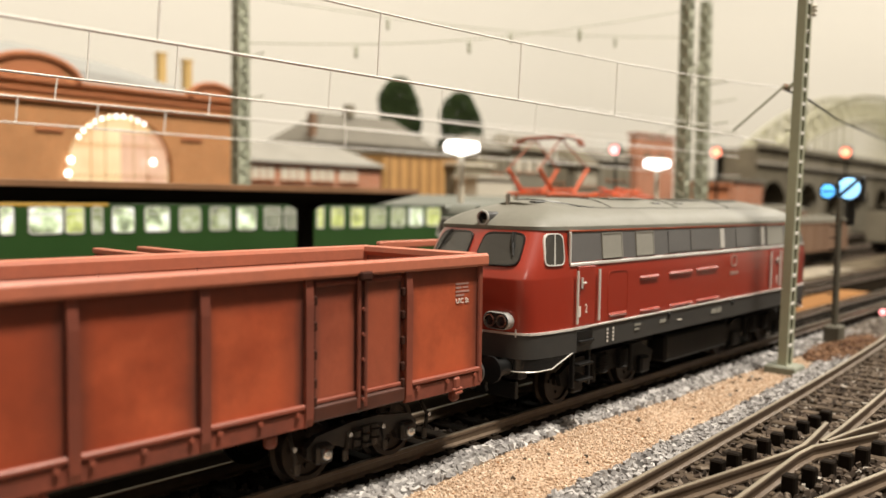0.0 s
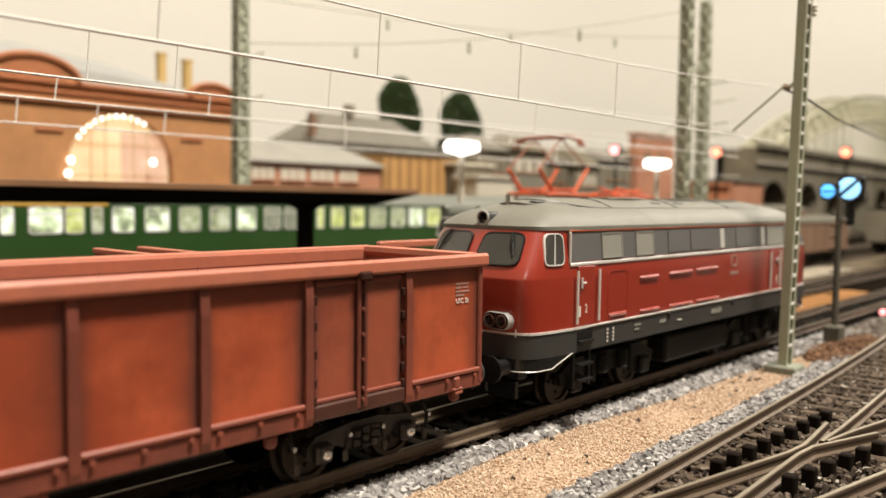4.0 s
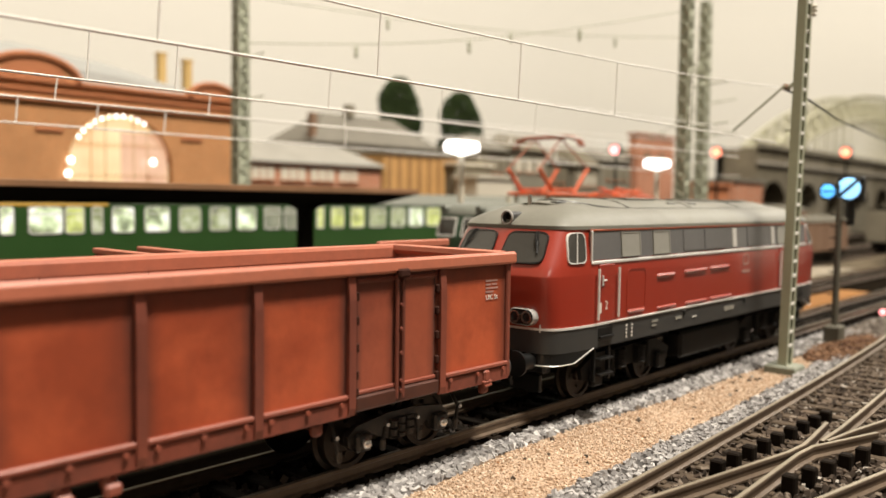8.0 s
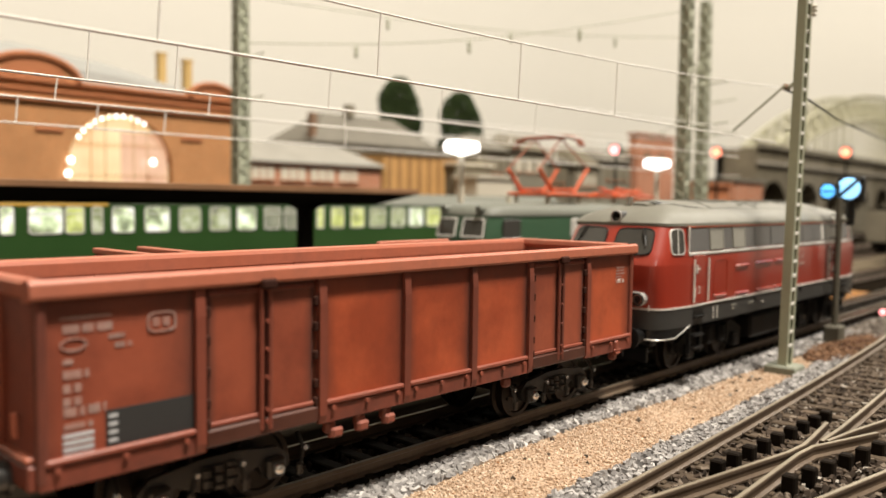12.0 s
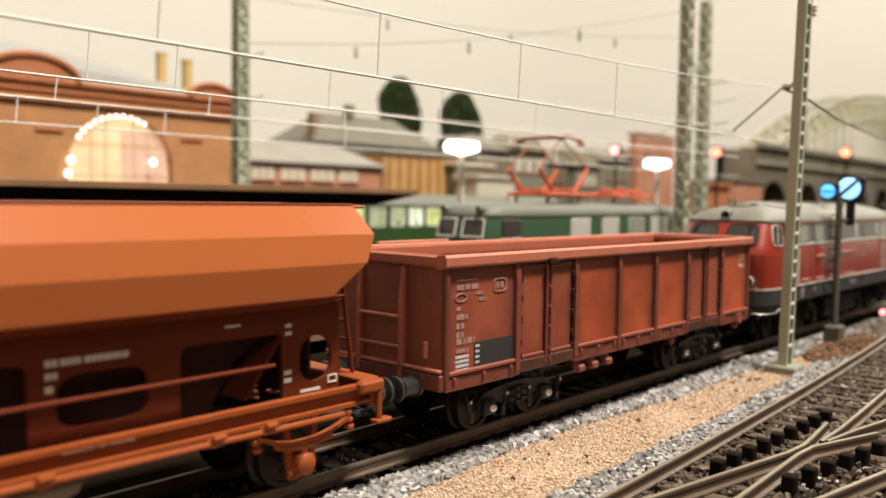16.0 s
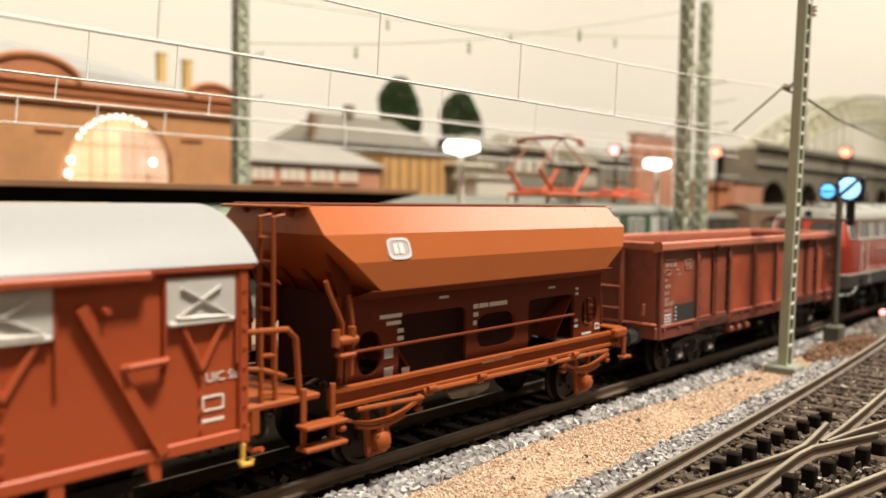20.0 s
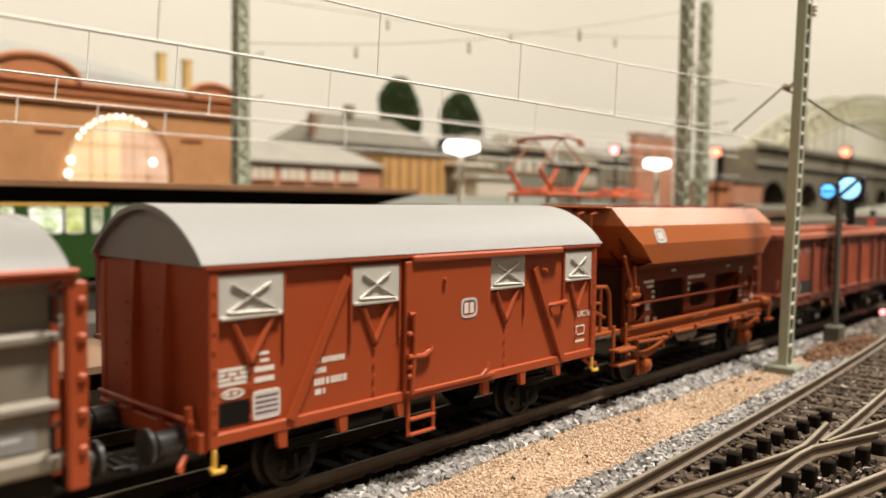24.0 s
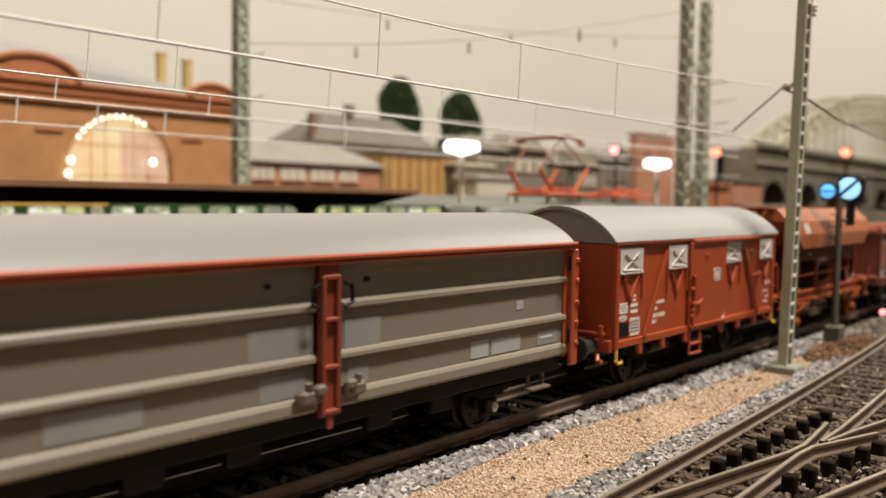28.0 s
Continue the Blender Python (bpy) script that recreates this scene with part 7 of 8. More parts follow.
def load_rack(x, label):
    """A low pale red rack across the flat wagon: two posts, a crossbar and a foot."""
    c = thing("load_rack", (x, 57, 14.0), label, "rack", "racks on the flat wagon")
    for y in (-14.5, 14.5):
        boxed("post", (0, y, 10.0), (1.4, 1.6, 19.9), 0.2, WAGON_RED_DARK, c)
    boxed("crossbar", (0, 0, 20.5), (2.0, 32, 1.3), 0.25, RIM_RED, c)
    boxed("foot", (0, 0, 0.6), (2.4, 31, 1.1), 0.2, WAGON_RED_DARK, c)


def side_rack(x0, x1, y):
    c = thing("side_rack", ((x0 + x1) / 2, y, 14.0), "low red side rack along the edge of the flat wagon", "rack")
    h = (x1 - x0) / 2
    for x in (-h + 2, 0, h - 2):
        boxed("post", (x, 0, 10.2), (1.4, 1.2, 20.3), 0.2, WAGON_RED_DARK, c)
    boxed("rail", (0, 0, 21.2), (2 * h, 1.6, 2.0), 0.3, RIM_RED, c)


def electric_loco():
    w = thing("electric_loco", (352, 114, 0), "green electric locomotive with raised red pantograph", "locomotive")
    H, Y = 88.0, 17.0

    def plan(z, dx=0.0, k=1.0):
        y = Y * k
        f = H + dx
        half = [(-f, 0), (-f + 0.4, -0.45 * y), (-f + 2.0, -0.8 * y), (-f + 5.5, -0.94 * y), (-f + 12, -y)]
        ring = half + [(-a, b) for a, b in reversed(half[1:])] + [(f, 0)] + [(-a, -b) for a, b in half[1:]] + [(a, -b) for a, b in reversed(half[1:])]
        return [(a, b, z) for a, b in ring]
    bm = bmesh.new()
    loft(bm, [plan(12), plan(30), plan(31), plan(41, -2.6, 0.985)])
    part("body", bm, ELOCO_GREEN, w, "green body shell", 30)
    bm = bmesh.new()
    loft(bm, [plan(41, -2.2, 1.01), plan(42.5, -2.6, 1.0), plan(44.8, -5, 0.9), plan(46.2, -9, 0.66), plan(46.8, -14, 0.3)])
    part("roof", bm, ELOCO_ROOF, w, "pale grey green roof", 35)
    for sx in (-1, 1):
        for sy in (-1, 1):
            bm = bmesh.new()
            a = [(sx * (H - 0.6), sy * 2.0, 32), (sx * (H - 1.6), sy * 13, 32), (sx * (H - 3.6), sy * 12.4, 39.6), (sx * (H - 2.6), sy * 2.0, 39.6)]
            loft(bm, [[(p[0] + sx * 0.5, p[1], p[2]) for p in a], [(p[0] - sx * 1.0, p[1], p[2]) for p in a]])
            part("cab_window", bm, CABIN_GLASS, w, "dark cab window")
            bm = bmesh.new()
            for p, q in zip(a, a[1:] + a[:1]):
                rod(bm, (p[0] + sx * 0.5, p[1], p[2]), (q[0] + sx * 0.5, q[1], q[2]), 0.4, 6)
            part("window_frame", bm, SILVER, w)
            boxed("side_cab_window", (sx * 72, sy * (Y + 0.05), 35.4), (12.5, 0.5, 8.4), 0.3, CABIN_GLASS, w)
            boxed("window_rim", (sx * 72, sy * (Y + 0.1), 31.2), (13.5, 0.6, 0.7), 0.2, SILVER, w)
            rodded("cab_lamp", (sx * (H - 6), sy * 10, 43.6), (sx * (H - 1.6), sy * 10, 43.6), 1.6, ELOCO_ROOF, w, 14)
            for x in (-62, -54):
                rodded("hand_rail", (sx * -x, sy * (Y + 0.6), 15), (sx * -x, sy * (Y + 0.6), 31), 0.4, SILVER, w, 8)
    for sy in (-1, 1):
        for a, b in ((-26.7, -9.5), (1, 17.3), (51.2, 69.4)):
            boxed("side_grille", ((a + b) / 2, sy * (Y + 0.05), 35.2), (b - a, 0.6, 9.0), 0.3, VENT_GREY, w, "pale grey side grille")
        for a in (26.6, 35.2):
            boxed("side_window", (a + 3.6, sy * (Y + 0.05), 35.2), (7.0, 0.6, 8.6), 0.4, WINDOW_GREY, w)
            ring_plate(w, "window_rim", a + 3.6, 35.2, 7.8, 9.4, 0.5, sy * (Y + 0.4), SILVER, "", 8)
        boxed("skirt", (0, sy * 15.8, 10), (150, 1.6, 5), 0.4, UNDER, w)
    boxed("underframe", (0, 0, 8), (150, 22, 8), 0.5, UNDER, w)
    for x in (-56, -24, 24, 56):
        joined("wheelset", lambda bm: (lathe(bm, [(6, -9), (6, -7)], (x, 0, 6.2), "y", 20), lathe(bm, [(6, 9), (6, 7)], (x, 0, 6.2), "y", 20)), WHEEL_STEEL, w, "", 30)
    for x in (-60, 30):
        rodded("roof_insulator", (x, -6, 46), (x, -6, 50), 1.2, PALE_PANE, w, 10)
    # raised pantograph
    p = boxed("pantograph", (-21.5, 0, 50.8), (34, 24, 1.8), 0.5, PANTO_RED, w, "red pantograph base frame")
    for y in (-9, 9):
        for x in (-35, -8):
            rodded("foot_insulator", (x, y, 46), (x, y, 51), 1.0, PALE_PANE, w, 8)
    for y in (-9, 9):
        for x0, x1, z1 in ((-30.0, -41.5, 62.5), (-13.0, -0.5, 63.7)):
            rodded("lower_arm", (x0, y, 51.5), (x1, y, z1), 1.0, PANTO_RED, p, 8)
        for x0, z0 in ((-41.5, 62.5), (-0.5, 63.7)):
            rodded("upper_arm", (x0, y, z0), (-22.5, y * 0.85, 77.6), 0.42, PANTO_DULL, p, 8)
    for y in (-9, 9):
        rodded("cross_link", (-30.0, y, 53.0), (-13.0, y, 53.2), 0.8, PANTO_RED, p, 8)
    for dx in (-1.6, 1.6):
        bm = bmesh.new()
        tube(bm, [(-22.5 + dx, -19.5, 73.5), (-22.5 + dx, -17.5, 76.6), (-22.5 + dx, -13, 78.2), (-22.5 + dx, 13, 78.2), (-22.5 + dx, 17.5, 76.6), (-22.5 + dx, 19.5, 73.5)], 0.8, 8)
        part("contact_bow", bm, PANTO_DULL, p, "red contact bow", 30)
    # lowered pantograph on the far end
    q = boxed("pantograph", (45, 0, 50.4), (40, 24, 1.4), 0.4, PANTO_RED, w, "folded red pantograph")
    for y in (-8, 8):
        rodded("folded_arm", (26, y, 51), (62, y * 0.6, 54.5), 0.7, PANTO_RED, q, 8)
        rodded("folded_arm", (64, y, 51), (34, y * 0.6, 55), 0.7, PANTO_RED, q, 8)


def coach(x0, x1, wins, yellow, label):
    w = thing("passenger_coach", ((x0 + x1) / 2, 287, 0), label, "coach", "green coaches")
    mid = (x0 + x1) / 2
    H, Y = (x1 - x0) / 2, 16.0
    boxed("side_wall", (0, -Y + 0.6, 26), (2 * H, 1.2, 36), 0.3, COACH_GREEN, w, "green coach side")
    boxed("side_wall", (0, Y - 0.6, 26), (2 * H, 1.2, 36), 0.3, COACH_GREEN, w)
    for sg in (-1, 1):
        boxed("end_wall", (sg * (H - 0.6), 0, 26), (1.2, 2 * Y - 2.6, 36), 0.2, COACH_GREEN, w)
        boxed("gangway", (sg * (H + 1.2), 0, 26), (2.2, 12, 30), 0.5, BLACK, w)
    part("roof", roof_shell(H, Y + 0.4, 43.8, 7.2, 14), ELOCO_ROOF, w, "grey coach roof", 25)
    boxed("underframe", (0, 0, 8), (2 * H - 10, 24, 6), 0.5, UNDER, w)
    for a, b, k in wins:
        g = {0: COACH_GLOW_DIM, 1: COACH_GLOW, 2: COACH_BRIGHT, 3: COACH_YELLOW}[k]
        p = boxed("window", ((a + b) / 2 - mid, -Y - 0.1, 35.6), (b - a, 0.6, 12.0), 0.25, g, w, "lit coach window")
        boxed("window_bar", ((a + b) / 2 - mid, -Y - 0.45, 38.6), (b - a, 0.3, 0.5), 0, SILVER, p)
        ring_plate(p, "window_frame", (a + b) / 2 - mid, 35.6, b - a + 0.8, 12.8, 0.6, -Y - 0.3, SILVER, "", 8)
    for a, b in yellow:
        boxed("class_stripe", ((a + b) / 2 - mid, -Y - 0.1, 43.0), (b - a, 0.4, 1.4), 0, YELLOW, w, "yellow class stripe")
    for sg in (-1, 1):
        for k in (-9, 9):
            joined("wheelset", lambda bm: (lathe(bm, [(5.4, -9), (5.4, -7)], (sg * (H - 30) + k, 0, 5.5), "y", 18), lathe(bm, [(5.4, 9), (5.4, 7)], (sg * (H - 30) + k, 0, 5.5), "y", 18)), WHEEL_STEEL, w, "", 30)
    return w


COACH_BRIGHT = glow_varied("coach_window_bright", [(0.36, (0.10, 0.15, 0.05)), (0.5, (0.65, 0.78, 0.4)), (0.62, (1.0, 1.0, 0.9))], 1.0, 140)
COACH_YELLOW = glow_varied("coach_window_yellow", [(0.3, (0.22, 0.26, 0.02)), (0.5, (0.7, 0.78, 0.12)), (0.68, (1.0, 1.0, 0.55))], 0.75, 120)
flat_wagon()
load_rack(99, "low pale red rack across the flat wagon")
load_rack(88, "low pale red rack across the flat wagon")
side_rack(150, 178, 42.5)
electric_loco()
coach(40, 306, [(60, 74, 1), (80, 94, 1), (100, 114, 1), (120, 132, 1), (137, 142.5, 2), (149, 164, 2), (165.5, 174, 3), (178, 183, 1), (188, 199, 2), (205, 218, 2), (224, 236, 1), (242, 254, 1), (259, 271, 2), (277, 288, 0), (291, 300, 0)],
      [(44, 186)], "long green passenger coach with lit windows at the platform")
coach(310, 576, [(315, 320, 3), (326, 336, 3), (342, 353, 3), (358, 372, 1), (377, 390, 1), (394, 407, 2), (411, 425, 3), (429, 443, 1), (448, 462, 1), (467, 481, 1), (486, 500, 1), (505, 519, 1), (524, 538, 1), (543, 557, 0)], [],
      "green passenger coach with bright yellow green windows")


# ---- platform ----
PLATFORM_GREY = surface("platform_asphalt", (0.09, 0.083, 0.068), 0.85, var=0.2, big=60)


def platform():
    bm = bmesh.new()
    box(bm, (120, 200, -0.5), (760, 84, 10), 0.6)
    tagged(part("platform", bm, PLATFORM_GREY), "dark grey station platform with straight edges", "platform", kind="structure")
    c = thing("platform_canopy", (0, 0, 0), "black butterfly canopy over the station platform", "canopy")
    bm = bmesh.new()
    prism(bm, [(165, 52.0), (165, 49.8), (194, 44.6), (200, 44.6), (229, 49.8), (229, 52.0), (227, 52.2), (200, 47.6), (194, 47.6), (167, 52.2)], "x", -300, 292)
    part("roof", bm, CANOPY_DARK, c, "black butterfly roof")
    boxed("fascia", (-4, 164.6, 51.2), (592, 0.8, 2.4), 0.2, surface("canopy_fascia_wood", (0.24, 0.12, 0.055), 0.7, var=0.2, stretch=(0.1, 1, 1)), c, "brown wooden canopy edge")
    for x in (-60, 92, 247.8):
        bm = bmesh.new()
        box(bm, (x, 197, 24), (8.0, 4.0, 42), 0.5)
        part("canopy_post", bm, CANOPY_DARK, c, "dark canopy post")
        bm = bmesh.new()
        prism(bm, [(175, 48.2), (194, 44.8), (200, 44.8), (219, 48.2), (200.5, 41), (200.5, 37), (193.5, 37), (193.5, 41)], "x", x - 1.2, x + 1.2)
        part("canopy_bracket", bm, CANOPY_DARK, c)
    for x in (-20, 170):
        for dy in (-26, 26):
            rodded("roof_batten", (x - 80, 197 + dy, 50.9), (x + 80, 197 + dy, 50.9), 0.5, CANOPY_DARK, c, 6)


platform()


# ---- station and houses ----
def station():
    s = thing("station_building", (0, 450, 0), "orange brick station building with a glowing arched window", "building")
    X0, X1, ZE = 40.0, 374.0, 121.0
    ac, ar, az = 283.0, 39.0, 67.0
    n = 24
    arch = [(ac + ar * math.cos(math.pi * i / n), az + ar * math.sin(math.pi * i / n)) for i in range(n + 1)]
    # the front wall round the arch
    bm = bmesh.new()

    def slab(quad):
        prism(bm, quad, "y", 0, 10)
    slab([(X0, -6), (ac - ar, -6), (ac - ar, ZE), (X0, ZE)])
    slab([(ac + ar, -6), (X1, -6), (X1, ZE), (ac + ar, ZE)])
    for i in range(n):
        slab([arch[i], arch[i + 1], (arch[i + 1][0], ZE), (arch[i][0], ZE)])
    bmesh.ops.remove_doubles(bm, verts=bm.verts, dist=1e-6)
    part("front_wall", bm, BRICK, s, "orange brick front wall")
    boxed("side_wall", (X1 - 5, 75, 57), (9.9, 129, 126), 0, BRICK, s)
    boxed("side_wall", (X0 + 5, 75, 57), (9.9, 129, 126), 0, BRICK, s)
    boxed("back_wall", ((X0 + X1) / 2, 145, 57), (X1 - X0, 10, 126), 0, BRICK, s)
    boxed("cornice", ((X0 + X1) / 2, 1.0, ZE + 1.8), (X1 - X0 + 5, 7, 3.4), 0.8, BRICK_TRIM, s, "dark terracotta cornice")
    boxed("string_course", ((X0 + X1) / 2, -1.0, 110), (X1 - X0 + 2, 3, 2.4), 0.5, BRICK_TRIM, s)
    boxed("frieze", ((X0 + X1) / 2, -0.6, 116.5), (X1 - X0 + 2, 2, 2.0), 0.3, BRICK_TRIM, s)
    bm = bmesh.new()
    rings = []
    for i in range(13):
        a = math.pi * i / 12
        rings.append((75 - 73 * math.cos(a), ZE + 4 + 32 * math.sin(a) ** 0.8))
    loft(bm, [[(xx, 75 + (p - 75) * kk, ZE + 3 + (q - ZE - 3) * kz) for p, q in rings] for xx, kk, kz in ((X0 + 2, 1, 1), (X1 - 150, 1, 0.95), (X1 - 90, 0.98, 0.75), (X1 - 30, 0.95, 0.32), (X1 - 4, 0.93, 0.12))])
    part("roof", bm, ROOF_SLATE, s, "grey curved slate roof", 30)
    for gx, gr in ((222, 30), (356, 20), (100, 30)):
        bm = bmesh.new()
        g = [(gx + gr * math.cos(math.pi * i / 16), ZE + 3 + gr * 0.5 * math.sin(math.pi * i / 16)) for i in range(17)]
        prism(bm, g, "y", -1.5, 8)
        gb = part("gable_arch", bm, BRICK, s, "rounded brick gable")
        bm = bmesh.new()
        tube(bm, [(p[0], -2, p[1]) for p in g], 2.2, 6)
        part("arch_band", bm, BRICK_TRIM, gb)
        bm = bmesh.new()
        g2 = [(gx + gr * 0.72 * math.cos(math.pi * i / 12), ZE + 4 + gr * 0.34 * math.sin(math.pi * i / 12)) for i in range(13)]
        prism(bm, g2, "y", -2.2, -1.0)
        part("gable_panel", bm, BRICK_TRIM, gb)
    # arched window: glowing panes, glazing bars, ring of bulbs
    bm = bmesh.new()
    win = [(ac + (ar - 1) * math.cos(math.pi * i / n), az + (ar - 1) * math.sin(math.pi * i / n)) for i in range(n + 1)]
    prism(bm, [(ac + ar - 1, 0)] + win + [(ac - ar + 1, 0)], "y", 5, 6)
    aw = part("arch_window", bm, ARCH_GLOW, s, "glowing amber arched window")
    boxed("shaded_pane", (ac + 19, 4.6, 64), (36, 0.5, 58), 0, ARCH_PALE, aw, "paler rose lit panes")
    for k in (-2, -1, 1, 2):
        boxed("glazing_bar", (ac + k * 10.5, 4.2, 50 + 8 * (3 - abs(k))), (0.5, 0.8, 90 - 10 * abs(k)), 0, BARS_AMBER, aw)
    for z in (62, 84):
        boxed("glazing_bar", (ac, 4.0, z), (2 * math.sqrt(max(0, ar ** 2 - max(0, z - az) ** 2)) - 3, 0.8, 0.5), 0, BARS_AMBER, aw)
    for i in range(1, 12):
        a = math.pi * (0.30 + 0.56 * i / 12)
        bm = bmesh.new()
        lathe(bm, [(0.3, -1.2), (0.9, -0.7), (1.15, 0), (0.9, 0.7), (0.3, 1.2)], (ac + (ar - 2) * math.cos(a), 1.0, az + (ar - 2) * math.sin(a)), "y", 12)
        part("bulb", bm, LAMP_WHITE if i % 3 else BULB_WARM, aw, "small white bulb", 40)
    for x, z in ((ac - ar + 1, 71), (ac + 22, 72), (ac - ar - 1, 62)):
        bm = bmesh.new()
        lathe(bm, [(0.3, -1.6), (1.9, -0.8), (2.3, 0), (1.9, 0.8), (0.3, 1.6)], (x, -2.5, z), "y", 14)
        part("wall_lamp", bm, LAMP_WHITE, s, "white glowing wall lamp", 40)
    for x, y, h in ((352, 70, 164), (371, 62, 160)):
        c = boxed("chimney", (x, y, (ZE + h) / 2), (6.5, 7, h - ZE), 0.6, CHIMNEY, s, "yellow brick chimney")
        boxed("chimney_cap", (x, y, h + 1), (8, 8.5, 2), 0.4, CHIMNEY, c)
    for x in (60, 120, 180):
        boxed("wall_panel", (x, -0.6, 60), (26, 1.6, 60), 0.5, BRICK_TRIM, s)
    for x in (232, 338):
        boxed("ornament", (x, -0.8, 91), (18, 1.2, 3), 0.5, BRICK_TRIM, s)


ARCH_PALE = glow_varied("arch_rose_panes", [(0.3, (0.85, 0.40, 0.22)), (0.6, (0.97, 0.52, 0.30)), (0.8, (1.0, 0.62, 0.40))], 0.78, 30)
BARS_AMBER = surface("amber_brown_bars", (0.62, 0.40, 0.20), 0.7)
BULB_WARM = glow("warm_bulb", (1.0, 0.85, 0.6), 4.0)
station()


def house(name, label, x0, x1, y0, depth, ze, wall, roofm, rise, wins=(), wz=(63, 74), flat=False, pane=None, strips=0, strip_mat=None):
    h = thing(name, ((x0 + x1) / 2, y0, 0), label, "building")
    W = x1 - x0
    boxed("wall", (0, depth / 2, (ze - 6) / 2), (W, depth, ze + 6), 0.3, wall, h)
    mid = (x0 + x1) / 2
    if flat:
        boxed("roof", (0, depth / 2, ze + 1.5), (W + 5, depth + 5, 3), 0.5, roofm, h)
    else:
        bm = bmesh.new()
        k = min(W * 0.22, rise * 1.6)
        lo = [(-W / 2 - 3, -4, ze), (W / 2 + 3, -4, ze), (W / 2 + 3, depth + 4, ze), (-W / 2 - 3, depth + 4, ze)]
        hi = [(-W / 2 + k, depth * 0.45, ze + rise), (W / 2 - k, depth * 0.45, ze + rise), (W / 2 - k, depth * 0.55, ze + rise), (-W / 2 + k, depth * 0.55, ze + rise)]
        loft(bm, [[(p[0], p[1], p[2] - 1.2) for p in lo], lo, hi])
        part("roof", bm, roofm, h)
    for a, b in wins:
        w = boxed("window", ((a + b) / 2 - mid, -0.4, (wz[0] + wz[1]) / 2), (b - a, 1.2, wz[1] - wz[0]), 0.2, pane or PALE_PANE, h)
        n = max(2, int((b - a) / 7))
        for i in range(1, n):
            boxed("mullion", (a + (b - a) * i / n - mid, -1.1, (wz[0] + wz[1]) / 2), (0.9, 0.5, wz[1] - wz[0]), 0, wall, w)
        boxed("sill", ((a + b) / 2 - mid, -1.2, wz[0] - 0.8), (b - a + 2, 1.8, 1.2), 0.2, BRICK_TRIM, w)
    for i in range(strips):
        boxed("plank_post", (-W / 2 + W * (i + 0.5) / strips, -0.8, ze / 2), (W / strips * 0.34, 1.4, ze - 2), 0.2, strip_mat, h)
    return h


house("goods_shed", "low brick shed with white windows and grey roof", 396, 556, 470, 70, 79, BRICK_ORANGE, PALE_ROOF, 20, [(406, 429), (436, 463), (469, 496), (503, 525)], (63, 74))
house("timber_shed", "ochre timber shed with dark posts", 560, 676, 470, 60, 92, WOOD, GREY_ROOF, 5, strips=8, strip_mat=WOOD_DARK, flat=True)
h = house("town_house", "grey hipped roof house behind the sheds", 545, 735, 560, 80, 108, FAR_GREY, GREY_ROOF, 34, [(560, 575), (600, 615), (640, 655), (690, 705)], (88, 100))
boxed("chimney", (-92, 6, 124), (7, 8, 26), 0.5, BROWN_WALL, h, "brown chimney")
boxed("chimney", (-20, 30, 146), (10, 9, 14), 0.5, FAR_GREY, h)
house("far_depot", "long low grey depot behind the station", 400, 560, 560, 90, 84, FAR_GREY, GREY_ROOF, 22, [(420, 440), (460, 480), (500, 520)], (60, 72))
house("signal_box", "small cream house with a flat roof", 644, 706, 420, 30, 70, PALE_PANE, PALE_PANE, 8, flat=True)
house("parapet_house", "dim stone house with a cream parapet", 650, 712, 455, 30, 84, FAR_DARK, PALE_PANE, 8, flat=True)
house("brick_tower", "tall orange brick house beside the lamp", 1026, 1133, 450, 14, 141, BRICK_ORANGE, BRICK_TRIM, 8, [(1045, 1062), (1085, 1102)], (100, 118), flat=True, pane=FAR_DARK)
rng = random.Random(21)
x = 700.0
k = 0
while x < 1030:
    wdt = rng.uniform(45, 80)
    ze = rng.uniform(88, 112)
    m = (FAR_GREY, FAR_OLIVE, FAR_DARK)[k % 3]
    house("terrace_house", "dim stone terrace house with dark roof", x, x + wdt, 455 + rng.uniform(0, 15), 60, ze, m, (GREY_ROOF, FAR_DARK)[k % 2], rng.uniform(12, 24),
          [(x + wdt * q, x + wdt * (q + 0.16)) for q in (0.15, 0.42, 0.7)], (ze - 26, ze - 12), pane=(FAR_DARK, PALE_PANE)[k % 2])
    x += wdt + rng.uniform(1, 8)
    k += 1
house("orange_shed", "low orange brick shed under the viaduct", 998, 1090, 300, 60, 75, BRICK_ORANGE, GREY_ROOF, 6, flat=True)
house("red_hut", "small red hut by the tracks", 770, 816, 230, 24, 64, BRICK_TRIM, BRICK_TRIM, 6, flat=True)


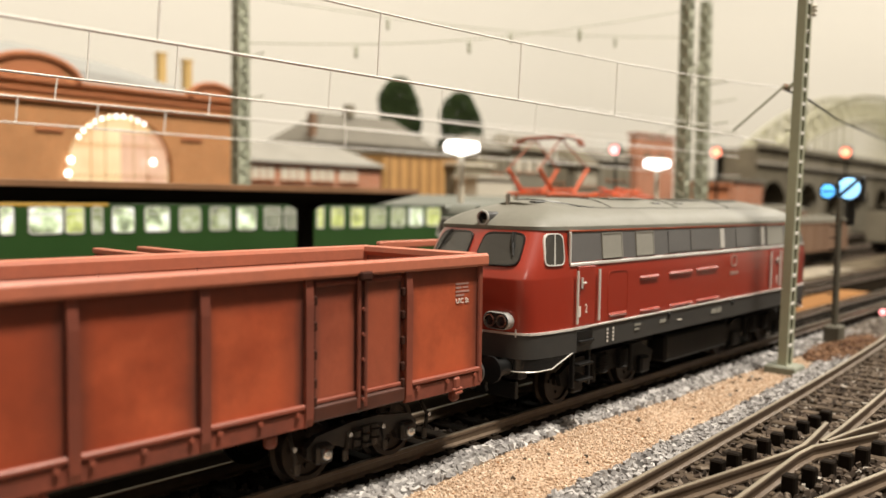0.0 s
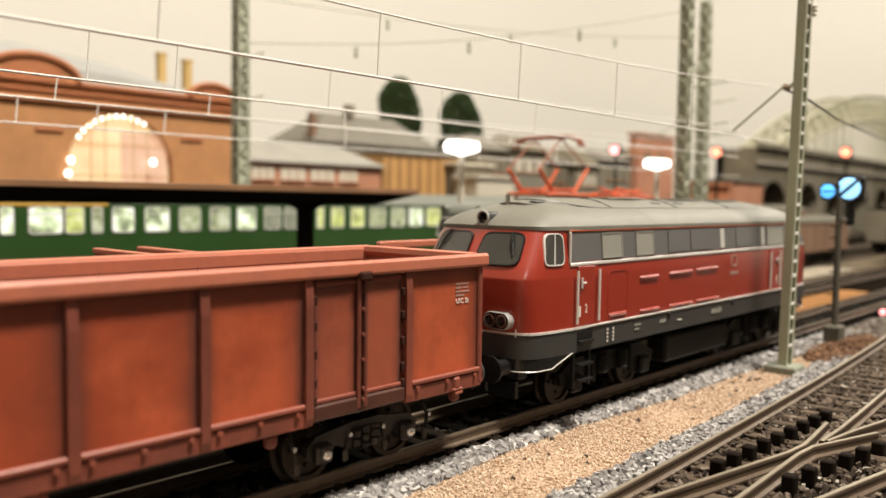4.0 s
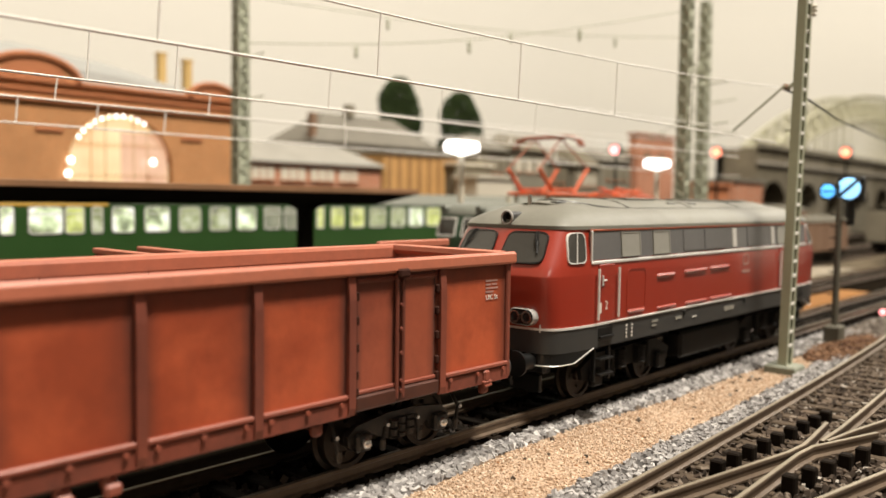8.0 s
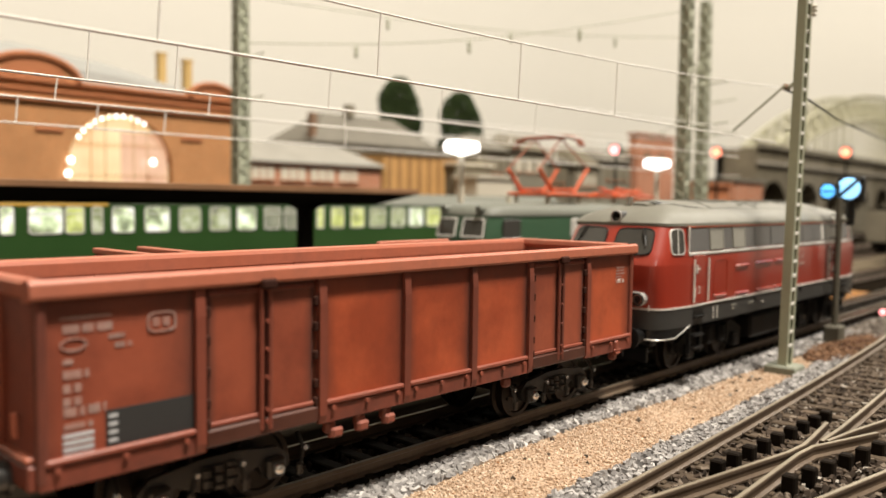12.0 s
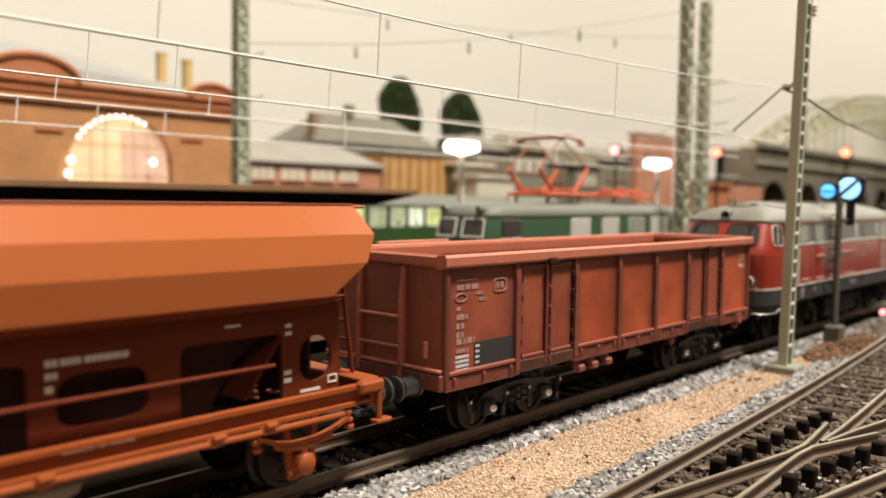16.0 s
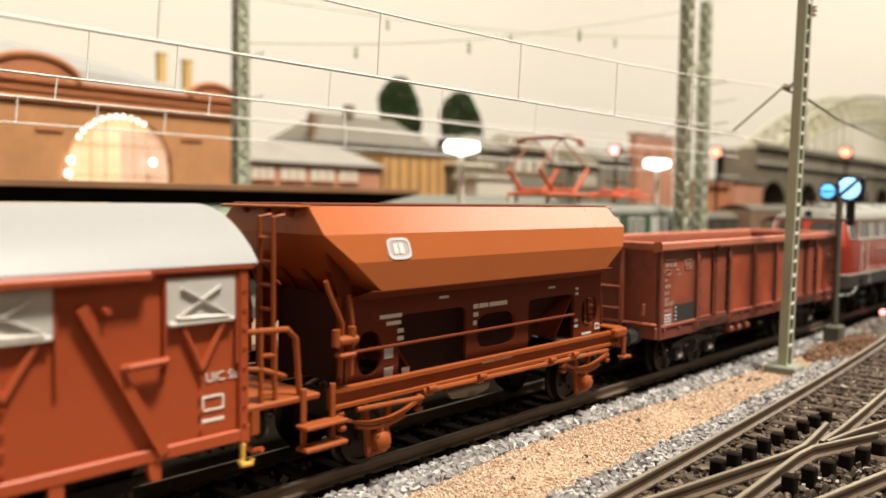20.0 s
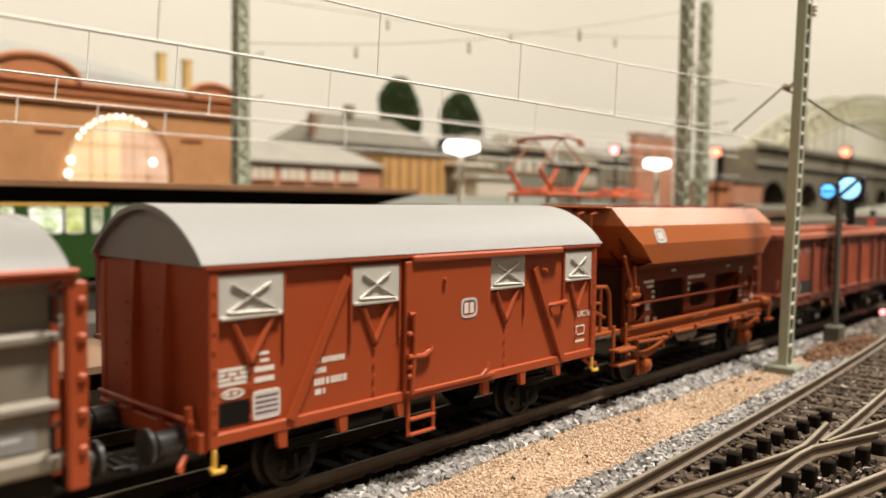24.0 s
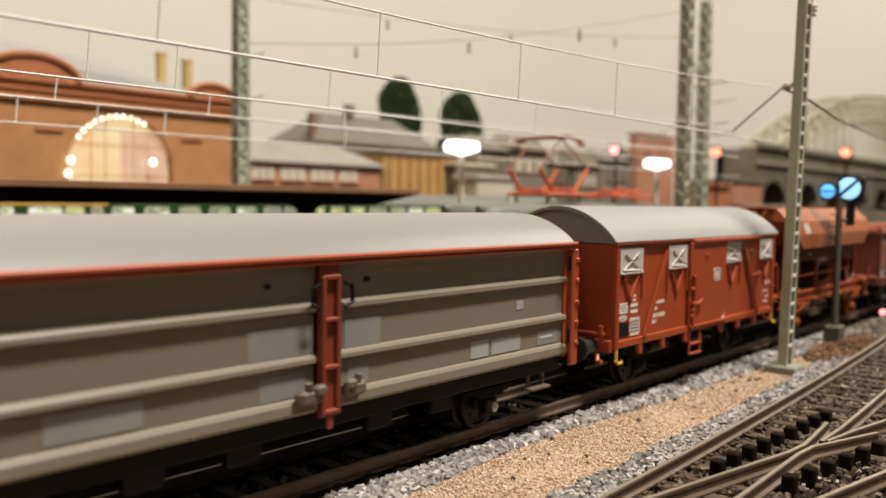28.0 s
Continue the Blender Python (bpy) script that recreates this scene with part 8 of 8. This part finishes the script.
def viaduct():
    v = thing("viaduct", (0, 350, 0), "dark stone viaduct with pale parapet and arches", "viaduct")
    x = 1190.0
    k = 0
    while x < 3100:
        w = 150.0
        n = 10
        bm = bmesh.new()
        r = w * 0.36
        c = x + w / 2
        arch = [(c + r * math.cos(math.pi * i / n), 40 + r * 0.8 * math.sin(math.pi * i / n)) for i in range(n + 1)]
        for i in range(n):
            prism(bm, [arch[i], arch[i + 1], (arch[i + 1][0], 130), (arch[i][0], 130)], "y", 0, 60)
        prism(bm, [(x, -6), (c - r, -6), (c - r, 130), (x, 130)], "y", 0, 60)
        prism(bm, [(c + r, -6), (x + w, -6), (x + w, 130), (c + r, 130)], "y", 0, 60)
        bmesh.ops.remove_doubles(bm, verts=bm.verts, dist=1e-6)
        part("arch_bay", bm, (FAR_DARK, FAR_GREY)[k % 2], v)
        boxed("parapet", (c, -2, 134), (w, 6, 8), 0.6, FAR_GREY, v)
        boxed("string_course", (c, -2.5, 108), (w, 4, 5), 0.6, PALE_STONE, v, "pale stone course")
        boxed("arch_back", (c, 52, 60), (w, 8, 120), 0, FAR_DARK, v)
        x += w
        k += 1


PALE_STONE = surface("pale_stone", (0.30, 0.27, 0.22), 0.85, var=0.15, big=30)
viaduct()


def arch_bridge():
    b = thing("arch_bridge", (0, 430, 0), "olive steel truss arch bridge behind the viaduct", "bridge")
    xa, xb, n = 1480.0, 2900.0, 26

    def up(t, h):
        return 120 + h * (1 - (2 * t - 1) ** 2)
    for y in (0, 60):
        lo = [(xa + (xb - xa) * i / n, y, up(i / n, 126)) for i in range(n + 1)]
        hi = [(xa + (xb - xa) * i / n, y, up(i / n, 152) + 30) for i in range(n + 1)]
        joined("lower_chord", lambda bm: tube(bm, lo, 4, 6), BRIDGE, b)
        joined("upper_chord", lambda bm: tube(bm, hi, 4, 6), BRIDGE, b)
        for i in range(n):
            rodded("brace", lo[i], hi[i + 1], 2.6, BRIDGE, b, 6)
            rodded("brace", hi[i], lo[i + 1], 2.6, BRIDGE, b, 6)
            rodded("hanger", (lo[i][0], y, 130), lo[i], 2.2, BRIDGE, b, 6)
            rodded("upright", lo[i], hi[i], 3.0, BRIDGE, b, 6)
    boxed("deck", ((xa + xb) / 2, 30, 128), (xb - xa, 70, 10), 1, BRIDGE, b)


arch_bridge()


# the dim yard beyond the signal: standing wagons, huts and a tunnel mouth
MURKY = surface("murky_olive_brown", (0.055, 0.045, 0.028), 0.8, var=0.3, big=40)
MURKY_ROOF = surface("dusty_dark_roof", (0.09, 0.08, 0.055), 0.8, var=0.2)


def far_wagon(x, y, L, hgt, mat, label):
    w = thing("standing_wagon", (x, y, 0), label, "wagon", "far wagons")
    boxed("body", (0, 0, hgt / 2 + 6), (L, 30, hgt - 8), 0.8, mat, w)
    boxed("underframe", (0, 0, 7), (L - 6, 20, 5), 0.4, UNDER, w)
    bm = roof_shell(L / 2, 15.6, hgt + 2, 5, 12)
    part("roof", bm, MURKY_ROOF, w, "", 25)
    for k in range(5):
        boxed("rib", (-L / 2 + L * (k + 0.5) / 5, -15.2, hgt / 2 + 6), (1.6, 1.0, hgt - 9), 0.2, mat, w)
    for k in (-L * 0.32, L * 0.32):
        joined("wheelset", lambda bm: lathe(bm, [(5.4, -9), (5.4, 9)], (k, 0, 5.4), "y", 16), UNDER, w, "", 30)


far_wagon(610, 171, 110, 34, MURKY, "dark covered wagon standing on the platform track")
far_wagon(700, 114, 120, 32, BROWN_WALL, "brown covered wagon standing on the third track")
far_wagon(840, 57, 130, 38, MURKY, "dark covered wagon standing far down the track")
far_wagon(990, 114, 130, 40, FAR_GREY, "grey covered wagon standing on the third track")
far_wagon(760, 171, 140, 40, BROWN_WALL, "brown covered wagon standing on the platform track")
tn = thing("tunnel_portal", (1150, 40, 0), "dark stone tunnel portal at the end of the tracks", "tunnel")
boxed("pier", (0, 62, 40), (60, 26, 92), 1, FAR_DARK, tn)
boxed("pier", (0, -100, 40), (60, 26, 92), 1, FAR_DARK, tn)
boxed("lintel", (0, -19, 92), (64, 190, 18), 1, FAR_DARK, tn)
# Black sheet across the mouth, in place of the dark inside the tunnel.
boxed("inner_wall", (40, -19, 38), (10, 140, 88), 0, BLACK, tn)


# ---- trees ----
def tree(x, y, base, h, w, seed, label):
    t = thing("tree", (x, y, 0), label, "tree", "round trees")
    bm = bmesh.new()
    rod(bm, (0, 0, -6), (0, 0, base + h * 0.5), w * 0.08, 10, w * 0.03)
    rg = random.Random(seed)
    for k in range(7):
        a = rg.uniform(0, 6.28)
        z = base + h * rg.uniform(0.05, 0.5)
        rod(bm, (0, 0, z), (math.cos(a) * w * 0.35, math.sin(a) * w * 0.35, z + h * 0.2), w * 0.03, 6, w * 0.01)
    part("trunk", bm, BARK, t, "thin brown trunk", 40)
    verts, faces = [], []
    for _ in range(6500):
        u, a = rg.random(), rg.uniform(0, 6.28)
        prof = (1.0 - 0.3 * u) * (min(1.0, 0.6 + 3 * u) if u < 0.66 else math.sqrt(max(0.0, 1 - ((u - 0.66) / 0.36) ** 2)))
        r = w / 2 * prof * (rg.uniform(0.25, 1.0) ** 0.5) * (1 + 0.12 * math.sin(3 * a + 9 * u))
        c = Vector((r * math.cos(a), r * math.sin(a), base + h * u))
        s = rg.uniform(0.9, 2.4)
        q = Euler((rg.uniform(0, 6.3), rg.uniform(0, 6.3), rg.uniform(0, 6.3))).to_matrix()
        b = len(verts)
        for p in ((-1, -0.5, 0), (1, -0.5, 0.2), (1, 0.5, 0), (-1, 0.5, 0.2), (0, 0, 0.8)):
            v = c + q @ (Vector(p) * s)
            verts.append(tuple(v * MM))
        faces += [(b, b + 1, b + 4), (b + 1, b + 2, b + 4), (b + 2, b + 3, b + 4), (b + 3, b, b + 4)]
    me = bpy.data.meshes.new("crown")
    me.from_pydata(verts, [], faces)
    me.materials.append(LEAF)
    c = new("crown", me)
    c.parent = t
    tagged(c, "dense dark green crown", kind="stuff")


tree(748, 640, 114, 88, 62, 1, "tall rounded dark green tree behind the houses")
tree(868, 640, 98, 98, 68, 2, "broad rounded dark green tree behind the houses")
motions()
